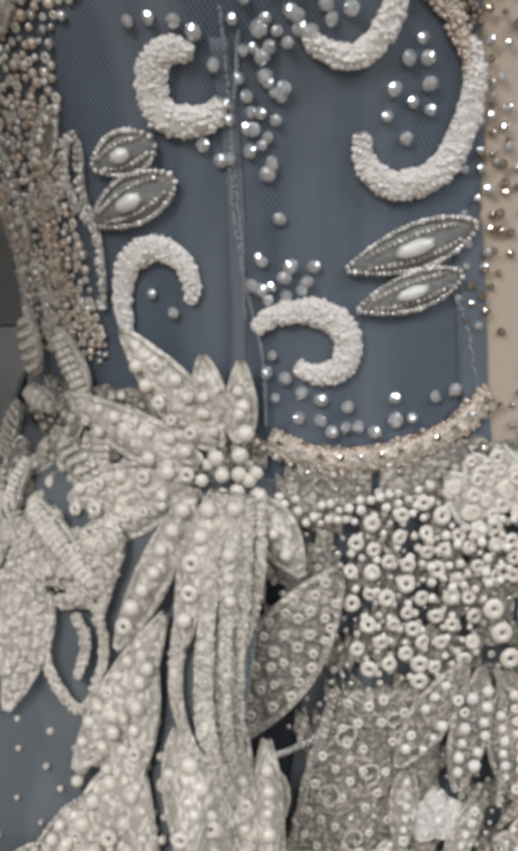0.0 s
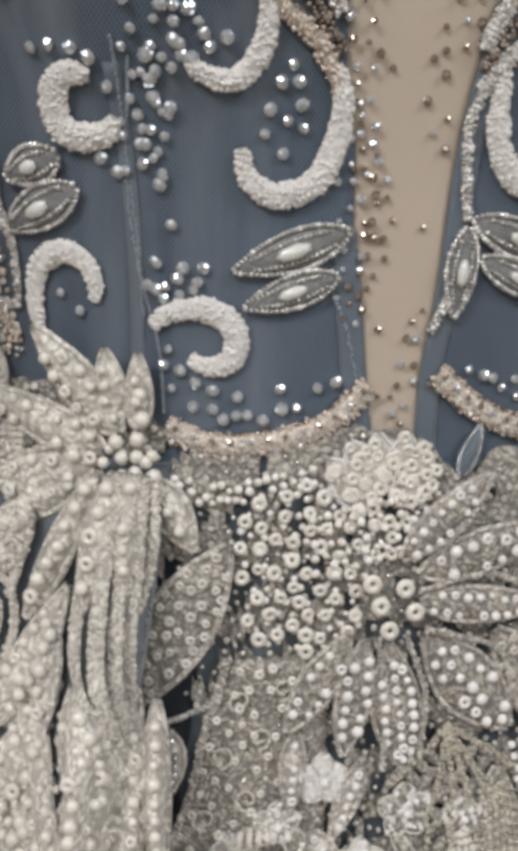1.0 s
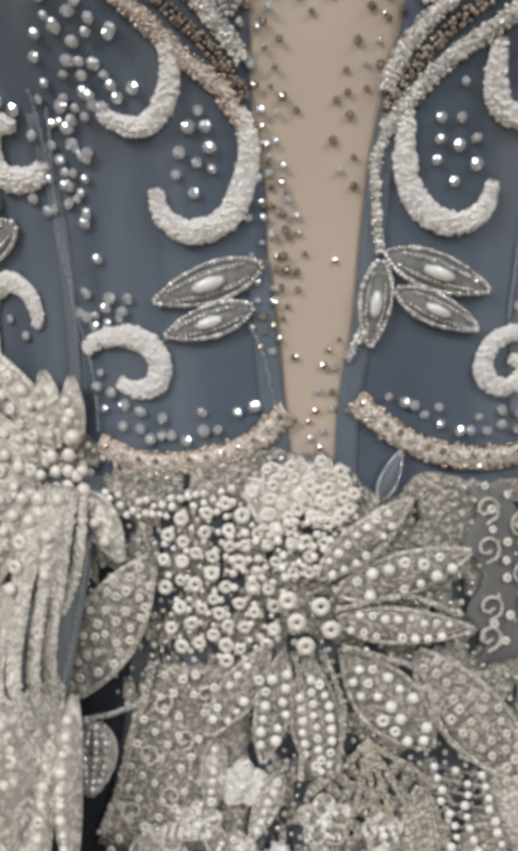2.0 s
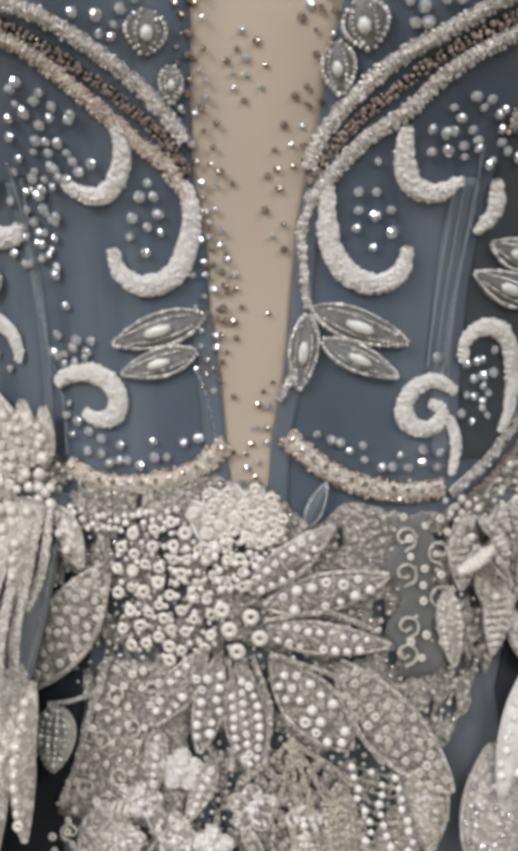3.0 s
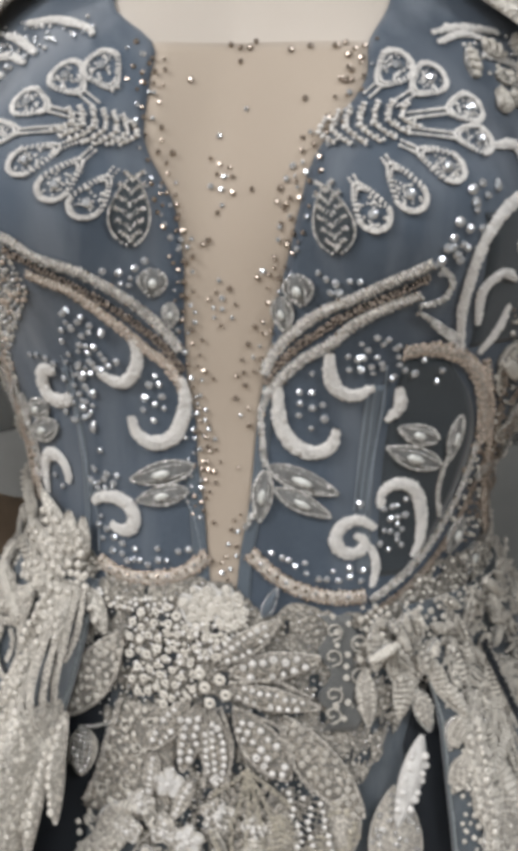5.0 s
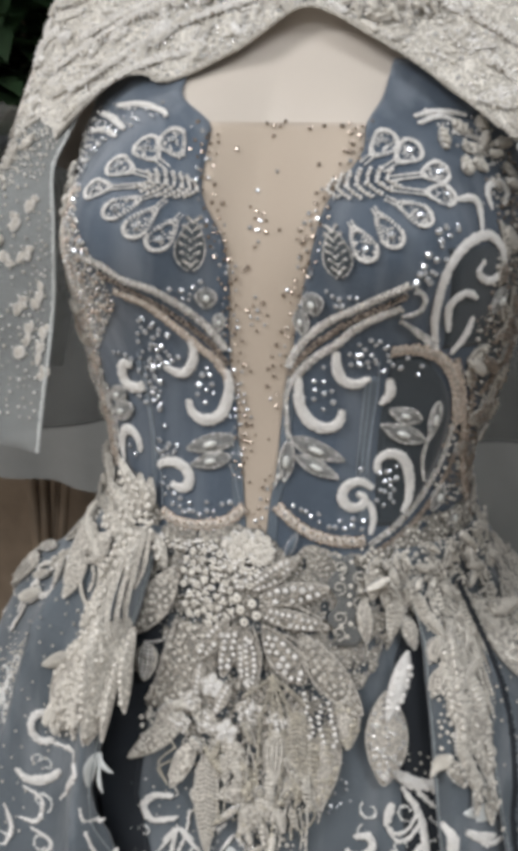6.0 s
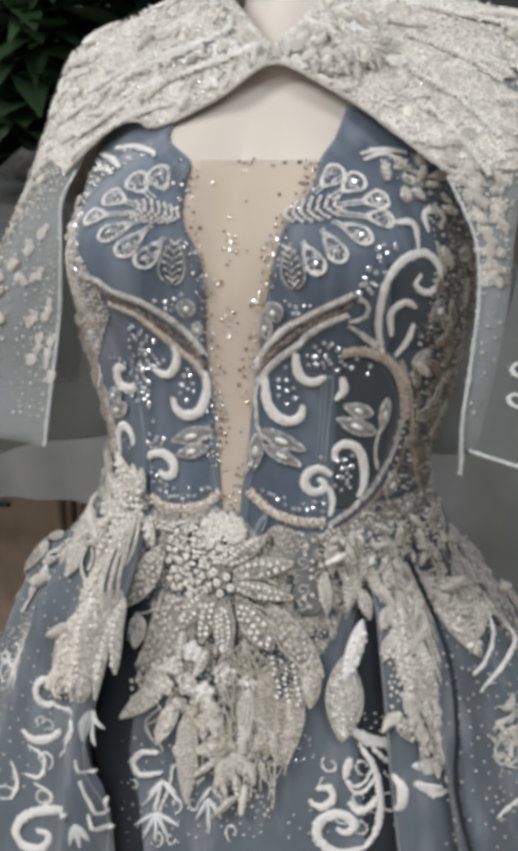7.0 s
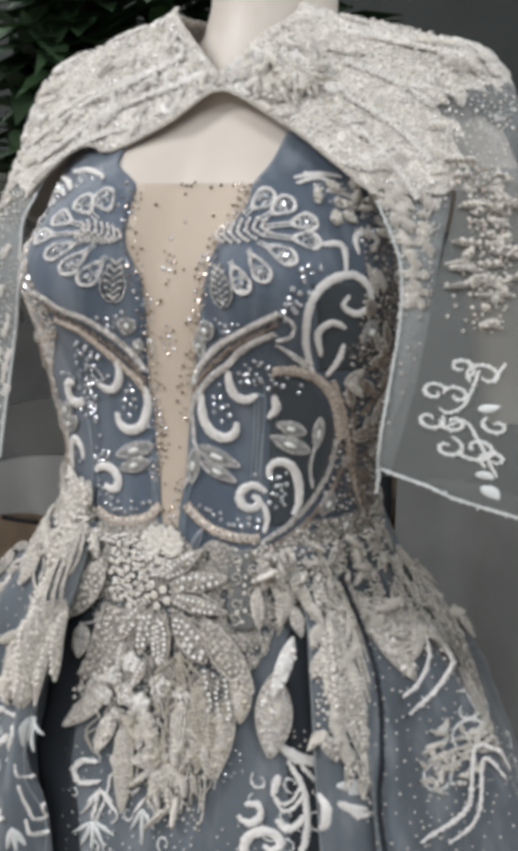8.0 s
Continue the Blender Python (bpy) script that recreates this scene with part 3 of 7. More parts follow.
PANEL_L = edge([(-1.0, 1.045), (-1.1, 1.0625), (-2.2, 1.081), (-3.5, 1.106), (-5.3, 1.132), (-5.5, 1.152), (-7.2, 1.1683), (-7.6, 1.2), (-7.2, 1.236), (-9.1, 1.2592), (-16.0, 1.288), (-18.3, 1.3152), (-21.1, 1.332), (-38.2, 1.35), (-48.7, 1.372)])
PANEL_R = edge([(7.2, 1.045), (7.3, 1.0634), (8.2, 1.085), (10.3, 1.108), (11.6, 1.137), (12.6, 1.16), (14.5, 1.185), (16.4, 1.22), (18.0, 1.2402), (19.8, 1.2631), (22.1, 1.2821), (26.6, 1.2982), (33.0, 1.3167), (36.4, 1.3326), (45.0, 1.348), (57.0, 1.372)])

bodice = sheet("bodice", gown, PANEL_R, lambda z: 360 + PANEL_L(z), 1.045, 1.372, 66, 150, BLUE, 0.0, 0.0025, ball_gown, label="grey-blue satin bodice under fine net")
front_panel = sheet("front_panel", gown, PANEL_L, PANEL_R, 1.045, 1.3325, 60, 14, NUDE, -0.0006, 0.0016, ball_gown, label="sheer nude mesh panel with scattered rhinestones")


def shade_edge(z):
    return min(1.0, max(0.0, (1.062 - z) / 0.07))


underskirt = sheet("underskirt", gown, lambda z: -180, lambda z: 180, 0.01, 1.062, 60, 150, SKIRT_BLUE, -0.001, 0.002, ball_gown, label="grey-blue net underskirt with white embroidery")

OVER_L = edge([(-32.9, 1.0351), (-33.4, 1.0083), (-34.2, 0.9723), (-35.4, 0.9315), (-34.7, 0.8869), (-34.9, 0.8593), (-29.7, 0.8244), (-26.1, 0.7927)] + [(-26.1 - 2, 0.4), (-26.1 - 2, 0.0)])
OVER_R = edge([(48.2, 1.0399), (51.3, 1.019), (52.2, 0.9904), (51.5, 0.9634), (50.4, 0.9054), (49.7, 0.8435)] + [(49.7 + 2, 0.4), (49.7 + 2, 0.0)])
OVER_R2 = edge([(58.8, 1.0322), (61.3, 0.9946), (62.0, 0.9601), (60.8, 0.9076), (59.3, 0.8477)] + [(59.3 + 2, 0.4), (59.3 + 2, 0.0)])


def fold_l(phi, z):
    k = min(1.0, max(0.0, (1.062 - z) / 0.1))
    d = abs(phi - OVER_L(z))
    return k * (0.014 + 0.023 * (1 - abs(math.sin(radians(phi * 8 + 120 * z)))) ** 1.4 + 0.012 * math.exp(-((d - 4) / 4) ** 2) - 0.008 * math.exp(-(d / 1.4) ** 2))


def fold_r(phi, z):
    k = shade_edge(z)
    d = abs(phi - OVER_R(z))
    return k * (0.014 + 0.006 * math.sin(radians(phi * 13 + 150 * z)) - 0.01 * math.exp(-(d / 1.6) ** 2))


def fold_r2(phi, z):
    k = min(1.0, max(0.0, (1.062 - z) / 0.16))
    d = abs(phi - OVER_R2(z))
    return k * (0.02 + 0.018 * (1 - abs(math.sin(radians(phi * 7 + 160 * z)))) ** 1.4 + 0.008 * math.exp(-((d - 4) / 4) ** 2) - 0.014 * math.exp(-(d / 1.5) ** 2))


over_l = sheet("overskirt_panel", gown, lambda z: -176, OVER_L, 0.02, 1.056, 60, 110, SKIRT_BLUE, 0.003, 0.002, ball_gown, fold_l, "draped grey-blue net overskirt panel with cream lace")
over_r = sheet("overskirt_panel", gown, OVER_R, lambda z: OVER_R2(z) + 9, 0.02, 1.056, 60, 40, SKIRT_BLUE, 0.003, 0.002, ball_gown, fold_r, "draped grey-blue net overskirt panel with cream lace")
over_r2 = sheet("overskirt_panel", gown, OVER_R2, lambda z: 176, 0.02, 1.056, 60, 100, SKIRT_BLUE, 0.004, 0.002, ball_gown, fold_r2, "draped grey-blue net overskirt panel with cream lace")


def on_l(phi, z, lift=0.0):
    return gown(phi, z, 0.003 + fold_l(phi, z) + lift)


def on_r(phi, z, lift=0.0):
    return gown(phi, z, 0.003 + fold_r(phi, z) + lift)


def on_r2(phi, z, lift=0.0):
    return gown(phi, z, 0.004 + fold_r2(phi, z) + lift)


for on, e in ((on_l, OVER_L), (on_r, OVER_R), (on_r2, OVER_R2)):
    rope(over_l if on is on_l else over_r if on is on_r else over_r2, [(e(z) + (-0.3 if on is on_l else 0.3), z) for z in (1.04, 1.0, 0.95, 0.9, 0.85, 0.8, 0.7)], 0.0015, HEM, on, 0.0003, 1, "edge_cord", 0.0008)

# dark lining sheets painting the gaps' shade, black piping on the outer edge
sheet("gap_shade", gown, lambda z: OVER_L(z) - 6, lambda z: OVER_L(z) + 6.5 * shade_edge(z), 0.1, 1.045, 50, 8, BLACK_AND_SHADE, 0.0012, 0.001, ball_gown, label="dark navy lining that stands in for shade in the slit")
sheet("gap_shade", gown, lambda z: OVER_R(z) - (3.2 if z > 0.99 else 6.0), lambda z: OVER_R(z) + 6, 0.1, 1.035, 50, 8, BLACK_AND_SHADE, 0.0006, 0.001, ball_gown, label="dark navy lining that stands in for shade in the slit")
rope(over_r2, [(62.2, 1.03), (64.2, 1.0001), (64.7, 0.9731), (64.0, 0.9444), (62.0, 0.9041), (59.9, 0.8515), (60.2, 0.76)], 0.0045, BLACK_AND_SHADE, on_r2, 0.0085, 2, "piping", 0.0012)

# bodice: padded scrolls
scroll(bodice, [(-41.3, 1.1716), (-44.0, 1.1726), (-46.0, 1.1673), (-46.4, 1.1597), (-44.6, 1.1552), (-40.7, 1.156), (-39.1, 1.1609)], 0.0088)
scroll(bodice, [(-53.4, 1.0944), (-53.9, 1.1061), (-52.5, 1.1162), (-48.8, 1.1211), (-45.6, 1.118), (-44.4, 1.111), (-44.7, 1.1057)], 0.0072)
scroll(bodice, [(-36.5, 1.0989), (-33.8, 1.1035), (-28.5, 1.1047), (-24.9, 1.1007), (-23.8, 1.0938), (-25.1, 1.0884), (-28.3, 1.0867), (-31.0, 1.0895)], 0.0078)
scroll(bodice, [(-9.4, 1.1766), (-8.1, 1.1662), (-9.1, 1.1534), (-12.3, 1.1428), (-18.2, 1.139), (-22.3, 1.1441), (-23.3, 1.1528)], 0.0078)
scroll(bodice, [(-20.0, 1.1975), (-19.2, 1.1885), (-20.5, 1.1782), (-23.9, 1.1711), (-27.9, 1.1729), (-29.5, 1.1766)], 0.0066)
scroll(bodice, [(17.4, 1.176), (17.5, 1.1636), (18.6, 1.1531), (21.9, 1.1443), (26.6, 1.141), (30.4, 1.145), (31.4, 1.1547)], 0.0078)
scroll(bodice, [(27.7, 1.1955), (28.2, 1.1847), (30.2, 1.176), (33.9, 1.1731), (37.5, 1.1779)], 0.007)
scroll(bodice, [(42.1, 1.1779), (43.5, 1.1674), (41.4, 1.1589)], 0.0062)
scroll(bodice, [(42.2, 1.0992), (38.0, 1.1043), (34.1, 1.1009), (32.7, 1.0926), (34.9, 1.0863), (38.7, 1.0868), (39.6, 1.0927), (37.2, 1.0962)], 0.0066)
scroll(bodice, [(40.7, 1.0907), (42.5, 1.0789), (41.3, 1.0665)], 0.0044)
scroll(bodice, [(43.0, 1.1106), (43.1, 1.1197), (46.4, 1.1239), (50.3, 1.1198), (52.8, 1.1068), (53.1, 1.0902), (51.2, 1.0809)], 0.0068)
scroll(bodice, [(51.9, 1.1962), (47.5, 1.2218), (46.7, 1.2471), (50.8, 1.2623), (58.9, 1.2676), (64.5, 1.2595), (65.6, 1.2463), (61.1, 1.2397), (56.2, 1.2461), (58.1, 1.253)], 0.0062)
scroll(bodice, [(53.0, 1.2089), (50.4, 1.227), (53.7, 1.234), (58.3, 1.2299)], 0.0052)
scroll(bodice, [(56.1, 1.1929), (58.5, 1.2054), (58.9, 1.2179)], 0.005)
scroll(bodice, [(51.3, 1.2885), (57.6, 1.2874), (57.3, 1.2703)], 0.005)
scroll(bodice, [(63.0, 1.2817), (62.9, 1.2932), (67.9, 1.298), (70.5, 1.2914), (67.6, 1.2836)], 0.005)
scroll(bodice, [(50.0, 1.3313), (57.1, 1.3358), (61.9, 1.3341)], 0.0035)
scroll(bodice, [(58.8, 1.3272), (65.0, 1.3237), (69.7, 1.3138)], 0.0035)
sow(bodice, [(54.5, 1.3396), (67.5, 1.3385), (75.1, 1.3214), (74.2, 1.3014), (66.4, 1.3089), (57.5, 1.32)], 0.0032, (0.0008, 0.0017), [PEBBLE, SMALL, RING], [SILVER, WHITE_SEED, SEED], name="shoulder_lace", clump=-0.1)
sow(bodice, [(-76.5, 1.3236), (-72.2, 1.3425), (-59.3, 1.3445), (-42.3, 1.3451), (-35.9, 1.3376), (-49.3, 1.3245), (-53.6, 1.3141), (-56.9, 1.2958), (-64.7, 1.2824), (-70.4, 1.2946)], 0.0034, (0.0008, 0.0018), [PEBBLE, SMALL, RING], [SILVER, WHITE_SEED, CRYSTAL], name="shoulder_lace", clump=-0.05)
scroll(bodice, [(-67.4, 1.3374), (-59.4, 1.3339), (-46.3, 1.3265)], 0.0045)
scroll(bodice, [(-62.4, 1.3423), (-51.0, 1.3425), (-38.8, 1.3382), (-34.5, 1.334)], 0.0045)
scroll(bodice, [(-68.0, 1.325), (-58.4, 1.3262), (-47.0, 1.3215)], 0.004)
scroll(bodice, [(50.1, 1.3356), (58.1, 1.3389), (65.6, 1.3373)], 0.0035)

# bodice: beaded cords
rope(bodice, [(-40.5, 1.2476), (-35.4, 1.2434), (-32.1, 1.2356), (-25.9, 1.2287), (-19.6, 1.2165), (-14.1, 1.2041), (-8.9, 1.19)], 0.0058, SILVER, rows=5, core=LACE, size=0.00078)
rope(bodice, [(-34.9, 1.2266), (-29.2, 1.2197), (-24.1, 1.2068), (-17.6, 1.1911), (-12.3, 1.1818), (-8.7, 1.1698)], 0.0058, PEACH, rows=5, core=LACE, size=0.00078)
rope(bodice, [(39.3, 1.2408), (34.2, 1.2323), (29.7, 1.2238), (24.6, 1.2149), (20.0, 1.2037), (15.9, 1.1919), (13.7, 1.1814)], 0.0058, SILVER, rows=5, core=LACE, size=0.00078)
rope(bodice, [(39.3, 1.2262), (34.7, 1.2196), (30.6, 1.2106), (27.3, 1.1998), (22.3, 1.1903), (18.2, 1.1801), (14.6, 1.17)], 0.0058, SILVER, rows=5, core=LACE, size=0.00078)
rope(bodice, [(39.6, 1.2343), (35.1, 1.226), (30.4, 1.2176), (25.9, 1.208), (21.1, 1.1965), (16.9, 1.1856), (14.3, 1.1758)], 0.004, BRONZE, rows=3, core=BLACK_AND_SHADE, lift=0.0003)
rope(bodice, [(-37.0, 1.2376), (-31.1, 1.2283), (-25.1, 1.2171), (-18.8, 1.2037), (-13.2, 1.1922), (-8.5, 1.1797)], 0.004, BRONZE, rows=3, core=BLACK_AND_SHADE, lift=0.0003)
rope(bodice, [(14.6, 1.17), (13.1, 1.1591), (13.8, 1.1421), (14.6, 1.1324)], 0.0035, SILVER, rows=3)
rope(bodice, [(14.1, 1.1255), (12.2, 1.11), (9.2, 1.0975)], 0.003, SILVER)
rope(bodice, [(40.2, 1.2175), (45.1, 1.2107), (51.0, 1.2015)], 0.003, SILVER)
rope(bodice, [(40.8, 1.239), (43.5, 1.2328), (43.4, 1.2243), (40.2, 1.2207)], 0.003, SILVER)
rope(bodice, [(-33.7, 1.0675), (-30.1, 1.0636), (-24.5, 1.062), (-18.8, 1.0628), (-12.0, 1.066), (-6.7, 1.0713), (-1.7, 1.0798)], 0.0085, PEACH, rows=7, core=YOKE_LACE, size=0.00085, dots=0.5)
rope(bodice, [(10.6, 1.0837), (16.6, 1.0737), (24.4, 1.0654), (32.9, 1.0619), (39.5, 1.0622)], 0.0085, PEACH, rows=7, core=YOKE_LACE, size=0.00085, dots=0.5)
rope(bodice, [(41.2, 1.0596), (50.3, 1.0739), (58.2, 1.0935), (63.2, 1.1169), (63.6, 1.142)], 0.005, SILVER, rows=3, core=LACE_WARM)
rope(bodice, [(41.3, 1.0519), (52.6, 1.0687), (60.7, 1.0859), (67.0, 1.1074), (69.1, 1.1318)], 0.004, BRONZE, rows=3)
rope(bodice, [(40.9, 1.1971), (47.2, 1.1979), (54.7, 1.1892), (60.6, 1.1708), (64.7, 1.1415)], 0.008, PEACH, rows=6, core=LACE_WARM, size=0.0009)
rope(bodice, [(58.4, 1.1893), (64.1, 1.1624), (69.1, 1.1297), (76.2, 1.0944), (87.2, 1.0489)], 0.005, PEACH, rows=3, core=LACE_WARM)
rope(bodice, [(67.1, 1.1618), (71.5, 1.1288), (79.9, 1.0925), (94.3, 1.0439)], 0.004, BRONZE, rows=3)
rope(bodice, [(70.5, 1.1609), (74.5, 1.1731), (78.5, 1.1851)], 0.004, BRONZE, rows=3)
rope(bodice, [(52.5, 1.194), (49.0, 1.2019), (43.7, 1.2113)], 0.0025, SILVER)
rope(bodice, [(57.2, 1.1582), (57.1, 1.1409), (56.3, 1.1199), (57.8, 1.1015)], 0.003, SILVER)
rope(bodice, [(-36.4, 1.177), (-38.8, 1.1458), (-38.2, 1.1182), (-35.4, 1.0906), (-34.6, 1.0717)], 0.0013, SEAM, rows=1, size=0.0005, name="seam_cord", lift=0.0002)
rope(bodice, [(38.6, 1.189), (40.3, 1.1664), (40.1, 1.1427), (39.7, 1.1205), (39.5, 1.1069)], 0.0013, SEAM, rows=1, size=0.0005, name="seam_cord", lift=0.0002)
rope(bodice, [(-37.9, 1.1816), (-38.5, 1.1494), (-38.1, 1.1241), (-37.7, 1.102)], 0.0013, SEAM, rows=1, size=0.0005, name="seam_cord", lift=0.0002)
rope(bodice, [(-8.3, 1.1095), (-5.8, 1.0984), (-3.8, 1.0827)], 0.0013, SEAM, rows=1, size=0.0005, name="seam_cord", lift=0.0002)
rope(bodice, [(-57.0, 1.1517), (-56.5, 1.1469), (-57.4, 1.1361), (-56.7, 1.1276)], 0.003, SILVER)
rope(bodice, [(-57.6, 1.1506), (-59.2, 1.1406), (-58.5, 1.1305), (-56.6, 1.1252), (-56.7, 1.1121), (-57.1, 1.1019)], 0.003, SILVER)
rope(bodice, [(-64.8, 1.1351), (-64.7, 1.1185), (-62.0, 1.1039), (-57.6, 1.0915)], 0.005, PEACH, rows=3, core=LACE_WARM)
rope(bodice, [(-66.5, 1.19), (-68.5, 1.15), (-69.5, 1.11), (-67, 1.085)], 0.005, SILVER, rows=3, core=LACE_WARM)
rope(bodice, [(-60.8, 1.1586), (-62.7, 1.1354), (-64.9, 1.1099), (-63.1, 1.0824)], 0.006, PEACH, rows=3, core=LACE_WARM)

# bodice: beaded leaves
LEAF_STYLE = dict(edge=SILVER, fill=FROST, kind="stone", pad=LEAF_PAD, name="leaf_applique", bulge=0.0015, edge_size=0.00095, belly=0.85)
for base, tip, width in (
    ((-5.9, 1.1289), (-24.7, 1.1166), 0.0125),
    ((-7.5, 1.1155), (-23.0, 1.1054), 0.0105),
    ((-47.0, 1.1505), (-55.0, 1.1426), 0.0115),
    ((-45.3, 1.1411), (-56.6, 1.1268), 0.0125),
    ((15.3, 1.1324), (33.0, 1.119), 0.0118),
    ((17.2, 1.1205), (31.5, 1.1065), 0.0098),
    ((14.6, 1.1302), (13.0, 1.1015), 0.0102),
    ((53.3, 1.147), (44.2, 1.1556), 0.0105),
    ((55.4, 1.1319), (42.5, 1.1448), 0.0115),
    ((57.0, 1.16), (57.2, 1.1338), 0.008),
    ((-13.1, 1.2309), (-14.3, 1.217), 0.0115),
    ((19.4, 1.2326), (21.6, 1.2181), 0.012),
    ((-10.5, 1.2143), (-10.7, 1.2017), 0.007),
    ((17.0, 1.2212), (18.4, 1.2046), 0.0095),
    ((68.3, 1.2339), (64.8, 1.218), 0.014),
    ((65.6, 1.0966), (61.1, 1.0779), 0.012),
    ((72.9, 1.0755), (67.7, 1.0603), 0.012),
):
    petal(bodice, base, tip, width, **LEAF_STYLE)


def fishbone(base, tip, bones, reach, back, size=0.0008, mat=SILVER):
    """Chevrons of beaded bars down a spine."""
    base, tip = np.array(base), np.array(tip)
    m = np.array((math.radians(1) * gown_r(base[0], base[1]), 1.0))
    ax = (tip - base) * m
    length = np.linalg.norm(ax)
    ax = ax / length
    sd = np.array((-ax[1], ax[0]))
    for i in range(bones):
        u = (i + 0.5) / bones
        w = reach * (0.55 + 0.45 * math.sin(math.pi * u))
        for d in (-1, 1):
            a = base + ax * u * length / m
            e = a + (-ax * back + sd * d * w) / m
            rope(bodice, [tuple(a), tuple((a + e) / 2 + ax * 0.0006 / m), tuple(e)], 0.0022, mat, rows=2, size=size, name="fishbone_bar", lift=0.0014, core=LACE)


for base, tip, width in (((-16.8, 1.2415), (-16.7, 1.273), 0.0145), ((26.1, 1.2434), (24.0, 1.2716), 0.015)):
    petal(bodice, base, tip, width, edge=SILVER, kind="none", pad=SIDE_NET, name="fishbone_applique", bulge=0.0006)
    fishbone(base, tip, 6, 0.005, -0.004, 0.00065)
for base, tip in (((-28.5, 1.2957), (-16.5, 1.2897)), ((37.2, 1.2998), (22.6, 1.2922))):
    fishbone(base, tip, 7, 0.0075, 0.005, 0.0009, WHITE_SEED)
for outer, inner in (
    ((-33.4, 1.3159), (-25.3, 1.3032)), ((-37.5, 1.3039), (-26.7, 1.2976)), ((-40.2, 1.2895), (-26.8, 1.2934)), ((-32.3, 1.2784), (-25.3, 1.2888)),
    ((-27.4, 1.2685), (-23.3, 1.2839)), ((-22.9, 1.2609), (-19.5, 1.2757)), ((-28.1, 1.3204), (-23.4, 1.3099)),
    ((38.9, 1.3209), (32.1, 1.3084)), ((44.1, 1.3159), (35.8, 1.3047)), ((49.0, 1.3038), (37.4, 1.3002)), ((48.3, 1.291), (36.6, 1.2944)),
    ((41.1, 1.2803), (35.0, 1.2893)), ((35.1, 1.2694), (32.3, 1.2836)), ((30.4, 1.2611), (27.7, 1.2754)),
):
    drop(bodice, outer, inner, 0.0122)

# bodice: loose crystals, each its own
CRYSTAL_MESH, STONE_MESH, PEARL_MESH, RING_MESH = one(GEM, CRYSTAL, False, "crystal"), one(GEM, STONE, False, "rhinestone"), one(PEBBLE, PEARL, True, "pearl"), one(RING, PEARL, True, "sequin")


def crystals(points, size=0.0021):
    for phi, z in points:
        p, n = gown(phi, z, 0.0008)
        bead("crystal", CRYSTAL_MESH, p, n, size * random.uniform(0.75, 1.1), bodice, random.random() * 6, 0.2)


crystals([(-40.9, 1.1765), (-42.7, 1.1791), (-45.2, 1.1797), (-47.4, 1.1791), (-39.5, 1.1688), (-34.3, 1.1709), (-34.2, 1.1663), (-36.4, 1.1614), (-32.6, 1.1616), (-35.0, 1.1573), (-36.6, 1.1535), (-34.4, 1.1513), (-36.5, 1.1478), (-41.8, 1.1493), (-39.9, 1.1453), (-34.6, 1.1419), (-35.9, 1.1193), (-31.9, 1.1172), (-33.3, 1.1302), (-36.9, 1.1117), (-34.4, 1.1114), (-30.4, 1.1108), (-49.8, 1.1077), (-47.0, 1.1025), (-34.1, 1.0918), (-34.8, 1.0868), (-32.3, 1.0853), (-30.0, 1.0814), (-27.3, 1.0793), (-33.5, 1.0795)])
crystals([(-23.5, 1.0774), (-30.2, 1.0739), (-27.2, 1.0732), (-23.6, 1.0713), (-21.9, 1.0716), (-19.4, 1.0699), (-16.7, 1.0798), (-16.4, 1.0735), (-13.9, 1.0739), (-10.5, 1.08), (-7.4, 1.0819), (-25.5, 1.07), (-15.8, 1.1757), (-17.5, 1.1709), (-14.9, 1.1711), (-14.4, 1.1649), (-19.1, 1.1634), (-16.5, 1.1603), (-14.1, 1.1584), (-19.9, 1.1567), (-17.2, 1.1512), (-32.5, 1.1768), (-30.1, 1.1775), (-30.8, 1.1812), (-24.7, 1.1816), (-26.7, 1.1796)])
crystals([(24.6, 1.1835), (22.3, 1.1732), (25.1, 1.1733), (27.7, 1.1673), (22.6, 1.167), (25.5, 1.1651), (22.5, 1.1607), (28.4, 1.1595), (25.6, 1.1541), (31.8, 1.1868), (33.0, 1.1928), (34.1, 1.1869), (35.8, 1.1889), (36.3, 1.1939), (34.3, 1.1977), (35.2, 1.2043), (37.2, 1.2034), (40.6, 1.184), (40.9, 1.19), (38.0, 1.188), (39.1, 1.1987), (44.3, 1.185), (38.3, 1.1131), (45.7, 1.1107), (45.5, 1.1038), (47.1, 1.1046), (45.7, 1.0968), (48.5, 1.0974), (47.5, 1.0917)])
crystals([(16.6, 1.0846), (19.5, 1.0824), (22.8, 1.078), (25.3, 1.0803), (25.6, 1.0746), (28.8, 1.0717), (32.2, 1.076), (30.7, 1.0716), (33.6, 1.0709), (36.3, 1.0775), (36.2, 1.0725), (38.9, 1.0703), (39.4, 1.0759), (21.1, 1.0814), (49.3, 1.1797), (49.6, 1.1859), (45.2, 1.192)], 0.0021)
crystals([(-31.3, 1.2088), (-29.9, 1.203), (-27.8, 1.2012), (-25.7, 1.1983), (-30.4, 1.1951), (-31.9, 1.199), (-31.7, 1.19), (-28.7, 1.1891), (-30.5, 1.1859), (-27.2, 1.183), (-24.5, 1.1822), (-29.0, 1.1766), (-32.6, 1.2019), (-33.5, 1.1731), (-34.3, 1.1773), (-33.3, 1.1623)])
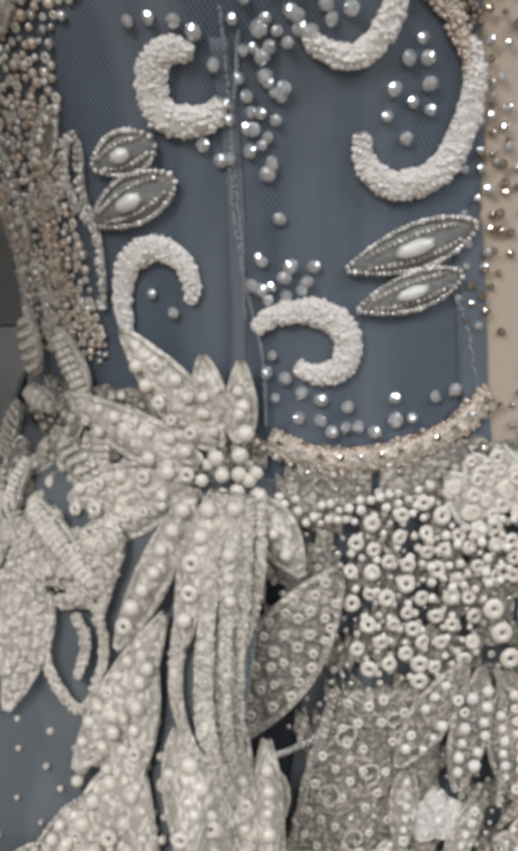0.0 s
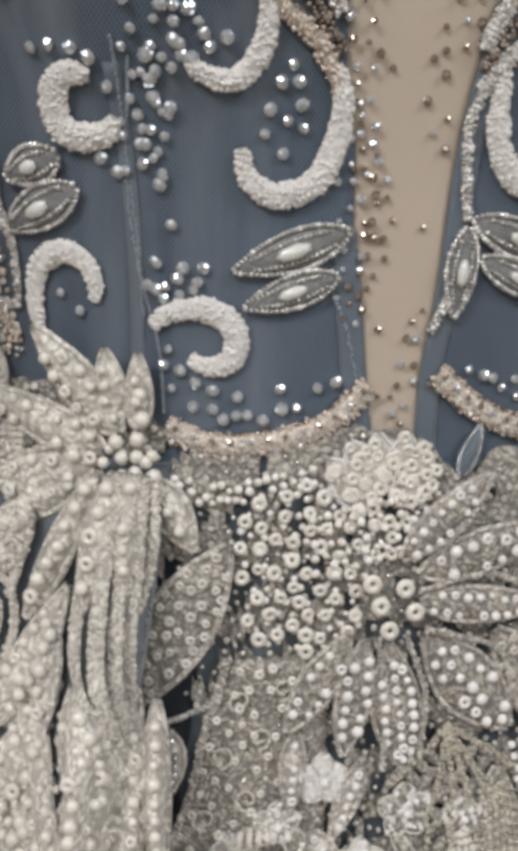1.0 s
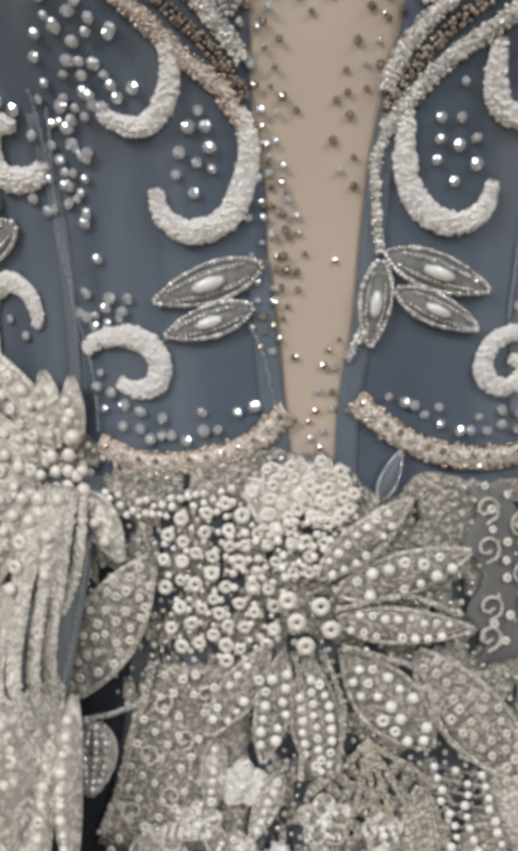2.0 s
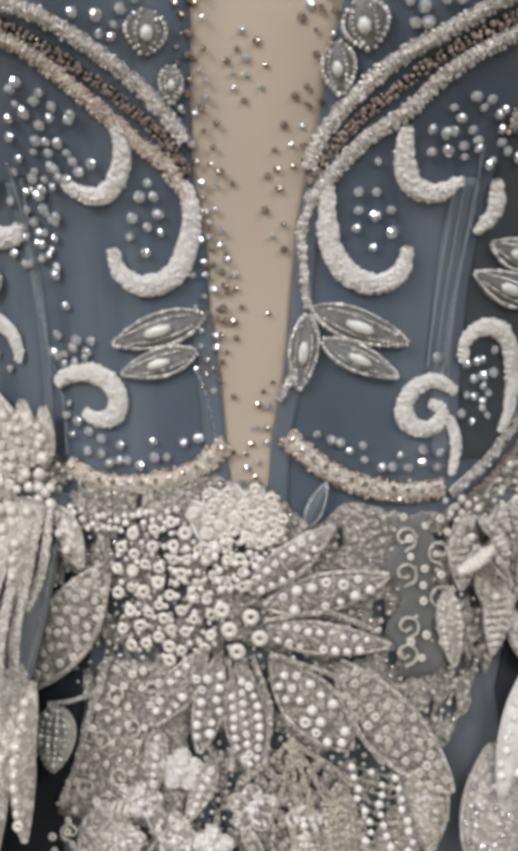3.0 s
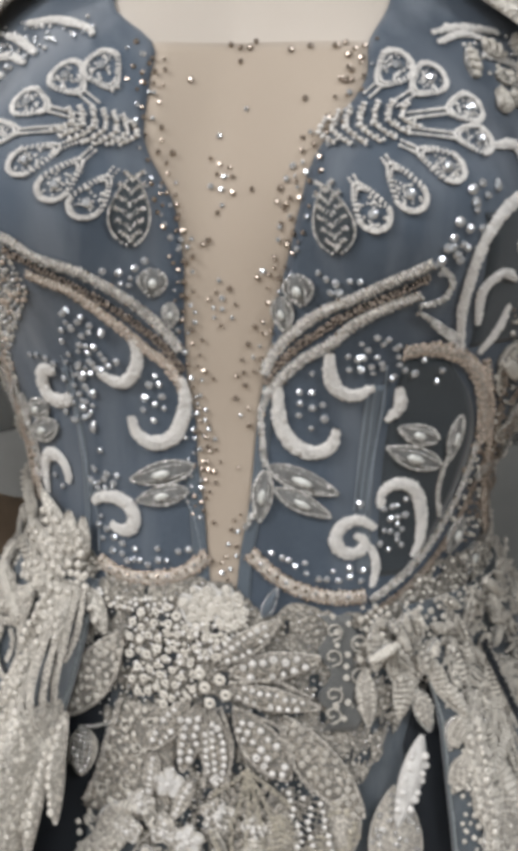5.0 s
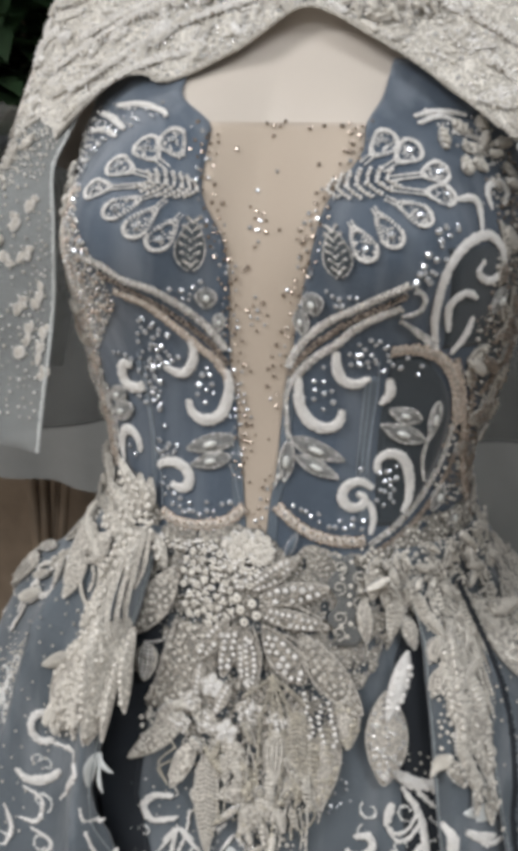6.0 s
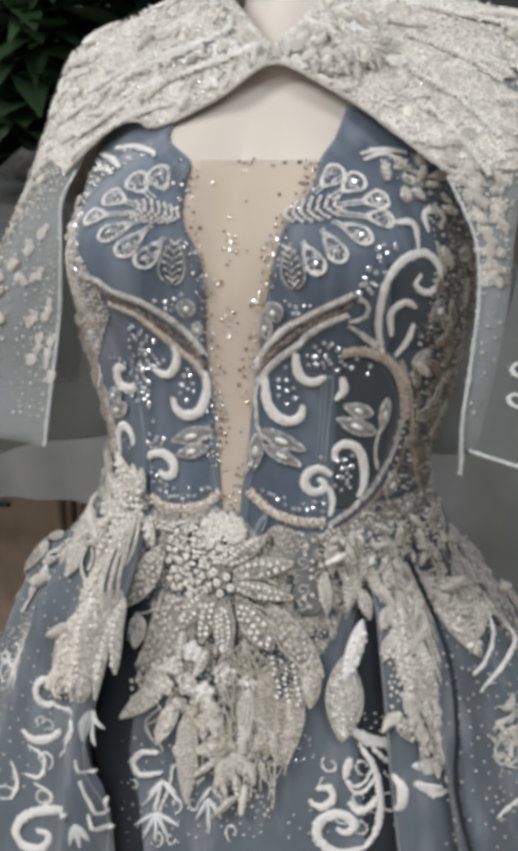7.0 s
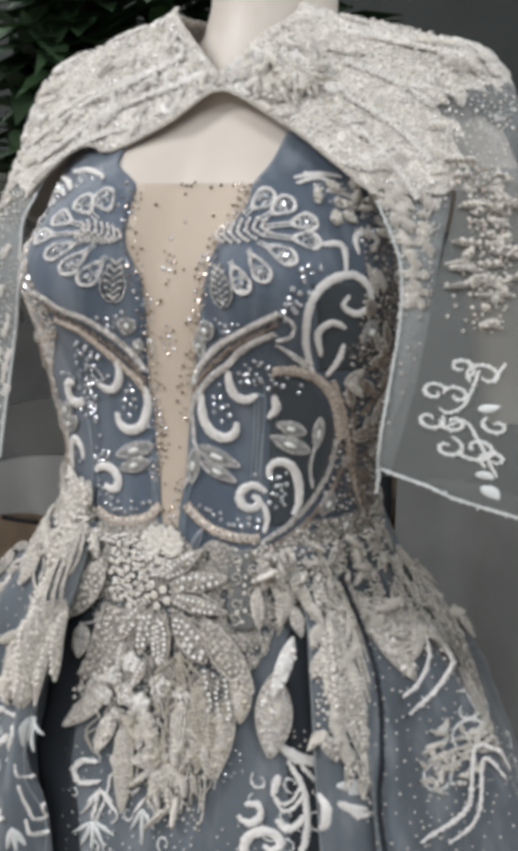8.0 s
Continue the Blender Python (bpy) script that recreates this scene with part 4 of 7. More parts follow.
crystals([(-19.5, 1.2287), (-19.6, 1.2232), (-18.2, 1.2224), (-16.6, 1.2307), (-14.7, 1.2344), (-22.1, 1.2294), (-17.6, 1.2261), (24.8, 1.2315), (26.4, 1.2298), (28.4, 1.2314), (29.9, 1.2314), (25.8, 1.2255), (27.1, 1.2255), (23.4, 1.2341)], 0.002)
crystals([(39.7, 1.24), (41.9, 1.2479), (43.7, 1.2556), (45.0, 1.2631), (47.2, 1.2687), (49.7, 1.2743), (43.5, 1.2421), (41.2, 1.2361), (44.2, 1.2472), (46.1, 1.2556), (59.6, 1.2855), (65.2, 1.2913), (68.3, 1.2934), (63.2, 1.2836), (69.7, 1.2875), (63.9, 1.2964), (69.4, 1.2993), (73.5, 1.3054), (68.2, 1.309), (72.6, 1.3152)], 0.002)
crystals([(-56.7, 1.3262), (-49.3, 1.3245), (-55.1, 1.3201), (-55.8, 1.3141), (-59.1, 1.3094), (-53.5, 1.3021), (-66.2, 1.3061), (-72.1, 1.2946), (-49.3, 1.2905), (-47.2, 1.282), (-45.3, 1.2735), (-45.2, 1.2662), (-42.6, 1.2581), (-40.0, 1.2572), (-68.0, 1.325), (-65.3, 1.3295), (-67.5, 1.2853), (-59.0, 1.277), (-43.0, 1.2505), (-39.9, 1.2499)], 0.0026)
crystals([(44.5, 1.2713), (46.4, 1.2737), (44.8, 1.2661), (42.2, 1.2584), (43.9, 1.2556), (41.6, 1.2517), (43.3, 1.2488), (40.9, 1.2475), (42.7, 1.2446), (40.5, 1.2419), (49.6, 1.2721)], 0.0024)
crystals([(-35.5, 1.1183), (-32.7, 1.1141), (-28.9, 1.1173), (-34.8, 1.1078), (-36.0, 1.1534), (-38.8, 1.1594), (-34.1, 1.1453), (-35.2, 1.1728), (-33.9, 1.1646)], 0.002)


for patch in ([(-33.1, 1.2088), (-29.5, 1.207), (-24.2, 1.1985), (-30.2, 1.1767), (-32.4, 1.1432), (-40.9, 1.1463), (-38.2, 1.1821)], [(30.2, 1.1917), (32.8, 1.2035), (38.3, 1.2068), (43.2, 1.1829), (32.9, 1.1811)], [(42.8, 1.1162), (49.0, 1.1151), (49.8, 1.0868), (43.3, 1.0842)], [(-36.3, 1.1134), (-29.6, 1.1146), (-28.8, 1.1041), (-36.2, 1.1005)]):
    sow(bodice, patch, 0.0056, (0.0015, 0.0021), [GEM, GEM], None, lift=0.0008, name="crystal", each=[CRYSTAL_MESH, CRYSTAL_MESH])


for line in ([(-33.7, 1.0675), (-30.1, 1.0636), (-24.5, 1.062), (-18.8, 1.0628), (-12.0, 1.066), (-6.7, 1.0713), (-1.7, 1.0798)], [(10.6, 1.0837), (16.6, 1.0737), (24.4, 1.0654), (32.9, 1.0619), (39.5, 1.0622)]):
    for k, (phi, z) in enumerate(flow(line, 25)[0]):
        for dz, lift in ((-0.0036, 0.0012), (0.0012, 0.0036)) if k % 2 else ((-0.003, 0.0016),):
            p, n = gown(phi, z + dz, lift)
            bead("rhinestone", STONE_MESH if k % 3 else CRYSTAL_MESH, p, n, random.uniform(0.0009, 0.0013), bodice, random.random() * 6, 0.3)


def stones(points, size=0.0017):
    for phi, z in points:
        p, n = gown(phi, z, 0.0002)
        bead("rhinestone", STONE_MESH if random.random() < 0.75 else CRYSTAL_MESH, p, n, size * random.uniform(0.55, 0.9), front_panel, random.random() * 6, 0.25)


stones([(-2.5, 1.2417), (1.0, 1.2564), (1.7, 1.225), (4.5, 1.2216), (0.9, 1.2193), (-1.0, 1.2155), (2.5, 1.2165), (0.1, 1.2117), (2.5, 1.2112), (6.1, 1.2141), (5.2, 1.2074), (0.3, 1.2069), (2.2, 1.203), (11.8, 1.2282), (13.2, 1.2067), (11.1, 1.2043), (13.5, 1.2009), (9.4, 1.1951), (12.4, 1.1947), (10.8, 1.1886), (12.9, 1.1882), (7.8, 1.1869), (8.2, 1.1805), (11.1, 1.1816), (6.4, 1.1783), (8.6, 1.174), (-0.1, 1.1755), (6.0, 1.1666), (9.6, 1.1616), (7.4, 1.1576), (9.7, 1.1529)])
stones([(-5.4, 1.1653), (-4.7, 1.1597), (-2.6, 1.1549), (-4.4, 1.1527), (-1.7, 1.1507), (-3.3, 1.1452), (-5.7, 1.1472), (0.1, 1.1437), (-4.2, 1.1382), (-1.5, 1.1371), (0.3, 1.1385), (-3.3, 1.1311), (1.5, 1.1319), (-1.7, 1.1268), (-0.0, 1.1263), (-2.7, 1.1212), (0.3, 1.1204), (-3.9, 1.1166), (-1.5, 1.1151), (-2.5, 1.1112), (6.9, 1.1297), (-0.2, 1.0983), (7.7, 1.1042), (5.9, 1.1007), (5.0, 1.0954), (6.8, 1.0947), (4.2, 1.0869), (6.6, 1.0865), (3.6, 1.0801), (6.6, 1.0811), (2.4, 1.0765), (4.9, 1.0734), (2.7, 1.0709), (4.3, 1.0677)])
stones([(-24.5, 1.3319), (-25.6, 1.329), (-21.7, 1.3263), (-22.3, 1.3206), (-19.5, 1.3222), (-19.2, 1.3137), (-22.3, 1.315), (-17.5, 1.3096), (-18.9, 1.304), (-17.2, 1.2985), (-18.3, 1.2943), (-9.6, 1.3155), (0.8, 1.3314), (4.3, 1.33), (7.7, 1.3299), (9.6, 1.3328), (4.8, 1.3238), (19.6, 1.3285), (24.1, 1.3299), (29.3, 1.3299), (31.4, 1.3313), (32.8, 1.3286), (34.9, 1.33), (37.9, 1.3328), (31.2, 1.3259), (33.4, 1.3246), (30.9, 1.3192), (29.4, 1.3152), (29.4, 1.31), (21.6, 1.3075), (7.7, 1.3027), (25.1, 1.2994), (26.5, 1.2969), (24.4, 1.2941), (20.6, 1.2911)], 0.002)
stones([(-10.6, 1.2827), (0.0, 1.2906), (-1.9, 1.2806), (0.8, 1.278), (3.6, 1.2768), (0.2, 1.2737), (2.4, 1.2725), (4.7, 1.2727), (-1.2, 1.268), (1.8, 1.2668), (5.0, 1.2658), (2.2, 1.2598), (10.0, 1.2679), (-1.2, 1.2437), (13.0, 1.2316), (-13.7, 1.2693), (-12.0, 1.2679), (-12.9, 1.2623), (-10.8, 1.2651), (-9.9, 1.2594), (-12.2, 1.2565), (-8.6, 1.2536), (-10.9, 1.2508), (-7.1, 1.2478), (-9.7, 1.2449), (-7.8, 1.2405), (-10.1, 1.236), (-6.4, 1.2331), (-8.5, 1.23), (-7.2, 1.224), (-6.6, 1.2163)], 0.0019)
stones([(18.7, 1.279), (17.5, 1.2734), (16.3, 1.2692), (19.2, 1.2724), (20.9, 1.2767), (15.7, 1.2636), (17.5, 1.2627), (19.8, 1.2659), (18.2, 1.2574), (16.4, 1.2542), (18.8, 1.2506), (17.7, 1.2461), (19.5, 1.2437)], 0.002)

# rhinestones thick along the panel's edges
for side, e in ((1, PANEL_L), (-1, PANEL_R)):
    band = [(e(z) - side * 2.0, z) for z in (1.2, 1.24, 1.28, 1.3, 1.325)] + [(e(z) + side * 3.2, z) for z in (1.325, 1.3, 1.28, 1.24, 1.2)]
    sow(front_panel, band, 0.0042, (0.0008, 0.0014), [GEM, GEM, GEM], None, lift=0.0006, name="rhinestone", each=[STONE_MESH, STONE_MESH, CRYSTAL_MESH])
sow(front_panel, [(-8, 1.1), (-3, 1.1), (-1, 1.15), (-3, 1.2), (-9, 1.2)], 0.0045, (0.0009, 0.0016), [GEM, GEM], None, lift=0.0006, name="rhinestone", each=[STONE_MESH, CRYSTAL_MESH])

# bodice: dark net set in beside the waist and under the arm
SIDE_EDGE = edge([(48, 1.07), (57, 1.0935), (62, 1.117), (62.5, 1.14), (58, 1.17), (50, 1.192)])
sheet("side_inset", gown, lambda z: 42.5 + 14 * (1.13 - z), SIDE_EDGE, 1.072, 1.192, 30, 8, SIDE_NET, 0.0005, 0.0008, bodice, label="dark smoky net inset")
sheet("side_inset", gown, lambda z: 53.5 - 110 * max(0.0, z - 1.2), lambda z: 88, 1.197, 1.262, 20, 14, SIDE_NET, 0.0005, 0.0008, bodice, label="dark smoky net inset")

# bodice: pale net strips beside the panel and over the boning
sheet("net_strip", gown, lambda z: PANEL_L(z) - 4.2, lambda z: PANEL_L(z) + 0.3, 1.05, 1.13, 24, 4, STRIP, 0.0007, 0.0008, bodice)
sheet("net_strip", gown, lambda z: PANEL_R(z) - 0.3, lambda z: PANEL_R(z) + 3.6, 1.05, 1.19, 30, 4, STRIP, 0.0007, 0.0008, bodice)
sheet("boning_channel", gown, lambda z: -39.6, lambda z: -37.6, 1.07, 1.175, 30, 4, STRIP, 0.0006, 0.0008, bodice)
sheet("boning_channel", gown, lambda z: 36.6 + 18 * (1.15 - z), lambda z: 40.2 + 18 * (1.15 - z), 1.075, 1.178, 30, 5, STRIP, 0.0006, 0.0008, bodice)
for p in (36.8, 38.2, 40.0):
    rope(bodice, [(p - 0.5, 1.177), (p + 0.3, 1.15), (p, 1.11)], 0.0009, SEAM, rows=1, size=0.0004, name="seam_cord", lift=0.0009)

# bodice: lace down both sides
sow(bodice, [(-69.6, 1.2931), (-47.5, 1.2903), (-41.0, 1.2658), (-36.7, 1.2443), (-36.7, 1.2169)] + [(-56.7, 1.1755), (-59.0, 1.1483), (-59.6, 1.1214), (-58.9, 1.1048), (-56.7, 1.0848)] + [(-100, 1.08), (-105, 1.2), (-85, 1.32)], 0.0021, (0.0009, 0.0018), [PEBBLE, SMALL, RING], [PEACH, SILVER, SEED], name="side_lace")
sow(bodice, [(74.7, 1.3174), (78.1, 1.3016), (79.4, 1.2611), (81.2, 1.2104), (85.1, 1.1555), (96.7, 1.0828), (79.1, 1.0655), (72.5, 1.0961), (78.5, 1.1492), (72.8, 1.1867), (64.4, 1.1927), (60.6, 1.2144), (68.6, 1.2298), (70.2, 1.2698)], 0.0024, (0.0007, 0.0014), [PEBBLE, SMALL, RING], [BRONZE, LACE_WARM, LACE_WARM], name="side_lace", clump=-0.1)
sow(bodice, [(62, 1.08), (64, 1.3), (100, 1.32), (150, 1.3), (150, 1.08)], 0.004, (0.001, 0.002), [PEBBLE, SMALL], [BRONZE, SEED], name="side_lace")

# ---------- the waist: lace ground, flowers, petals ----------
WAIST_LOW = smooth_table([(-70, 1.03), (-50, 1.02), (-36, 0.985), (-28, 0.975), (-15, 0.905), (0, 0.895), (14, 0.885), (28, 0.90), (36, 0.955), (45, 0.99), (60, 1.02), (90, 1.03), (140, 1.04)])
WAIST_TOP = smooth_table([(-70, 1.075), (-40, 1.074), (-30, 1.062), (-12, 1.062), (-4, 1.068), (0, 1.066), (5, 1.066), (9, 1.061), (12, 1.055), (17, 1.05), (20, 1.056), (32, 1.054), (45, 1.056), (52, 1.07), (70, 1.075), (140, 1.075)])


def lace_ground(name, a, c, lift, mat, low=0.0, parent=None):
    cols, rows_, pts, inner = int((c - a) / 1.2), 22, [], []
    for j in range(cols + 1):
        phi = a + (c - a) * j / cols
        z0 = WAIST_LOW(phi) + low + 0.008 * noise.noise(Vector((phi * 0.35, 3, 0))) + 0.004 * noise.noise(Vector((phi * 1.3, 1, 0)))
        z1 = WAIST_TOP(phi) + 0.002 * noise.noise(Vector((phi * 0.8, 7, 0)))
        for i in range(rows_ + 1):
            z = z0 + (z1 - z0) * i / rows_
            bumpy = 0.0022 * noise.noise(Vector((phi * 0.5, z * 160, 0)))
            p, n = gown(phi, z, lift + bumpy * (1 if 0 < i < rows_ else 0))
            pts.append(p)
            inner.append(p - n * 0.0016)
    g, nn = rows_ + 1, len(pts)
    faces = [(j * g + i, (j + 1) * g + i, (j + 1) * g + i + 1, j * g + i + 1) for j in range(cols) for i in range(rows_)]
    rim = [j * g for j in range(cols + 1)] + [cols * g + i for i in range(1, g)] + [j * g + rows_ for j in range(cols - 1, -1, -1)] + [i for i in range(rows_ - 1, 0, -1)]
    # cutwork: holes where the cloth below shows
    faces = [q for q in faces if noise.noise(Vector(pts[q[0]]) * 95) < (0.22 if pts[q[0]][2] > 1.0 else 0.05)]
    back = [tuple(i + nn for i in reversed(q)) for q in faces]
    faces += back
    b = Build()
    b.raw(pts + inner, faces, 0)
    return b.done(name, [mat], parent or ball_gown, "cream corded lace sewn over with pearls")


waist_lace = lace_ground("waist_lace", -70, 140, 0.0022, LACE_WARM)


def belt(a, c, lo=0.0, hi=0.0):
    steps = [a + (c - a) * i / 24 for i in range(25)]
    return [(p, WAIST_TOP(p) - 0.0015 + hi) for p in steps] + [(p, WAIST_LOW(p) + 0.004 + lo) for p in reversed(steps)]


def strew(parent, poly, count, lengths, widths, turn, spread, on=gown, lift=0.004, fills=(SEED, PEARL, SEED), pads=(LACE, LACE_WARM), kinds=("rows", "crumbs", "veins", "crumbs", "rows", "bars"), name="lace_leaf", bulge=0.003):
    """Lace leaves strewn over a patch, pointing roughly one way."""
    xs, ys = [p[0] for p in poly], [p[1] for p in poly]
    made = 0
    while made < count:
        x, y = random.uniform(min(xs), max(xs)), random.uniform(min(ys), max(ys))
        if not inside(poly, x, y):
            continue
        made += 1
        a, l = radians(turn + random.gauss(0, spread)), random.uniform(*lengths)
        tip = (x + math.cos(a) * l / (math.radians(1) * (0.14 if on is not cape_at else 0.2)), y + math.sin(a) * l)
        petal(parent, (x, y), tip, random.uniform(*widths), on=on, lift=lift + random.uniform(0, 0.002), bulge=bulge, edge=random.choice((SEED, SEED, SILVER)), pad=random.choice(pads), fill=random.choice(fills), size=random.uniform(0.0012, 0.0019), kind=random.choice(kinds), name=name)


# net insets: tan under the small sequins, smoky under the curls
SEQUIN_EDGE = edge([(-23.3, 0.988), (-25.4, 0.9726), (-27.2, 0.947), (-29.9, 0.9228), (-31.1, 0.908)])
sheet("net_inset", gown, SEQUIN_EDGE, lambda z: -8, 0.925, 0.992, 14, 12, TAN_NET, 0.004, 0.0008, waist_lace)
rope(waist_lace, [(SEQUIN_EDGE(z), z) for z in (0.993, 0.98, 0.965, 0.95, 0.93)], 0.003, LACE, lift=0.0045, rows=2, size=0.0009, name="petal_cord", core=LACE)
sheet("net_inset", gown, lambda z: 29.5 + 1.6 * math.sin(z * 260), lambda z: 37.0 + 1.2 * math.sin(z * 310), 0.99, 1.053, 14, 8, SMOKE_NET, 0.0042, 0.0008, waist_lace)

# pearls and sequins that can be told apart, nearest the middle
WHITE_MESH = one(PEBBLE, WHITE_SEED, True, "pearl")
CLUSTER = [(-22.4, 1.0419), (-11.2, 1.0523), (-4.1, 1.0615), (9.2, 1.0609), (11.3, 1.0457), (4.4, 1.0294), (-2.0, 1.0201), (-3.0, 1.0022), (-11.4, 0.9931), (-19.9, 0.997), (-21.8, 1.0213)]
sow(waist_lace, CLUSTER, 0.0052, (0.0022, 0.0029), [RING, RING], None, lift=0.0046, name="sequin", each=[RING_MESH, RING_MESH])
sow(waist_lace, [(-12.0, 1.0405), (4.3, 1.0453), (6.5, 1.0338), (0.1, 1.0225), (-10.6, 1.0191)], 0.0034, (0.0012, 0.0017), [PEBBLE, PEBBLE], None, lift=0.006, name="pearl", each=[WHITE_MESH, PEARL_MESH])
sow(waist_lace, CLUSTER, 0.0036, (0.0009, 0.0014), [PEBBLE, PEBBLE], None, lift=0.0044, name="pearl", each=[PEARL_MESH, WHITE_MESH])
sow(waist_lace, [(-33.4, 1.052), (-25.5, 1.0498), (-11.2, 1.0555), (-9.5, 1.0504), (-18.7, 1.0454), (-28.5, 1.0426)], 0.0026, (0.0012, 0.0016), [PEBBLE, PEBBLE], None, lift=0.0046, name="pearl", each=[WHITE_MESH, PEARL_MESH])
sow(waist_lace, [(30.3, 1.0567), (40.8, 1.0549), (38.9, 0.998), (31.5, 0.9974), (33.0, 1.0289)], 0.006, (0.0014, 0.0018), [RING, RING], None, lift=0.005, name="sequin", each=[RING_MESH, RING_MESH])
sow(waist_lace, [(-22.8, 0.9882), (-13.5, 0.9927), (-12.2, 0.976), (-15.5, 0.9461), (-17.0, 0.9298), (-26.7, 0.9102), (-30.6, 0.9083), (-27.1, 0.9447)], 0.0048, (0.0013, 0.0018), [RING, RING], None, lift=0.005, name="sequin", each=[RING_MESH, RING_MESH])
# the small stuff between them
sow(waist_lace, belt(-34, 52), 0.0034, (0.0007, 0.0012), [SMALL, PEBBLE, RING], [SEED, SILVER, SEED], lift=0.0032, name="bead_ground", clump=0.0)
sow(waist_lace, belt(-68, -34), 0.0026, (0.0008, 0.0017), [SMALL, PEBBLE, RING], [SEED, PEARL, SEED], lift=0.0032, name="bead_ground", clump=-0.05)
sow(waist_lace, belt(48, 138), 0.0026, (0.0008, 0.0018), [SMALL, PEBBLE, RING], [SEED, PEARL, LACE], lift=0.0032, name="bead_ground", clump=-0.05)


def curl(parent, phi, z, size, way, on=gown, lift=0.005, mat=SEED):
    """A small spiral of fine cord with a tail."""
    pts = [(phi + way * math.cos(a) * size * (1 - a / 8) / 0.0022, z + math.sin(a) * size * (1 - a / 8)) for a in np.linspace(-1.6, 5.6, 10)]
    return rope(parent, pts, 0.0011, mat, on, lift, 1, "curl", 0.0006)


# curled threads among the sequins
for phi, z in [(31.8, 1.045), (31.5, 1.0313), (31.5, 1.0107), (31.1, 0.9997), (37.7, 1.0386), (37.6, 1.0214)]:
    curl(waist_lace, phi, z, 0.0042, 1 if phi < 32 else -1)
for phi, z in [(-21.0, 0.9784), (-14.9, 0.9822), (-18.1, 0.9657), (-23.4, 0.9596), (-19.4, 0.945), (-25.0, 0.9387), (-21.7, 0.9261), (-27.0, 0.9194)]:
    curl(waist_lace, phi, z, 0.0034, random.choice((-1, 1)))

# middle flower
middle_flower = Build()
for q in [(-0.0, 1.0104), (4.0, 1.0159), (1.5, 1.0019), (5.7, 1.0077), (-1.5, 1.018)]:
    p, n = gown(q[0], q[1], 0.0085)
    middle_flower.put(RING, p, n, 0.0033, 0)
middle_flower = middle_flower.done("flower_applique", [PEARL], ball_gown, "large cream flower of beaded petals")
CENTRE = dict(lift=0.0055, bulge=0.0035, edge=LACE, cord=0.0009, pad=TAN_NET, fill=WHITE_SEED, kind="pearls")
for (base, tip), width, size, belly in (
    ([(3.5, 1.0246), (19.4, 1.0506)], 0.0115, 0.0017, 0.85), ([(6.3, 1.0192), (28.9, 1.0312)], 0.0145, 0.0022, 0.9),
    ([(6.5, 1.01), (28.8, 1.0038)], 0.0125, 0.0017, 0.8), ([(7.6, 1.0), (21.6, 0.9615)], 0.021, 0.0022, 1.1),
    ([(1.8, 0.9972), (4.4, 0.9514)], 0.0165, 0.0018, 1.05), ([(-2.1, 0.999), (-5.5, 0.9581)], 0.0115, 0.0021, 1.0),
    ([(-4.6, 1.0009), (-14.3, 0.9677)], 0.0125, 0.0019, 1.0),
):
    petal(middle_flower, base, tip, width, size=size, belly=belly, **CENTRE)
for line in ([(7.6, 1.0011), (13.7, 0.9971), (20.1, 0.9905), (22.7, 0.9707), (26.5, 0.9574)], [(-0.3, 0.9981), (1.4, 0.978), (0.5, 0.9535)], [(6.5, 1.0144), (17.8, 1.0182), (26.5, 1.0102)], [(5.5, 1.0252), (13.9, 1.0342), (19.4, 1.0506)], [(4.4, 0.9997), (7.6, 0.9788), (6.6, 0.9565)]):
    rope(middle_flower, line, 0.0018, LACE, lift=0.0075, rows=2, size=0.0007, name="petal_cord")

# white flower head over the panel's foot
for base, tip in (((-0.1, 1.046), (-5.2, 1.0635)), ((1.0, 1.0461), (-0.2, 1.066)), ((2.7, 1.0462), (5.4, 1.0653)), ((3.3, 1.042), (9.2, 1.0582)), ((-1.1, 1.0417), (-8.6, 1.0578))):
    petal(middle_flower, base, tip, 0.013, kind="sequins", size=0.0024, lift=0.0035, bulge=0.002, edge=WHITE, cord=0.0008, pad=YOKE_LACE, fill=PEARL, name="small_petal")

# lace leaf between the flowers, tan lace leaf, white bead stick
leaf_lace = dict(pad=TAN_NET, edge=LACE, cord=0.0011, kind="sequins", lift=0.007, bulge=0.003, name="lace_leaf", fill=SEED)
petal(waist_lace, *[(-38.3, 0.9719), (-23.5, 1.0319)], 0.024, size=0.0017, belly=1.05, **dict(leaf_lace, pad=LACE_WARM))
petal(waist_lace, *[(19.5, 0.9983), (36.5, 0.9432)], 0.021, size=0.0018, belly=0.95, **dict(leaf_lace, lift=0.0055))
petal(waist_lace, *[(14.5, 1.05), (18.3, 1.0667)], 0.006, size=0.0014, pad=STRIP, edge=CRYSTAL, kind="none", lift=0.003, name="lace_leaf")
petal(over_r, (48.5, 0.9896), (41.8, 0.9406), 0.0105, lift=0.014, bulge=0.004, edge=None, pad=WHITE, fill=WHITE_SEED, size=0.0022, kind="rows", name="bead_stick", belly=0.9)
petal(over_r, (43.0, 0.9611), (40.4, 0.8969), 0.024, lift=0.006, bulge=0.005, edge=SEED, pad=LACE, fill=SILVER, size=0.0016, kind="crumbs", name="lace_leaf", belly=0.95)
rope(waist_lace, [(-33.3, 0.9694), (-28.5, 0.9733), (-23.6, 0.9795)], 0.002, SILVER, lift=0.004, rows=2, size=0.0007, name="petal_cord")
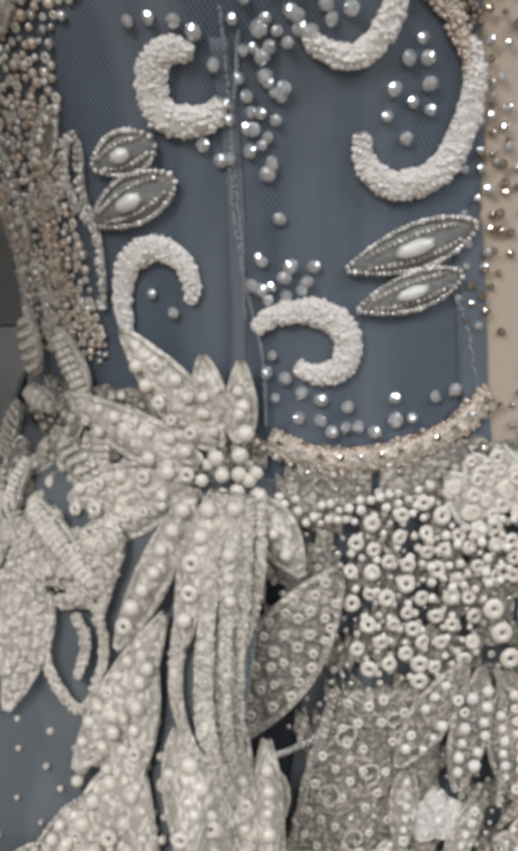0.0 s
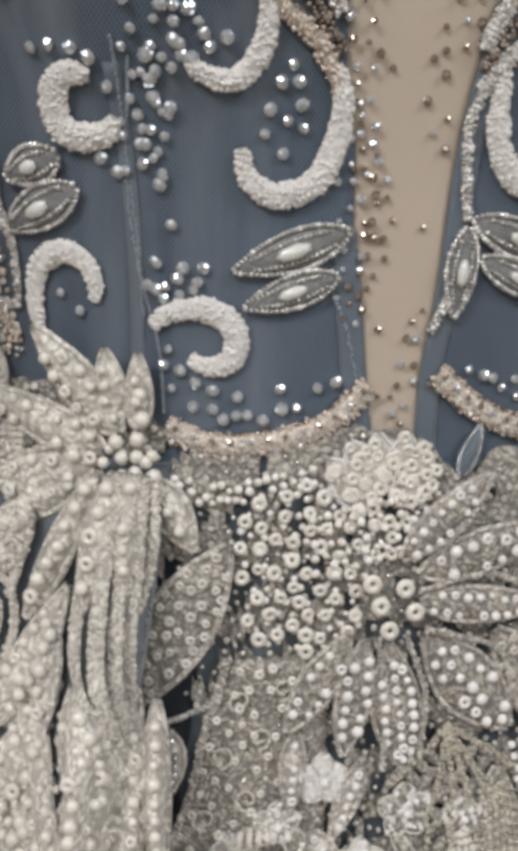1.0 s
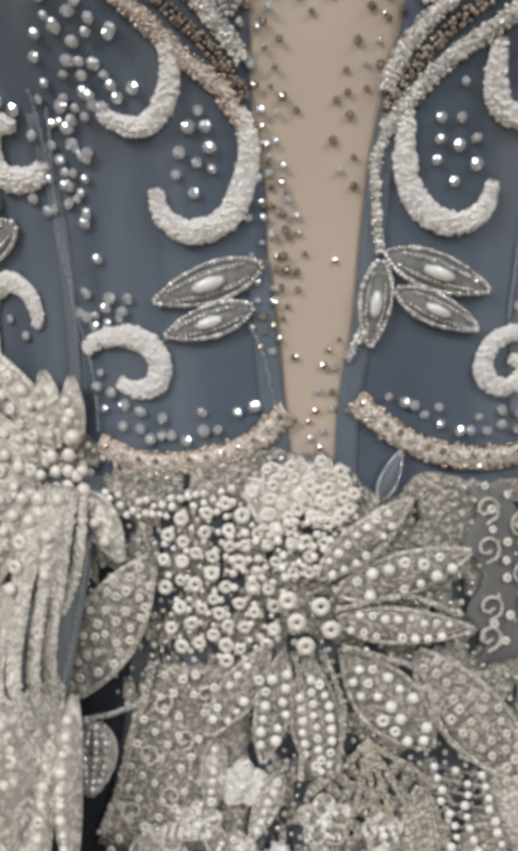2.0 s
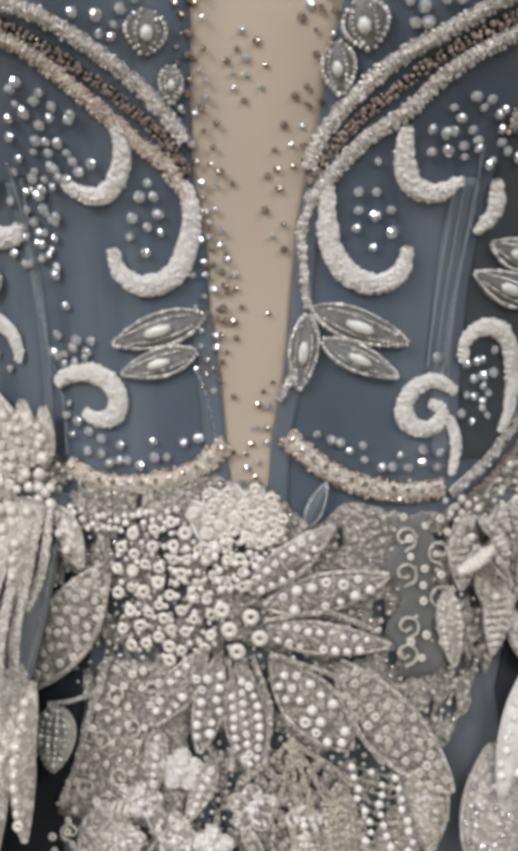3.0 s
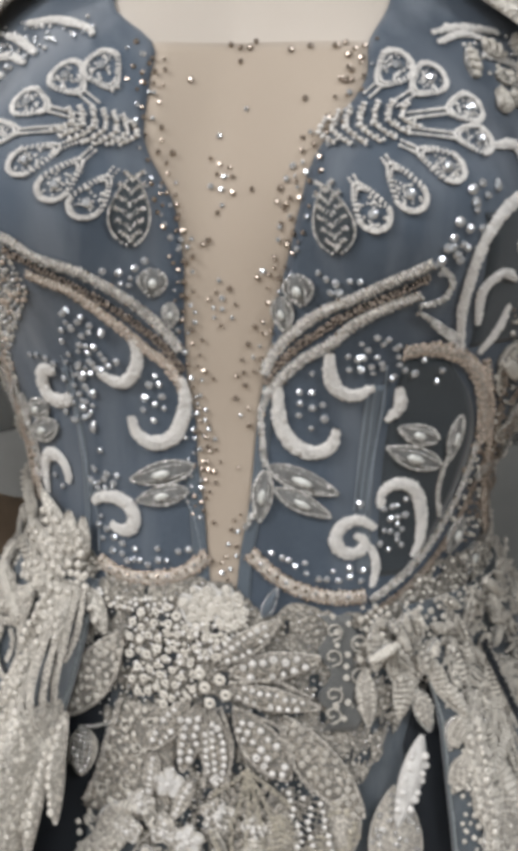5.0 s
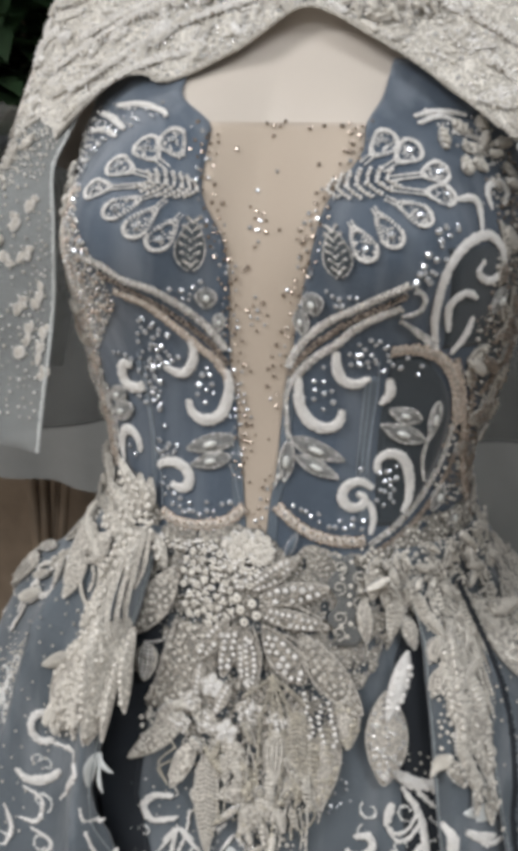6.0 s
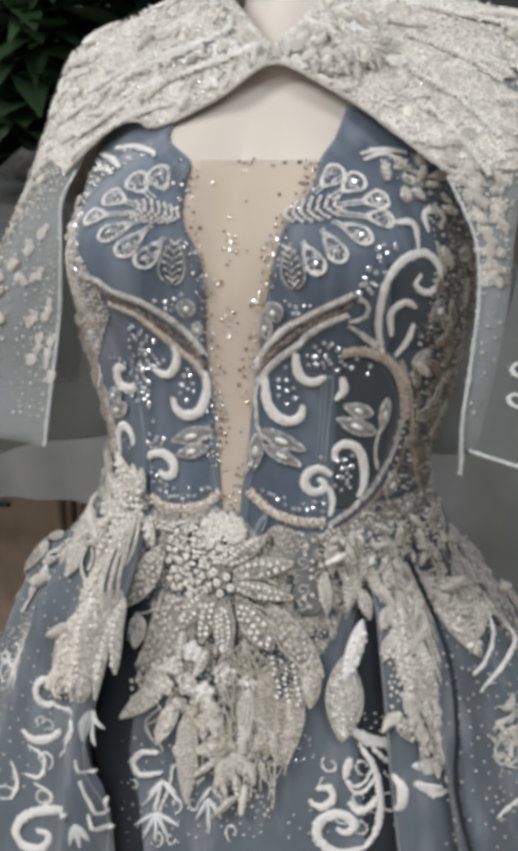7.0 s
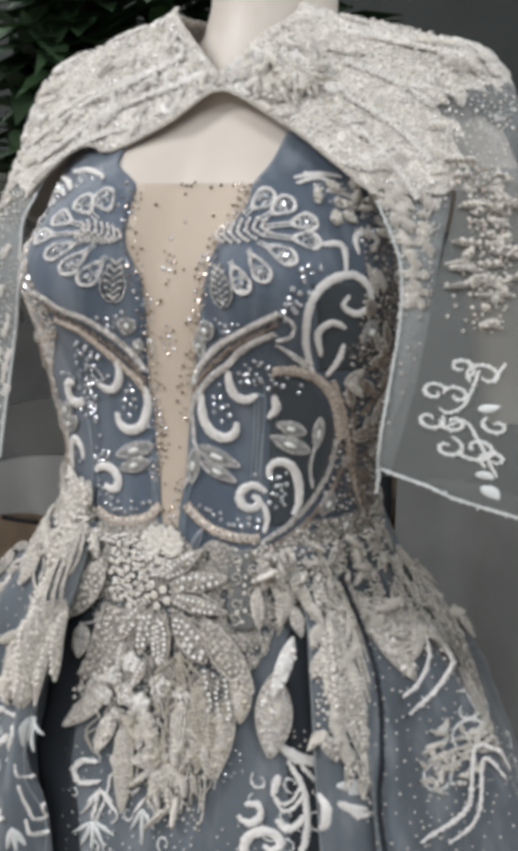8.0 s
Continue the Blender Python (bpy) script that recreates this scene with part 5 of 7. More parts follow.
for tip in [(-32.3, 0.9448), (-28.8, 0.9498), (-34.8, 0.9458)]:
    petal(waist_lace, (-33.3, 0.9671), tip, 0.007, pad=SMOKE_NET, edge=SILVER, kind="none", lift=0.002, bulge=0.001, name="outline_leaf", edge_size=0.0007)

# fan of twigs under the flower, ladder of white beads, small blossoms
for tip in [(3.1, 0.9494), (7.6, 0.9323), (11.3, 0.9193), (15.5, 0.9242), (18.8, 0.9333), (22.7, 0.9466)]:
    foot = (11.4, 0.9658)
    mid = ((foot[0] + tip[0]) / 2 + 0.6, (foot[1] + tip[1]) / 2)
    rope(waist_lace, [foot, mid, tip], 0.0022, OLIVE, lift=0.006, rows=2, size=0.0008, name="twig", core=LACE_WARM)
    for k in range(3):
        u = 0.45 + 0.2 * k
        q = (foot[0] + (tip[0] - foot[0]) * u, foot[1] + (tip[1] - foot[1]) * u)
        for d in (-1, 1):
            petal(waist_lace, q, (q[0] + d * 3.2, q[1] - 0.008), 0.0038, lift=0.0055, bulge=0.001, edge=None, pad=TAN_NET, kind="none", name="twig_leaf")
for k in range(8):
    a, c = np.array((21.0, 0.9565)), np.array((29.3, 0.9507))
    down = np.array((0.25 * k, -0.0042 * k))
    rope(waist_lace, [tuple(a + down), tuple((a + c) / 2 + down + np.array((0, -0.0006))), tuple(c + down)], 0.0012, LACE_WARM, lift=0.0065, rows=1, size=0.0007, name="ladder_rung")
    for u in (0.12, 0.5, 0.86):
        q = a + (c - a) * (u + random.uniform(-0.08, 0.08)) + down
        p, n = gown(q[0], q[1], 0.008)
        bead("pearl", WHITE_MESH, p, n, random.uniform(0.0014, 0.0019), waist_lace)


def blossom(phi, z, size, pad, petals=5, lift=0.006, on=gown, parent=None, turn=0.3):
    """A small flower of padded petals round a bead."""
    made = parent or waist_lace
    for k in range(petals):
        a = turn + 2 * math.pi * k / petals
        petal(made, (phi, z), (phi + math.cos(a) * size / 0.0022, z + math.sin(a) * size), size * 0.8, on=on, lift=lift, bulge=0.0016, edge=SEED, cord=0.0005, pad=pad, fill=WHITE_SEED, size=0.0011, kind="crumbs", name="blossom_petal", belly=1.2)
    p, n = on(phi, z, lift + 0.003)
    bead("pearl", WHITE_MESH, p, n, 0.0017, made)


for (phi, z), size, pad in zip([(-8.6, 0.9509), (-15.2, 0.9367), (4.4, 0.9374), (-2.7, 0.9205), (-17.7, 0.9193), (13.3, 0.9329), (-9.1, 0.9227)], (0.009, 0.008, 0.010, 0.009, 0.008, 0.007, 0.008), (WHITE, LACE, TAN_NET, WHITE, LACE, TAN_NET, LACE)):
    blossom(phi, z, size, pad)
for line in ([(-13.0, 0.9668), (-11.7, 0.9537), (-13.4, 0.9398)], [(-2.6, 0.9552), (-3.9, 0.9417), (-7.2, 0.9298)], [(-10.3, 0.9337), (-8.0, 0.9206), (-5.5, 0.9154)]):
    petal(waist_lace, line[0], line[2], 0.008, lift=0.006, bulge=0.002, edge=LACE, cord=0.0008, pad=LACE, fill=WHITE_SEED, size=0.0016, kind="pearls", name="spray_petal")

# lower sprays on the front
for base, tip, w, kind, fill in (
    ((-8.5, 0.9005), (-6.0, 0.8285), 0.018, "bars", SEED), ((-17.8, 0.9225), (-32.1, 0.8822), 0.016, "rows", PEARL), ((-3.5, 0.9209), (4.7, 0.8831), 0.012, "rows", SEED),
    ((-21.0, 0.9343), (-23.8, 0.8957), 0.016, "crumbs", SEED), ((6.4, 0.8819), (-3.8, 0.8718), 0.018, "crumbs", SEED), ((8.5, 0.8787), (14.9, 0.8606), 0.016, "crumbs", SEED),
    ((7.7, 0.8739), (4.0, 0.8478), 0.016, "crumbs", SEED), ((19.4, 0.9481), (19.7, 0.876), 0.016, "bars", OLIVE), ((28.5, 0.9389), (25.3, 0.8747), 0.018, "crumbs", OLIVE),
    ((13.3, 0.9286), (12.4, 0.8851), 0.016, "veins", SEED),
    ((32.0, 0.9566), (32.6, 0.9197), 0.018, "crumbs", OLIVE), ((-31.7, 0.9693), (-31.1, 0.9418), 0.016, "veins", SILVER), ((-13.4, 0.9068), (-18.7, 0.8693), 0.014, "crumbs", PEARL),
):
    petal(underskirt, base, tip, w, lift=0.004, bulge=0.003, edge=SEED, pad=LACE, fill=fill, size=0.0017, kind=kind, name="spray_petal")
SPRAY = dict(lift=0.0005, name="embroidered_scroll", mat=WHITE, coarse=0.0011)
scroll(underskirt, [(-17.8, 0.8622), (-24.1, 0.8574), (-26.0, 0.8476), (-22.7, 0.8401), (-16.0, 0.847)], 0.005, **SPRAY)
scroll(underskirt, [(-15.7, 0.8419), (-16.1, 0.828), (-16.7, 0.8141)], 0.003, **SPRAY)
for e in [(-22.8, 0.7975), (-19.1, 0.7894), (-14.9, 0.7895), (-11.0, 0.7953), (-7.9, 0.8074)]:
    petal(underskirt, (-16.2, 0.8135), e, 0.0036, lift=0.0008, bulge=0.001, edge=None, pad=CHALK, kind="none", name="embroidered_petal")
for e in [(-2.9, 0.8153), (1.9, 0.8056), (5.6, 0.821)]:
    petal(underskirt, (0.5, 0.8349), e, 0.0034, lift=0.0008, bulge=0.001, edge=None, pad=CHALK, kind="none", name="embroidered_petal")
for line, width in (
    ([(42.0, 0.9068), (45.1, 0.8997), (48.7, 0.8958), (52.9, 0.8963)], 0.0085), ([(44.3, 0.8947), (47.3, 0.8758), (47.6, 0.8517), (45.9, 0.8296), (42.8, 0.8154)], 0.005),
    ([(42.8, 0.8162), (37.7, 0.8113), (33.2, 0.8184), (33.2, 0.8306), (36.7, 0.8392), (40.4, 0.8387), (41.4, 0.8318), (39.4, 0.8263), (37.3, 0.8289)], 0.0075),
    ([(33.1, 0.8575), (36.6, 0.8587), (37.0, 0.8498), (34.0, 0.8439), (31.0, 0.8477)], 0.0055), ([(42.0, 0.8833), (41.2, 0.8762), (40.5, 0.8687)], 0.0062),
    ([(40.0, 0.8694), (42.1, 0.8617), (44.8, 0.8654), (47.4, 0.8786)], 0.0026), ([(40.4, 0.8646), (42.5, 0.8569), (45.4, 0.8615), (48.0, 0.8738)], 0.0026),
    ([(40.7, 0.8501), (42.9, 0.8434), (45.7, 0.8487), (46.8, 0.8552)], 0.005), ([(46.6, 0.8957), (49.4, 0.8839), (51.8, 0.8769)], 0.003),
):
    scroll(underskirt, line, width, **SPRAY)
sow(underskirt, [(45.0, 0.9234), (52.7, 0.9162), (52.2, 0.9021), (46.5, 0.9055)], 0.004, (0.0009, 0.0012), [SMALL], [SEED], name="bead_dots")

# left flower and its long hanging petals on the overskirt
left_flower = Build()
for q in [(-41.3, 1.056), (-38.9, 1.0581), (-37.0, 1.0643), (-36.5, 1.0708), (-38.7, 1.0523), (-34.4, 1.0527), (-36.9, 1.0587), (-39.8, 1.063), (-37.0, 1.0787)]:
    p, n = gown(q[0], q[1], 0.0105)
    left_flower.put(PEBBLE, p, n, random.uniform(0.0022, 0.0029), 0)
for q in [(-41.9, 1.0513), (-39.6, 1.0493), (-37.0, 1.0535), (-35.7, 1.0571), (-37.1, 1.0493), (-34.9, 1.0593), (-40.7, 1.0606), (-43.2, 1.0569)]:
    p, n = gown(q[0], q[1], 0.0098)
    left_flower.put(random.choice((RING, PEBBLE)), p, n, random.uniform(0.002, 0.0026), 0)
left_flower = left_flower.done("flower_applique", [PEARL], ball_gown, "large cream flower with long hanging petals")
LEFT = dict(lift=0.006, bulge=0.004, edge=YOKE_LACE, cord=0.001, pad=YOKE_LACE, fill=PEARL, kind="pearls")
for (base, tip), width, size in (
    ([(-39.8, 1.0646), (-53.0, 1.0981)], 0.0135, 0.0024), ([(-40.6, 1.0677), (-42.5, 1.0923)], 0.0095, 0.0019),
    ([(-41.8, 1.0593), (-61.5, 1.0739)], 0.0135, 0.0022), ([(-42.8, 1.0558), (-63.0, 1.0378)], 0.016, 0.0025),
    ([(-37.3, 1.0666), (-37.8, 1.0914)], 0.0075, 0.0023), ([(-34.6, 1.0508), (-28.4, 1.0286)], 0.011, 0.0026),
    ([(-44.0, 1.0497), (-60.5, 1.0253)], 0.011, 0.0022),
):
    petal(left_flower, base, tip, width, size=size, **LEFT)
LONG = dict(on=on_l, lift=0.005, bulge=0.005, edge=YOKE_LACE, cord=0.0011, pad=YOKE_LACE, fill=PEARL, kind="pearls")
for (base, tip), width, size, belly in (
    ([(-41.8, 1.0536), (-48.3, 1.0042)], 0.013, 0.0026, 0.95), ([(-39.5, 1.0544), (-40.6, 1.0113)], 0.014, 0.0029, 1.0),
    ([(-36.9, 1.0542), (-35.5, 1.0195)], 0.0095, 0.0024, 1.0), ([(-43.1, 1.0187), (-49.9, 0.9668)], 0.016, 0.0025, 1.1),
    ([(-44.9, 1.011), (-43.8, 0.9688)], 0.013, 0.0026, 1.0), ([(-39.6, 0.9937), (-35.9, 0.9642)], 0.019, 0.0027, 1.0),
    ([(-43.3, 0.9756), (-48.1, 0.9443)], 0.019, 0.0027, 1.0),
):
    petal(over_l, base, tip, width, size=size, belly=belly, **LONG)
# padded cords down the inner edge
for line, width in (
    ([(-38.5, 1.054), (-37.9, 1.0247), (-37.1, 1.0011), (-35.4, 0.9792), (-33.2, 0.9601)], 0.0052), ([(-37.0, 1.0535), (-36.2, 1.0241), (-35.7, 1.0019), (-34.8, 0.979), (-32.2, 0.9616)], 0.0048),
    ([(-35.4, 1.0535), (-34.9, 1.0274), (-34.8, 1.0041), (-34.2, 0.9799)], 0.0048), ([(-40.1, 1.0527), (-40.7, 1.0242), (-40.5, 1.0015), (-37.1, 0.9899)], 0.0046),
    ([(-34.1, 1.0527), (-33.5, 1.0303), (-34.3, 1.0135)], 0.004),
):
    scroll(over_l, line, width, on=on_l, lift=0.006, mat=LACE, crumbs=SEED, name="hanging_cord", taper=0.6)
# lower part of the hanging bundle, seen once the camera draws back
petal(over_l, (-44.4, 0.952), (-44.5, 0.893), 0.03, on=on_l, lift=0.004, bulge=0.006, edge=SEED, pad=LACE, fill=PEARL, size=0.0026, kind="rows")
petal(over_l, (-48.5, 0.96), (-49.5, 0.885), 0.026, on=on_l, lift=0.004, bulge=0.005, edge=SEED, pad=LACE, fill=PEARL, size=0.0024, kind="crumbs")
# open loops of lace and streaming leaves towards the side
for line in ([(-58.6, 1.0285), (-55.6, 1.0337), (-50.2, 1.0353), (-51.9, 1.0249), (-56.2, 1.0182), (-58.2, 1.0239), (-58.6, 1.0285)], [(-50.9, 1.0141), (-55.7, 1.0135), (-55.8, 1.0023), (-53.9, 0.9901), (-50.6, 0.9836), (-49.7, 1.0017), (-51.1, 1.0124)], [(-49.8, 1.0323), (-50.7, 1.0191), (-51.1, 1.0091)], [(-53.8, 1.011), (-51.9, 1.0038), (-52.0, 0.9924)]):
    scroll(over_l, line, 0.0036, on=on_l, lift=0.004, mat=LACE, crumbs=SEED, name="lace_loop", taper=0.7)
for base, tip in ([(-58.4, 1.0397), (-61.8, 1.0099)], [(-58.7, 1.0332), (-58.9, 0.9986)], [(-56.8, 1.0164), (-56.6, 0.9788)], [(-63.1, 1.033), (-68.2, 1.0136)]):
    petal(over_l, base, tip, 0.010, on=on_l, lift=0.004, bulge=0.003, edge=LACE, cord=0.0009, pad=LACE, fill=SEED, size=0.0012, kind="crumbs", name="streaming_leaf")
for (base, tip), width in (([(-49.8, 1.0363), (-58.3, 1.0183)], 0.015), ([(-50.4, 1.0273), (-55.0, 1.0122)], 0.009), ([(-58.2, 1.0239), (-57.8, 0.9895)], 0.009), ([(-57.3, 1.037), (-65.9, 1.0233)], 0.009)):
    petal(over_l, base, tip, width, on=on_l, lift=0.0045, bulge=0.003, edge=LACE, cord=0.0009, pad=LACE, fill=SEED, size=0.0015, kind="crumbs", name="streaming_leaf")
for (base, tip), width in (([(-34.9, 0.994), (-32.8, 0.9064)], 0.016), ([(-35.8, 0.9924), (-35.9, 0.9021)], 0.019), ([(-31.4, 0.9894), (-29.5, 0.9275)], 0.009), ([(-48.2, 0.9838), (-36.1, 0.9263)], 0.017)):
    petal(over_l, base, tip, width, on=on_l, lift=0.004, bulge=0.005, edge=LACE, cord=0.0009, pad=YOKE_LACE, fill=PEARL, size=0.0022, kind="pearls", name="hanging_leaf")
for pts in ([(-61.5, 1.0291), (-76.6, 0.9883), (-72.3, 0.9672), (-62.2, 0.9621)], [(-72.2, 1.0191), (-73.4, 0.9967), (-79.3, 0.9614), (-74.7, 0.9505), (-66.7, 0.9693)], [(-70.7, 1.0231), (-75.7, 0.9828), (-78.2, 0.9459), (-78.0, 0.9253)], [(-78.4, 0.9457), (-77.0, 0.9313), (-77.6, 0.909)]):
    scroll(over_l, pts, 0.006, on=on_l, lift=0.001, mat=LACE, name="lace_loop", coarse=0.0011)

# embroidery on the overskirt
ON_L = dict(on=on_l, lift=0.0004, mat=WHITE, name="embroidered_scroll", coarse=0.0012)
for line, width in (
    ([(-50.9, 0.9001), (-54.3, 0.8936), (-54.4, 0.8819), (-52.4, 0.8747), (-49.6, 0.8793)], 0.0072), ([(-54.7, 0.8483), (-52.2, 0.8432), (-48.7, 0.8493), (-46.0, 0.8604)], 0.0072),
    ([(-49.7, 0.8772), (-37.8, 0.8794), (-44.7, 0.8395)], 0.004), ([(-52.9, 0.8373), (-48.5, 0.831), (-48.3, 0.8156), (-51.9, 0.8129)], 0.0036),
    ([(-49.4, 0.8088), (-43.9, 0.8051), (-45.9, 0.7902)], 0.003), ([(-33.6, 0.8119), (-47.1, 0.7861), (-50.0, 0.7681), (-47.8, 0.7556), (-42.9, 0.7612), (-41.8, 0.7743), (-45.6, 0.773)], 0.008),
    ([(-33.5, 0.838), (-30.9, 0.8207), (-28.8, 0.8101), (-26.4, 0.8293)], 0.004), ([(-30.4, 0.8118), (-28.3, 0.7989), (-23.3, 0.8079)], 0.004),
    ([(-35.5, 0.8544), (-33.6, 0.8431), (-30.0, 0.8495)], 0.003), ([(-54.6, 0.8207), (-52.4, 0.8042), (-52.5, 0.7889)], 0.004),
):
    scroll(over_l, line, width, **ON_L)
for base, ends in (((-35.2, 0.8943), [(-35.3, 0.8677), (-31.3, 0.8679), (-30.0, 0.8831)]), ((-32.0, 0.8044), [(-32.5, 0.7846), (-30.2, 0.7846), (-28.8, 0.7908)])):
    for e in ends:
        petal(over_l, base, e, 0.004, on=on_l, lift=0.0008, bulge=0.001, edge=None, pad=CHALK, kind="none", name="embroidered_petal")
sow(over_l, [(-79.1, 0.8573), (-77.2, 0.9094), (-66.2, 0.9239), (-70.8, 0.8449)], 0.004, (0.0009, 0.0014), [SMALL, PEBBLE], [SEED, PEARL], on=on_l, name="bead_dots")
sow(over_l, [(-50, 0.9168), (-43.2, 0.9606), (-43.2, 0.905), (-49, 0.8812)], 0.004, (0.0012, 0.0022), [RING, PEBBLE], [SEED, PEARL], on=on_l, lift=0.006, name="bead_dots")
sow(over_l, [(-67.8, 0.9002), (-64.1, 0.9526), (-58.9, 0.9494), (-59.1, 0.8944)], 0.005, (0.0009, 0.0013), [SMALL], [SEED], on=on_l, name="bead_dots")

ON_R2 = dict(on=on_r2, lift=0.0004, mat=WHITE, name="embroidered_scroll", coarse=0.0012)
petal(over_r, (58.0, 1.0066), (62.4, 0.8787), 0.03, on=on_r, lift=0.002, bulge=0.004, edge=SEED, pad=LACE, fill=SEED, size=0.0022, kind="crumbs", name="lace_leaf")
petal(over_r, (56.9, 1.0028), (55.5, 0.9281), 0.016, on=on_r, lift=0.004, bulge=0.004, edge=SEED, pad=LACE, fill=PEARL, size=0.0022, kind="rows", name="lace_leaf")
petal(over_r, (64.2, 1.0043), (64.6, 0.8935), 0.018, on=on_r, lift=0.004, bulge=0.004, edge=SEED, pad=LACE_WARM, fill=SEED, size=0.0016, kind="veins", name="lace_leaf")
scroll(over_r, [(50.6, 0.8762), (51.8, 0.8681), (51.2, 0.8544), (50.0, 0.8496)], 0.009, on=on_r, lift=0.0004, mat=WHITE, name="embroidered_scroll")
scroll(over_r, [(53.9, 0.8721), (55.9, 0.8669), (59.1, 0.8641)], 0.0062, on=on_r, lift=0.0004, mat=WHITE, name="embroidered_scroll")
for tip in [(60.3, 0.8849), (60.5, 0.88), (59.3, 0.8764)]:
    petal(over_r, (54.0, 0.8839), tip, 0.0045, on=on_r, lift=0.0006, bulge=0.001, edge=None, pad=CHALK, kind="none", name="embroidered_petal")
petal(over_r2, (70.6, 1.005), (73.9, 0.9428), 0.03, on=on_r2, lift=0.002, bulge=0.005, edge=SEED, pad=LACE, fill=PEARL, size=0.0024, kind="crumbs", name="lace_leaf")
petal(over_r2, (103.7, 0.9851), (92.9, 0.8869), 0.03, on=on_r2, lift=0.002, bulge=0.004, edge=SEED, pad=LACE_WARM, fill=SEED, size=0.002, kind="crumbs", name="lace_leaf")
petal(over_r2, (91.6, 0.9302), (87.2, 0.8573), 0.025, on=on_r2, lift=0.002, bulge=0.004, edge=SEED, pad=LACE, fill=SEED, size=0.0022, kind="crumbs", name="lace_leaf")
scroll(over_r2, [(86.7, 0.9688), (83.1, 0.9476), (75.7, 0.9331), (68.7, 0.9262)], 0.0042, **dict(ON_R2, lift=0.007))
scroll(over_r2, [(79.8, 0.9653), (77.6, 0.9513), (73.3, 0.9413), (68.4, 0.9371)], 0.0036, **dict(ON_R2, lift=0.007))
scroll(over_r2, [(86.5, 0.8524), (81.8, 0.8792), (79.4, 0.8853), (76.4, 0.8586), (73.6, 0.8481), (65.1, 0.8419)], 0.0042, **dict(ON_R2, lift=0.004))
scroll(over_r2, [(82.4, 0.8532), (81.2, 0.8691), (79.9, 0.8739), (77.3, 0.8497), (74.8, 0.8393), (69.9, 0.8344)], 0.0036, **dict(ON_R2, lift=0.004))
for base, ends in (((74.9, 0.8866), [(70.1, 0.9057), (74.5, 0.9097), (81.1, 0.8994), (84.4, 0.8836), (81.3, 0.8677), (75.0, 0.8646), (70.2, 0.8717), (68.7, 0.8828)]),):
    strew(over_r2, ends, 60, (0.005, 0.010), (0.0018, 0.003), 90, 90, on=on_r2, lift=0.0006, pads=(CHALK, LACE), kinds=("none", "veins"), bulge=0.0006)
sow(over_r2, [(67.4, 0.8681), (81.5, 0.859), (79.8, 0.8415), (68.9, 0.8322), (65.1, 0.8388)], 0.006, (0.0009, 0.0013), [SMALL], [SEED], on=on_r2, name="bead_dots")
sow(over_r2, [(74.1, 0.9266), (83.1, 0.9201), (81.4, 0.901), (72.6, 0.9076)], 0.006, (0.0009, 0.0013), [SMALL], [SEED], on=on_r2, name="bead_dots")


strew(waist_lace, [(-24, 0.945), (-22, 0.915), (-8, 0.9), (2, 0.9), (0, 0.93), (-12, 0.945)], 8, (0.012, 0.024), (0.005, 0.009), -90, 40, pads=(LACE, TAN_NET))
strew(waist_lace, [(2, 0.93), (0, 0.89), (14, 0.875), (26, 0.9), (26, 0.935)], 10, (0.014, 0.03), (0.004, 0.008), -92, 22, fills=(OLIVE, SEED, OLIVE), pads=(LACE_WARM, TAN_NET))
strew(waist_lace, [(38, 1.05), (38, 1.0), (60, 1.02), (95, 1.035), (95, 1.065), (50, 1.06)], 34, (0.016, 0.034), (0.006, 0.012), -90, 35, lift=0.005)
strew(waist_lace, [(-46, 1.06), (-46, 1.03), (-85, 1.035), (-85, 1.066)], 16, (0.014, 0.03), (0.006, 0.011), -90, 40, lift=0.005)
strew(over_r2, [(62, 1.03), (62, 0.985), (95, 0.95), (110, 0.99), (100, 1.03)], 22, (0.016, 0.035), (0.007, 0.014), -85, 30, on=on_r2, lift=0.002)
strew(over_r, [(57.1, 1.0069), (67.0, 1.0029), (65.0, 0.9602), (56.4, 0.963)], 10, (0.014, 0.03), (0.006, 0.01), -88, 15, on=on_r, lift=0.003)
strew(over_l, [(-42, 0.955), (-51, 0.955), (-51, 0.905), (-42, 0.905)], 9, (0.016, 0.035), (0.006, 0.011), -100, 18, on=on_l, lift=0.004)
strew(over_l, [(-58, 1.05), (-78, 1.05), (-82, 1.01), (-64, 1.02)], 12, (0.016, 0.035), (0.006, 0.011), -105, 25, on=on_l, lift=0.003)
# thin twining cords over the front lace
for k in range(46):
    phi, z = random.uniform(-20, 26), random.uniform(0.87, 0.93)
    l, s = random.uniform(0.015, 0.035), random.uniform(-5, 5)
    rope(waist_lace, [(phi, z), (phi + s, z - l * 0.5), (phi + s * 0.3, z - l)], 0.0014, random.choice((SEED, LACE, OLIVE)), lift=0.005, rows=1, size=0.0007, name="petal_cord")


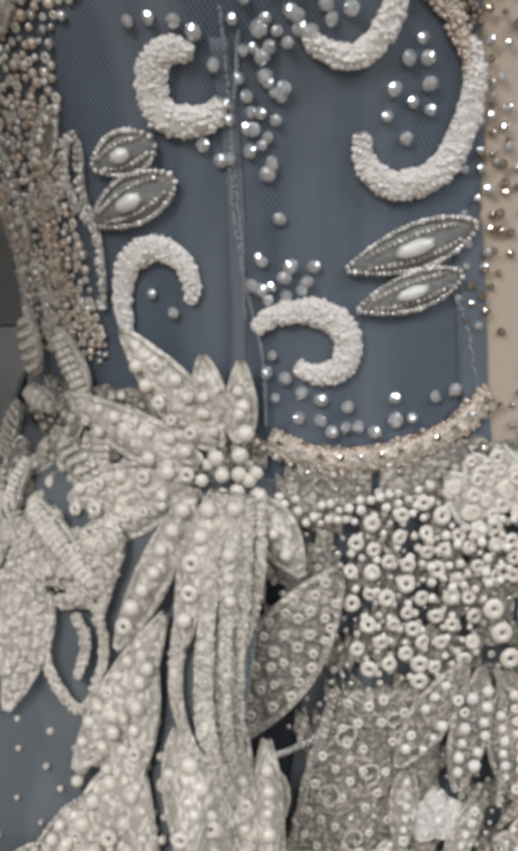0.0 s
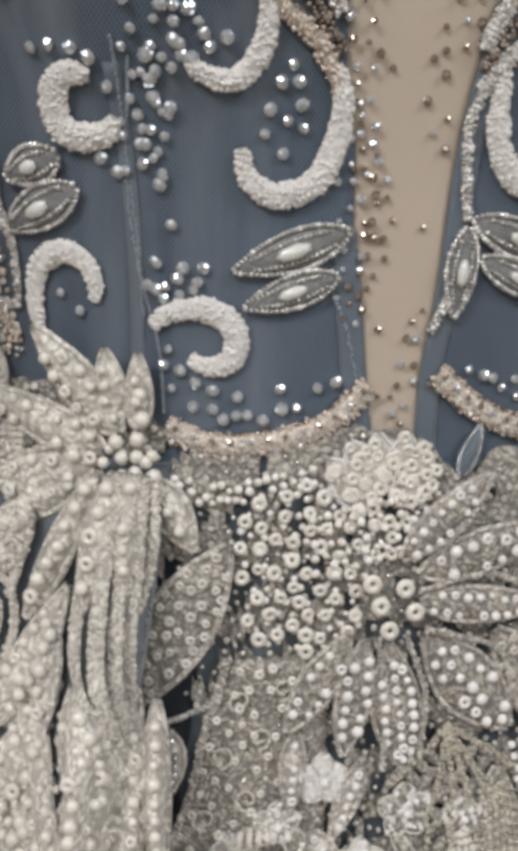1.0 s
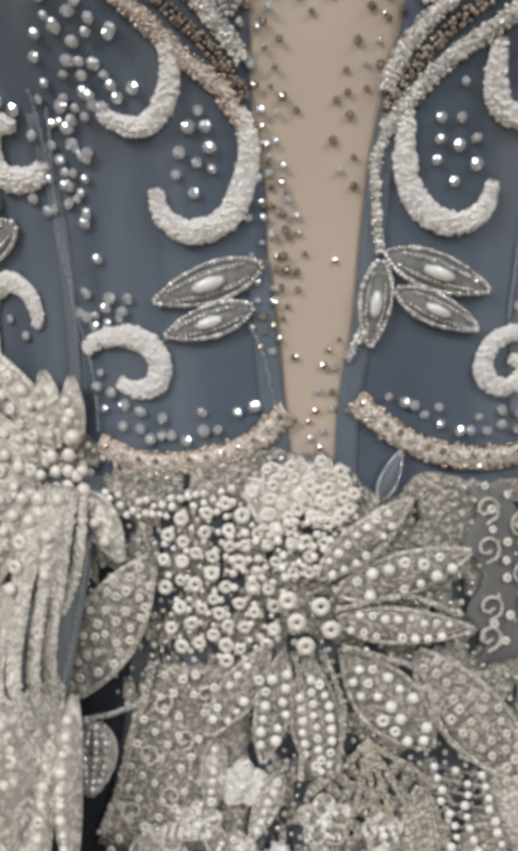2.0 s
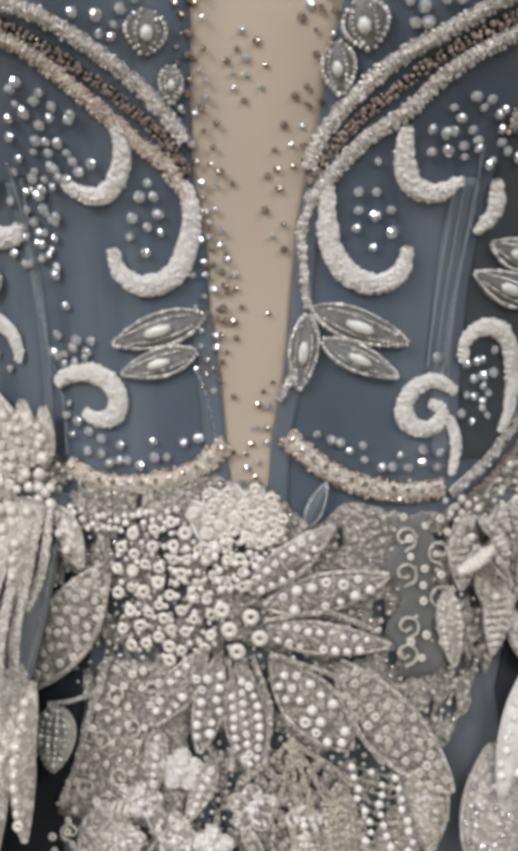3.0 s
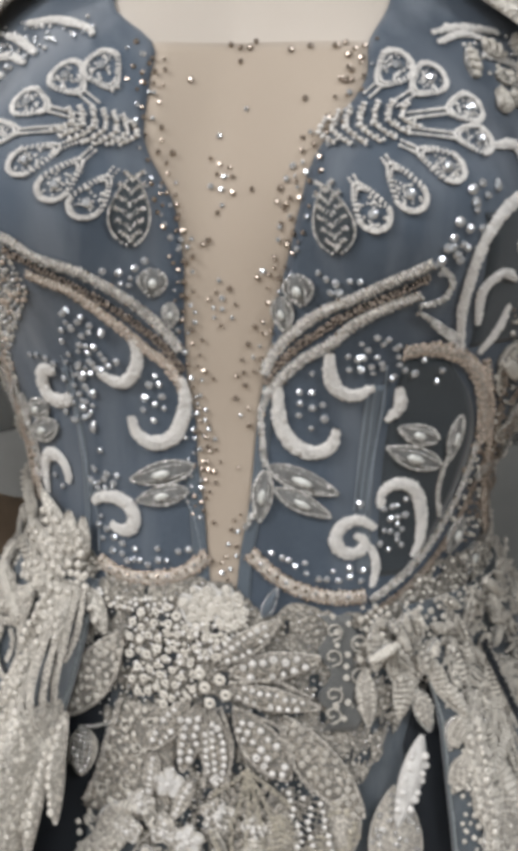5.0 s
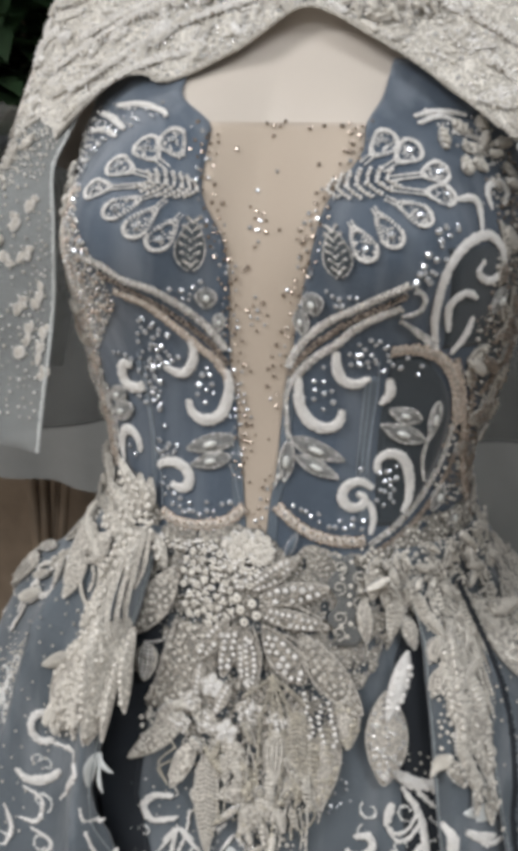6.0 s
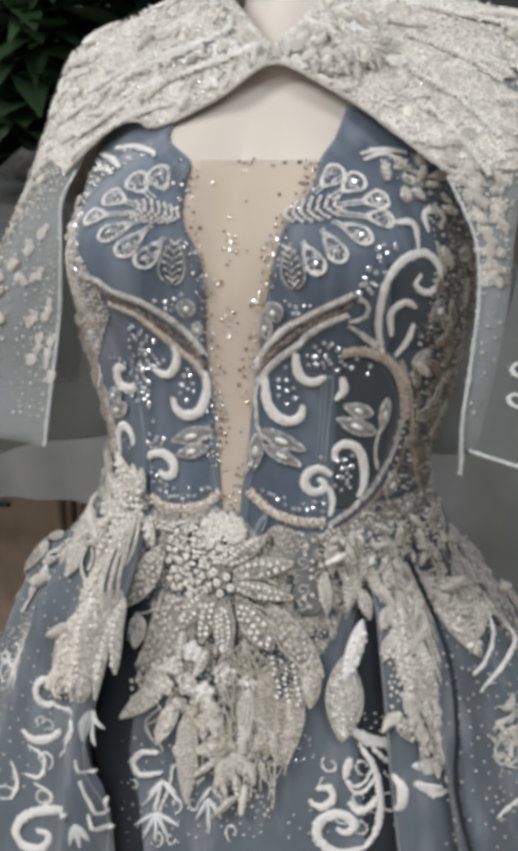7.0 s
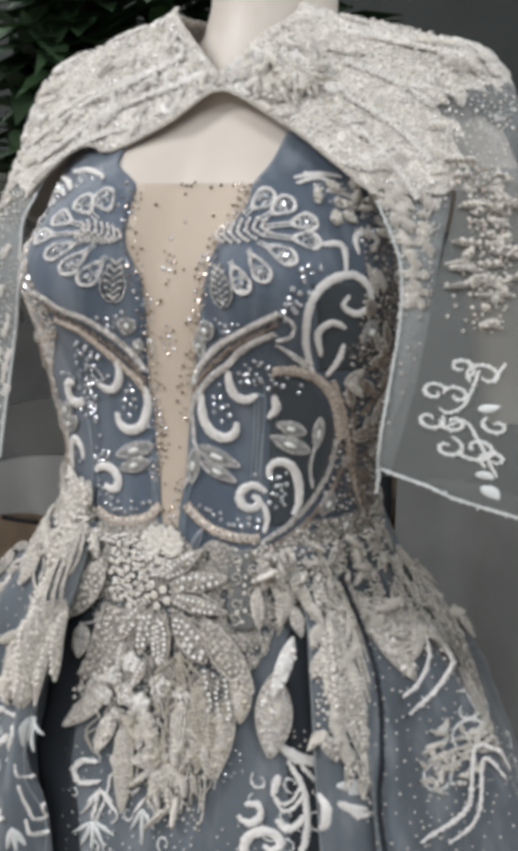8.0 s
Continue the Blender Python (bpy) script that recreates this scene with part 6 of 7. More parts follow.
# lace round the flower at the wearer's right hip, and up the dim side
strew(waist_lace, [(-70.8, 1.075), (-60.7, 1.0845), (-48.6, 1.0668), (-39.9, 1.062), (-41.2, 1.0363), (-57.0, 1.0299), (-64.0, 1.0157)], 16, (0.014, 0.03), (0.005, 0.010), 200, 60, lift=0.003)
strew(bodice, [(60, 1.1), (62, 1.2), (70, 1.3), (105, 1.31), (110, 1.1)], 46, (0.012, 0.026), (0.006, 0.011), 80, 60, lift=0.001, fills=(BRONZE, SEED, BRONZE), pads=(LACE_WARM, LACE_WARM), bulge=0.0015, name="side_leaf")
strew(bodice, [(-58, 1.1), (-64, 1.2), (-70, 1.24), (-105, 1.3), (-110, 1.1)], 40, (0.012, 0.026), (0.005, 0.009), 80, 50, lift=0.001, fills=(PEACH, SEED, SILVER), pads=(LACE_WARM, LACE), bulge=0.0015, name="side_leaf")
strew(over_r, [(56.5, 1.0321), (73.8, 1.0201), (71.6, 0.968), (57.0, 0.9706)], 20, (0.014, 0.03), (0.006, 0.010), -88, 30, on=on_r, lift=0.003)
strew(over_r2, [(74.9, 1.0281), (107.9, 1.0061), (107.3, 0.9518), (73.3, 0.9667)], 20, (0.014, 0.032), (0.006, 0.011), -80, 35, on=on_r2, lift=0.003)


for k, phi in enumerate((5, 8, 11, 14, 17, 20, 23)):
    rope(underskirt, [(phi, 0.94), (phi + random.uniform(-1, 1), 0.9), (phi - 2 + random.uniform(-1, 1), 0.84 + 0.006 * (k % 3))], 0.0016, OLIVE if k % 2 else SEED, lift=0.0045, rows=1, name="bead_string", size=0.0012, core=LACE_WARM)
strew(bodice, [(56.3, 1.34), (71.9, 1.335), (75.9, 1.2923), (63.5, 1.2812), (52.5, 1.3187)], 16, (0.008, 0.016), (0.004, 0.007), -20, 60, lift=0.001, kinds=("crumbs", "veins"), bulge=0.0015, name="shoulder_leaf")
strew(bodice, [(-70, 1.336), (-66, 1.3), (-50, 1.276), (-58, 1.27), (-72, 1.29)], 9, (0.006, 0.012), (0.004, 0.006), -90, 50, lift=0.001, kinds=("crumbs", "veins"), bulge=0.0015, name="shoulder_leaf")


def curls(parent, poly, count, sizes, on, mat=WHITE):
    """Small embroidered curls strewn over a patch."""
    xs, ys = [p[0] for p in poly], [p[1] for p in poly]
    made = 0
    while made < count:
        x, y = random.uniform(min(xs), max(xs)), random.uniform(min(ys), max(ys))
        if not inside(poly, x, y):
            continue
        made += 1
        s, a0, w = random.uniform(*sizes), random.uniform(0, 6.28), random.choice((-1, 1))
        pts = [(x + math.cos(a0 + w * t) * s * (1 - t / 7) / 0.0032, y + math.sin(a0 + w * t) * s * (1 - t / 7)) for t in (-1.2, -0.4, 0.4, 1.2, 2.0, 2.8, 3.6, 4.4)]
        scroll(parent, pts, s * 0.24, on=on, lift=0.0003, mat=CHALK, crumbs=WHITE_SEED, name="embroidered_scroll", coarse=0.0008, taper=0.3)


curls(over_l, [(-78.9, 0.8515), (-77.4, 0.9258), (-59.0, 0.9247), (-42.3, 0.8729), (-34.2, 0.7746), (-59.7, 0.7261)], 9, (0.004, 0.008), on_l)
curls(over_l, [(-62, 0.98), (-95, 0.98), (-95, 0.8), (-62, 0.8)], 14, (0.006, 0.013), on_l)
curls(over_r2, [(71.8, 0.9286), (103.8, 0.8811), (101.9, 0.7851), (70.6, 0.8265), (64.6, 0.8314)], 9, (0.006, 0.011), on_r2)
sow(over_l, [(-50, 0.98), (-95, 0.98), (-95, 0.8), (-50, 0.8)], 0.006, (0.0008, 0.0013), [SMALL, PEBBLE], [SEED, SEED], on=on_l, name="bead_dots", clump=0.08)
sow(over_r2, [(62, 1.0), (100, 0.99), (100, 0.8), (55, 0.8)], 0.006, (0.0008, 0.0013), [SMALL, PEBBLE], [SEED, SEED], on=on_r2, name="bead_dots", clump=0.08)


strew(underskirt, [(-22, 0.915), (-18, 0.875), (0, 0.85), (18, 0.83), (24, 0.9), (0, 0.915)], 22, (0.014, 0.03), (0.004, 0.008), -90, 30, lift=0.003, fills=(OLIVE, SEED, PEARL))
sow(underskirt, [(-24, 0.93), (-16, 0.89), (-4, 0.88), (6, 0.83), (20, 0.83), (26, 0.92)], 0.0032, (0.0008, 0.0017), [PEBBLE, SMALL, RING], [SEED, OLIVE, PEARL], lift=0.001, name="bead_field", clump=-0.02)
strew(over_r, [(OVER_R(z) + 1, z) for z in (1.04, 1.0, 0.96, 0.92, 0.9)] + [(OVER_R2(z) + 1, z) for z in (0.88, 0.92, 0.96, 1.0, 1.04)], 34, (0.012, 0.028), (0.005, 0.010), -86, 25, on=on_r, lift=0.002)
sow(over_r, [(OVER_R(z) + 1, z) for z in (1.04, 1.0, 0.96, 0.92)] + [(OVER_R2(z) + 1, z) for z in (0.9, 0.94, 0.98, 1.04)], 0.003, (0.0009, 0.002), [PEBBLE, SMALL, RING], [SEED, PEARL, SEED], on=on_r, lift=0.0015, name="bead_field", clump=-0.05)
strew(over_l, [(-70, 1.0), (-84, 0.985), (-86, 0.93), (-74, 0.95)], 12, (0.014, 0.035), (0.005, 0.010), -104, 25, on=on_l, lift=0.003)
sow(over_l, [(-38, 0.99), (-49, 0.985), (-51, 0.94), (-50, 0.89), (-43.5, 0.8859), (-37, 0.93)], 0.003, (0.001, 0.0023), [PEBBLE, SMALL, RING], [SEED, PEARL, SEED], on=on_l, lift=0.002, name="bead_field", clump=-0.1)


sow(over_r, [(55.3, 1.0429), (67.9, 1.0379), (64.0, 1.0029), (63.3, 0.9565), (62.1, 0.911), (58.1, 0.9143), (54.5, 0.9661), (54.1, 1.0006)], 0.0028, (0.0008, 0.0019), [PEBBLE, SMALL, RING], [SEED, LACE_WARM, PEARL], on=on_r, lift=0.004, name="bead_field", clump=-0.15)
sow(over_r2, [(70.7, 1.02), (93.1, 1.0018), (90.4, 0.9607), (84.8, 0.9361), (76.3, 0.957), (67.5, 0.9751)], 0.003, (0.0008, 0.0019), [PEBBLE, SMALL, RING], [SEED, LACE_WARM, PEARL], on=on_r2, lift=0.004, name="bead_field", clump=-0.15)


def above(phi, z, lift=0.0):
    return gown(phi, z, 0.01 + lift)


strew(waist_lace, [(38, 1.062), (80, 1.062), (85, 1.03), (44, 1.02)], 34, (0.009, 0.018), (0.004, 0.007), -88, 40, on=above, lift=0.002, kinds=("crumbs", "veins", "rows"))
sow(waist_lace, [(38, 1.06), (90, 1.06), (90, 1.025), (44, 1.015)], 0.0036, (0.0009, 0.002), [PEBBLE, SMALL, RING], [SEED, PEARL, SEED], on=above, lift=0.001, name="bead_field", clump=-0.05)

# the two lower sprays: stems, side curls and drop petals
for foot, drops in (((-15.5, 0.8397), [(-19.6, 0.8262), (-10.3, 0.833), (-20.7, 0.8153), (-7.8, 0.8242)]), ((1.3, 0.8441), [(-2.6, 0.8285), (6.5, 0.8343)])):
    for e in drops:
        petal(underskirt, foot, e, 0.0032, lift=0.0006, bulge=0.001, edge=None, pad=WHITE, kind="none", name="embroidered_petal")
scroll(underskirt, [(-12.4, 0.8553), (-13.1, 0.8347), (-15.2, 0.8153)], 0.0022, **SPRAY)
scroll(underskirt, [(-8.0, 0.8515), (-4.5, 0.8449), (-1.1, 0.8513)], 0.0025, **SPRAY)
scroll(underskirt, [(49.3, 0.8938), (51.5, 0.8881), (52.2, 0.8801)], 0.0025, **SPRAY)
sow(underskirt, [(46.8, 0.8673), (51.3, 0.8761), (50.2, 0.833), (46.3, 0.8318)], 0.0045, (0.0008, 0.0011), [SMALL], [WHITE_SEED], name="bead_dots")
sow(underskirt, [(24.2, 0.9079), (31.8, 0.9194), (33.1, 0.8826), (26.9, 0.8671)], 0.0036, (0.0009, 0.0018), [PEBBLE, GEM], [CRYSTAL, CRYSTAL], name="crystal_cluster", clump=-0.1)
# finer curls and dots low on the skirts
curls(underskirt, [(29.3, 0.8725), (37.6, 0.8926), (52.4, 0.8802), (50.7, 0.8331), (29.2, 0.8233)], 9, (0.004, 0.0075), gown)
curls(underskirt, [(-28.8, 0.8638), (-20.5, 0.8657), (13.8, 0.8262), (8.9, 0.8083), (-23.8, 0.7826)], 7, (0.004, 0.0065), gown)
sow(underskirt, [(-31.2, 0.8665), (-17.1, 0.8772), (13.8, 0.8262), (37.1, 0.8517), (46.3, 0.8318), (-25.6, 0.7808)], 0.0055, (0.0007, 0.0011), [SMALL, PEBBLE], [SEED, WHITE_SEED], name="bead_dots", clump=0.08)
petal(over_r, (55.9, 0.877), (62.2, 0.8787), 0.005, on=on_r, lift=0.0006, bulge=0.001, edge=None, pad=CHALK, kind="none", name="embroidered_petal")
scroll(over_r, [(55.4, 0.8665), (57.6, 0.8605), (61.4, 0.862)], 0.004, on=on_r, lift=0.0005, mat=WHITE, name="embroidered_scroll", coarse=0.0012)

# ---------- the cape ----------
shoulder_cape = tagged(new("shoulder_cape"), "sheer grey tulle cape with cream lace over the shoulders", "cape")
shoulder_cape.location = (0, 0.03, 1.43)
OPEN = smooth_table(sorted([(13.8, 1.4038), (-17.8, 1.3765), (-36.4, 1.3578), (-56.6, 1.3459), (-60.4, 1.3235), (37.1, 1.3823), (45.5, 1.3654), (49.2, 1.3512), (53.4, 1.3375), (56.0, 1.3241)]))

OPEN_FROM, OPEN_TO = -60.4, 56.0


def yoke_low(phi):
    p = (phi + 180) % 360 - 180
    if OPEN_FROM < p < OPEN_TO:
        return OPEN(p)
    return 1.326 + 0.012 * noise.noise(Vector((p * 0.11, 0, 5))) + 0.008 * noise.noise(Vector((p * 0.4, 2, 5)))


def yoke_top(phi):
    p = abs((phi + 170) % 360 - 180)
    return 1.4165 + 0.0615 * min(1.0, p / 62) ** 0.85


def yoke(phi, u):
    z0 = yoke_low(phi)
    return z0 + (yoke_top(phi) - z0) * u


cols, rows_ = 200, 26
outer, inner = [], []
for j in range(cols):
    phi = -180 + 360 * j / cols
    for i in range(rows_ + 1):
        z = yoke(phi, (i / rows_) ** 0.8)
        ruck = 0.003 * noise.noise(Vector((phi * 0.07, z * 60, 1))) + 0.002 * noise.noise(Vector((phi * 0.25, z * 120, 2)))
        p, n = cape_at(phi, z, 0.001 + (ruck if i else 0))
        outer.append(p)
        inner.append(p - n * 0.0016)
g, nn = rows_ + 1, cols * (rows_ + 1)
faces = [(j * g + i, ((j + 1) % cols) * g + i, ((j + 1) % cols) * g + i + 1, j * g + i + 1) for j in range(cols) for i in range(rows_)]
rim = [(j * g + e, ((j + 1) % cols) * g + e, ((j + 1) % cols) * g + e + nn, j * g + e + nn) for j in range(cols) for e in (0, rows_)]
b = Build()


def lace_limit(phi, z):
    """True where the shoulder is bare tulle, beyond the ragged end of the lace."""
    ragged = 3.5 * noise.noise(Vector((phi * 0.3, z * 90, 4))) + 2.5 * noise.noise(Vector((phi * 0.9, z * 240, 8)))
    return 72 + max(0.0, z - 1.392) * 900 + ragged < phi < 150


for kind_no, wanted in ((0, False), (1, True)):
    chosen = [q for q in faces if lace_limit(-180 + 360 * (q[0] // g) / cols, outer[q[0]][2]) == wanted]
    b.raw(outer + inner if not wanted else outer, chosen + ([tuple(i + nn for i in reversed(q)) for q in chosen] + rim if not wanted else []), kind_no)
cape_yoke = b.done("yoke", [YOKE_LACE, TULLE], shoulder_cape, "cream corded lace yoke")

# corded edge of the opening
rope(cape_yoke, [(p, OPEN(p)) for p in [OPEN_FROM + (10 - OPEN_FROM) * i / 10 for i in range(11)]], 0.003, SEED, cape_at, 0.002, 2, "edge_cord", 0.001, LACE)
rope(cape_yoke, [(p, OPEN(p)) for p in [10 + (OPEN_TO - 10) * i / 9 for i in range(10)]], 0.003, SEED, cape_at, 0.002, 2, "edge_cord", 0.001, LACE)

# lace leaves, cords and pearls over the yoke
for k in range(260):
    phi = random.uniform(-115, 115)
    z = yoke(phi, random.uniform(0.04, 0.92))
    a = random.choice((radians(-60), radians(-120), radians(180), 0)) + random.gauss(0, 0.5)
    l = random.uniform(0.012, 0.03)
    tip = (phi + math.cos(a) * l / 0.0036, z + math.sin(a) * l * 0.6)
    if z > 1.465 or lace_limit(max(phi, tip[0]), z) or tip[1] < yoke_low(tip[0]) + 0.003 or tip[1] > yoke_top(tip[0]) - 0.004:
        continue
    petal(cape_yoke, (phi, z), tip, random.uniform(0.005, 0.010), on=cape_at, lift=0.0022, bulge=0.0015, edge=WHITE_SEED, pad=YOKE_LACE, fill=random.choice((SEED, WHITE_SEED, PEARL)), size=random.uniform(0.0009, 0.0015), edge_size=0.0006, kind=random.choice(("rows", "crumbs", "veins", "crumbs")), name="lace_leaf")
for pts in ([(0.6, 1.4164), (-33.0, 1.4009), (-50.0, 1.3842), (-62.8, 1.3519)], [(-21.0, 1.4323), (-42.1, 1.4157), (-57.3, 1.4005), (-69.6, 1.3705)], [(-32.4, 1.4234), (-54.6, 1.4105), (-68.0, 1.3877)], [(61.2, 1.4202), (67.1, 1.4073), (71.5, 1.3874)], [(58.2, 1.3954), (63.7, 1.3751), (66.7, 1.3478)], [(57.7, 1.3711), (60.8, 1.3474), (62.4, 1.3207)], [(63.7, 1.4464), (71.7, 1.4367), (79.8, 1.4247)], [(-34.2, 1.3765), (-48.4, 1.3671), (-58.7, 1.3447)]):
    rope(cape_yoke, pts, 0.006, WHITE_SEED, cape_at, 0.0025, 4, "corded_line", 0.0009, YOKE_LACE)
ring_low = [(p, yoke_low(p) + 0.003) for p in range(-120, 76, 5)]
sow(cape_yoke, ring_low + [(p, yoke_top(p) - 0.006) for p in range(100, -121, -5)], 0.003, (0.0006, 0.0016), [SMALL, PEBBLE, RING], [WHITE_SEED, PEARL, SILVER], on=cape_at, lift=0.0016, name="bead_field", clump=-0.22)
# the gathered knot beside the neck: folds drawn together at one point
KNOT = (47.6, 1.4131)
for k in range(16):
    a = 2 * math.pi * k / 16 + random.uniform(-0.12, 0.12)
    l = random.uniform(0.016, 0.026)
    tip = (KNOT[0] + math.cos(a) * l / 0.0024, min(KNOT[1] + math.sin(a) * l * 0.8, yoke_top(KNOT[0]) - 0.004))
    petal(cape_yoke, KNOT, tip, 0.0062, on=cape_at, lift=0.0035, bulge=0.0045, edge=SEED, pad=YOKE_LACE, fill=WHITE_SEED, size=0.0011, kind=random.choice(("none", "crumbs")), name="knot_fold", edge_size=0.0006)
strew(cape_yoke, [(34.7, 1.4187), (46.7, 1.4283), (56.9, 1.4228), (57.4, 1.4037), (51.5, 1.3876), (41.3, 1.3904), (31.5, 1.4017)], 18, (0.010, 0.018), (0.004, 0.009), 200, 90, on=cape_at, lift=0.003, pads=(YOKE_LACE, LACE), kinds=("veins", "crumbs", "rows"), name="knot_leaf", bulge=0.004)

# sheer falls
FALL_R = edge([(56.0, 1.3241), (56.0, 1.2792), (53.4, 1.2356), (50.3, 1.1923), (47.5, 1.1405)])
FALL_L = edge([(-58.3, 1.3275), (-58.5, 1.3025), (-50.4, 1.2411), (-47.6, 1.179), (-48.3, 1.1134)])

FALL_RO = edge([(69.5, 1.3366), (61.0, 1.2762), (57.1, 1.2364), (53.3, 1.1933), (49.1, 1.1379)])


def fall_wave(phi, z):
    k = min(1, max(0, (1.34 - z) / 0.15))
    return k * (0.008 * math.sin(radians(phi * 9)) + 0.004 * math.sin(radians(phi * 23 + 400 * z)))


fall_r = sheet("front_fall", cape_at, FALL_R, FALL_RO, 1.14, 1.338, 26, 22, TULLE, -0.001, 0.0006, shoulder_cape, None, "sheer grey tulle fall")
fall_l = sheet("front_fall", cape_at, lambda z: -112, FALL_L, 1.102, 1.338, 26, 36, TULLE, -0.001, 0.0006, shoulder_cape, fall_wave, "sheer grey tulle fall")


def back_lift(phi, z):
    k = min(1.0, max(0.0, (1.37 - z) / 0.06))
    far = min(1.0, max(0.0, (phi - 112) / 25))
    return 0.002 + k * (0.018 + far * (0.012 * math.sin(radians(phi * 8)) + 0.006 * math.sin(radians(phi * 19 + 300 * z))))


def on_back(phi, z, lift=0.0):
    return cape_at(phi, z, back_lift(phi, z) + lift)


def on_fall(phi, z, lift=0.0):
    return cape_at(phi, z, -0.001 + (fall_wave(phi, z) if phi < 0 else 0.0) + lift)


def hem(phi):
    return max(1.03, 1.144 - 0.002 * max(0.0, phi - 47))


def on_hem(phi, z, lift=0.0):
    """The back fall with its rising hem; z runs as if the hem were level."""
    h = hem(phi)
    z = h + (z - 1.03) / 0.31 * (1.34 - h)
    return cape_at(phi, z, back_lift(phi, z) + lift)


back_fall = sheet("back_fall", on_hem, lambda z: FALL_RO(1.13 + (z - 1.03) * 0.68) - 0.5, lambda z: 282, 1.03, 1.34, 40, 140, TULLE_SHADED, 0.0, 0.0006, shoulder_cape, None, "sheer grey tulle back fall with white scrolls")
rope(back_fall, [(p, 1.031) for p in range(49, 180, 5)], 0.0026, CHALK, on_hem, 0.0005, 2, "hem_cord", 0.0010)
rope(back_fall, [(p, 1.031) for p in range(184, 282, 8)], 0.0026, CHALK, on_hem, 0.0005, 2, "hem_cord", 0.0010)
rope(fall_l, [(p, 1.104) for p in (-110, -98, -86, -74, -60)], 0.0026, CHALK, on_fall, 0.0005, 2, "hem_cord", 0.0010)
rope(fall_l, [(FALL_L(z), z) for z in (1.104, 1.14, 1.18, 1.22, 1.26, 1.3, 1.325)], 0.0026, CHALK, on_fall, 0.0005, 2, "edge_cord", 0.0010)
rope(fall_r, [(FALL_R(z), z) for z in (1.124, 1.16, 1.2, 1.24, 1.28, 1.32)], 0.0022, CHALK, on_fall, 0.0005, 2, "edge_cord", 0.0010)

# lace climbing down the falls
for k in range(64):
    z = 1.338 - 0.085 * random.random() ** 1.5
    phi = random.uniform(FALL_R(z) + 1, FALL_RO(z) - 2)
    a = random.uniform(0, 6.28)
    petal(fall_r, (phi, z), (phi + 1.8 * math.cos(a), z + 0.009 * math.sin(a)), 0.005, on=on_fall, lift=0.001, bulge=0.0012, edge=SEED, pad=LACE, fill=SEED, size=0.0011, kind=random.choice(("crumbs", "veins")), name="lace_leaf", edge_size=0.0006)
sow(fall_r, [(FALL_R(z) + 0.5, z) for z in (1.335, 1.31, 1.28, 1.25)] + [(FALL_RO(z) - 0.5, z) for z in (1.25, 1.28, 1.31, 1.335)], 0.0026, (0.0006, 0.0014), [SMALL, PEBBLE, RING], [WHITE_SEED, SEED, SEED], on=on_fall, lift=0.0008, name="bead_field", clump=-0.15)
sow(fall_r, [(FALL_R(z) + 0.5, z) for z in (1.26, 1.22, 1.16)] + [(FALL_RO(z) - 0.5, z) for z in (1.16, 1.22, 1.26)], 0.006, (0.0008, 0.0014), [SMALL, PEBBLE], [SEED, SEED], on=on_fall, lift=0.0008, name="bead_field")
for k in range(26):
    z = random.uniform(1.19, 1.33)
    phi = random.uniform(-100, -66) if z > 1.26 else random.uniform(-72, -62)
    a = random.uniform(0, 6.28)
    petal(fall_l, (phi, z), (phi + 3.5 * math.cos(a), z + 0.012 * math.sin(a)), 0.008, on=on_fall, lift=0.002, bulge=0.002, edge=SEED, pad=LACE, fill=SEED, size=0.0014, kind="crumbs", name="lace_leaf")
sow(fall_l, [(-60, 1.11), (-66, 1.11), (-72, 1.2), (-104, 1.3), (-104, 1.33), (-63, 1.33)], 0.0055, (0.0009, 0.0018), [SMALL, PEBBLE], [SEED, PEARL], on=on_fall, lift=0.001, name="bead_field")
for pts in ([(-78, 1.19), (-80, 1.2), (-83, 1.195), (-82, 1.18), (-79, 1.178)], [(-76, 1.15), (-79, 1.155), (-81, 1.14), (-79, 1.125), (-76, 1.13)], [(-84, 1.16), (-86, 1.17), (-88, 1.155), (-86, 1.14)]):
    scroll(fall_l, pts, 0.005, on=on_fall, lift=0.0005, mat=WHITE, name="embroidered_scroll", coarse=0.0012)

sow(fall_l, [(-60, 1.334), (-60.5, 1.29), (-72, 1.28), (-100, 1.3), (-100, 1.334)], 0.0028, (0.0006, 0.0014), [SMALL, PEBBLE, RING], [WHITE_SEED, SEED, SEED], on=on_fall, lift=0.001, name="bead_field", clump=-0.1)
sow(fall_l, [(-55.7, 1.2755), (-62.0, 1.2702), (-59.6, 1.1988), (-57.8, 1.1258), (-49.9, 1.1218), (-49.9, 1.2026)], 0.0042, (0.0006, 0.0015), [SMALL, PEBBLE], [WHITE_SEED, SEED], on=on_fall, lift=0.001, name="bead_field", clump=-0.05)
for phi, z in [(-52.4, 1.2193), (-53.3, 1.2057), (-57.1, 1.2088), (-49.7, 1.1939), (-54.0, 1.1876), (-50.1, 1.176), (-55.5, 1.1778), (-48.2, 1.1591), (-60.5, 1.2793), (-61.5, 1.2658), (-60.9, 1.2346), (-58.3, 1.2442)]:
    for k in range(3):
        a = random.uniform(0, 6.28)
        petal(fall_l, (phi, z), (phi + 1.6 * math.cos(a), z + 0.010 * math.sin(a)), 0.005, on=on_fall, lift=0.001, bulge=0.001, edge=WHITE_SEED, pad=LACE, fill=SEED, size=0.0011, kind="crumbs", name="lace_leaf", edge_size=0.0006)

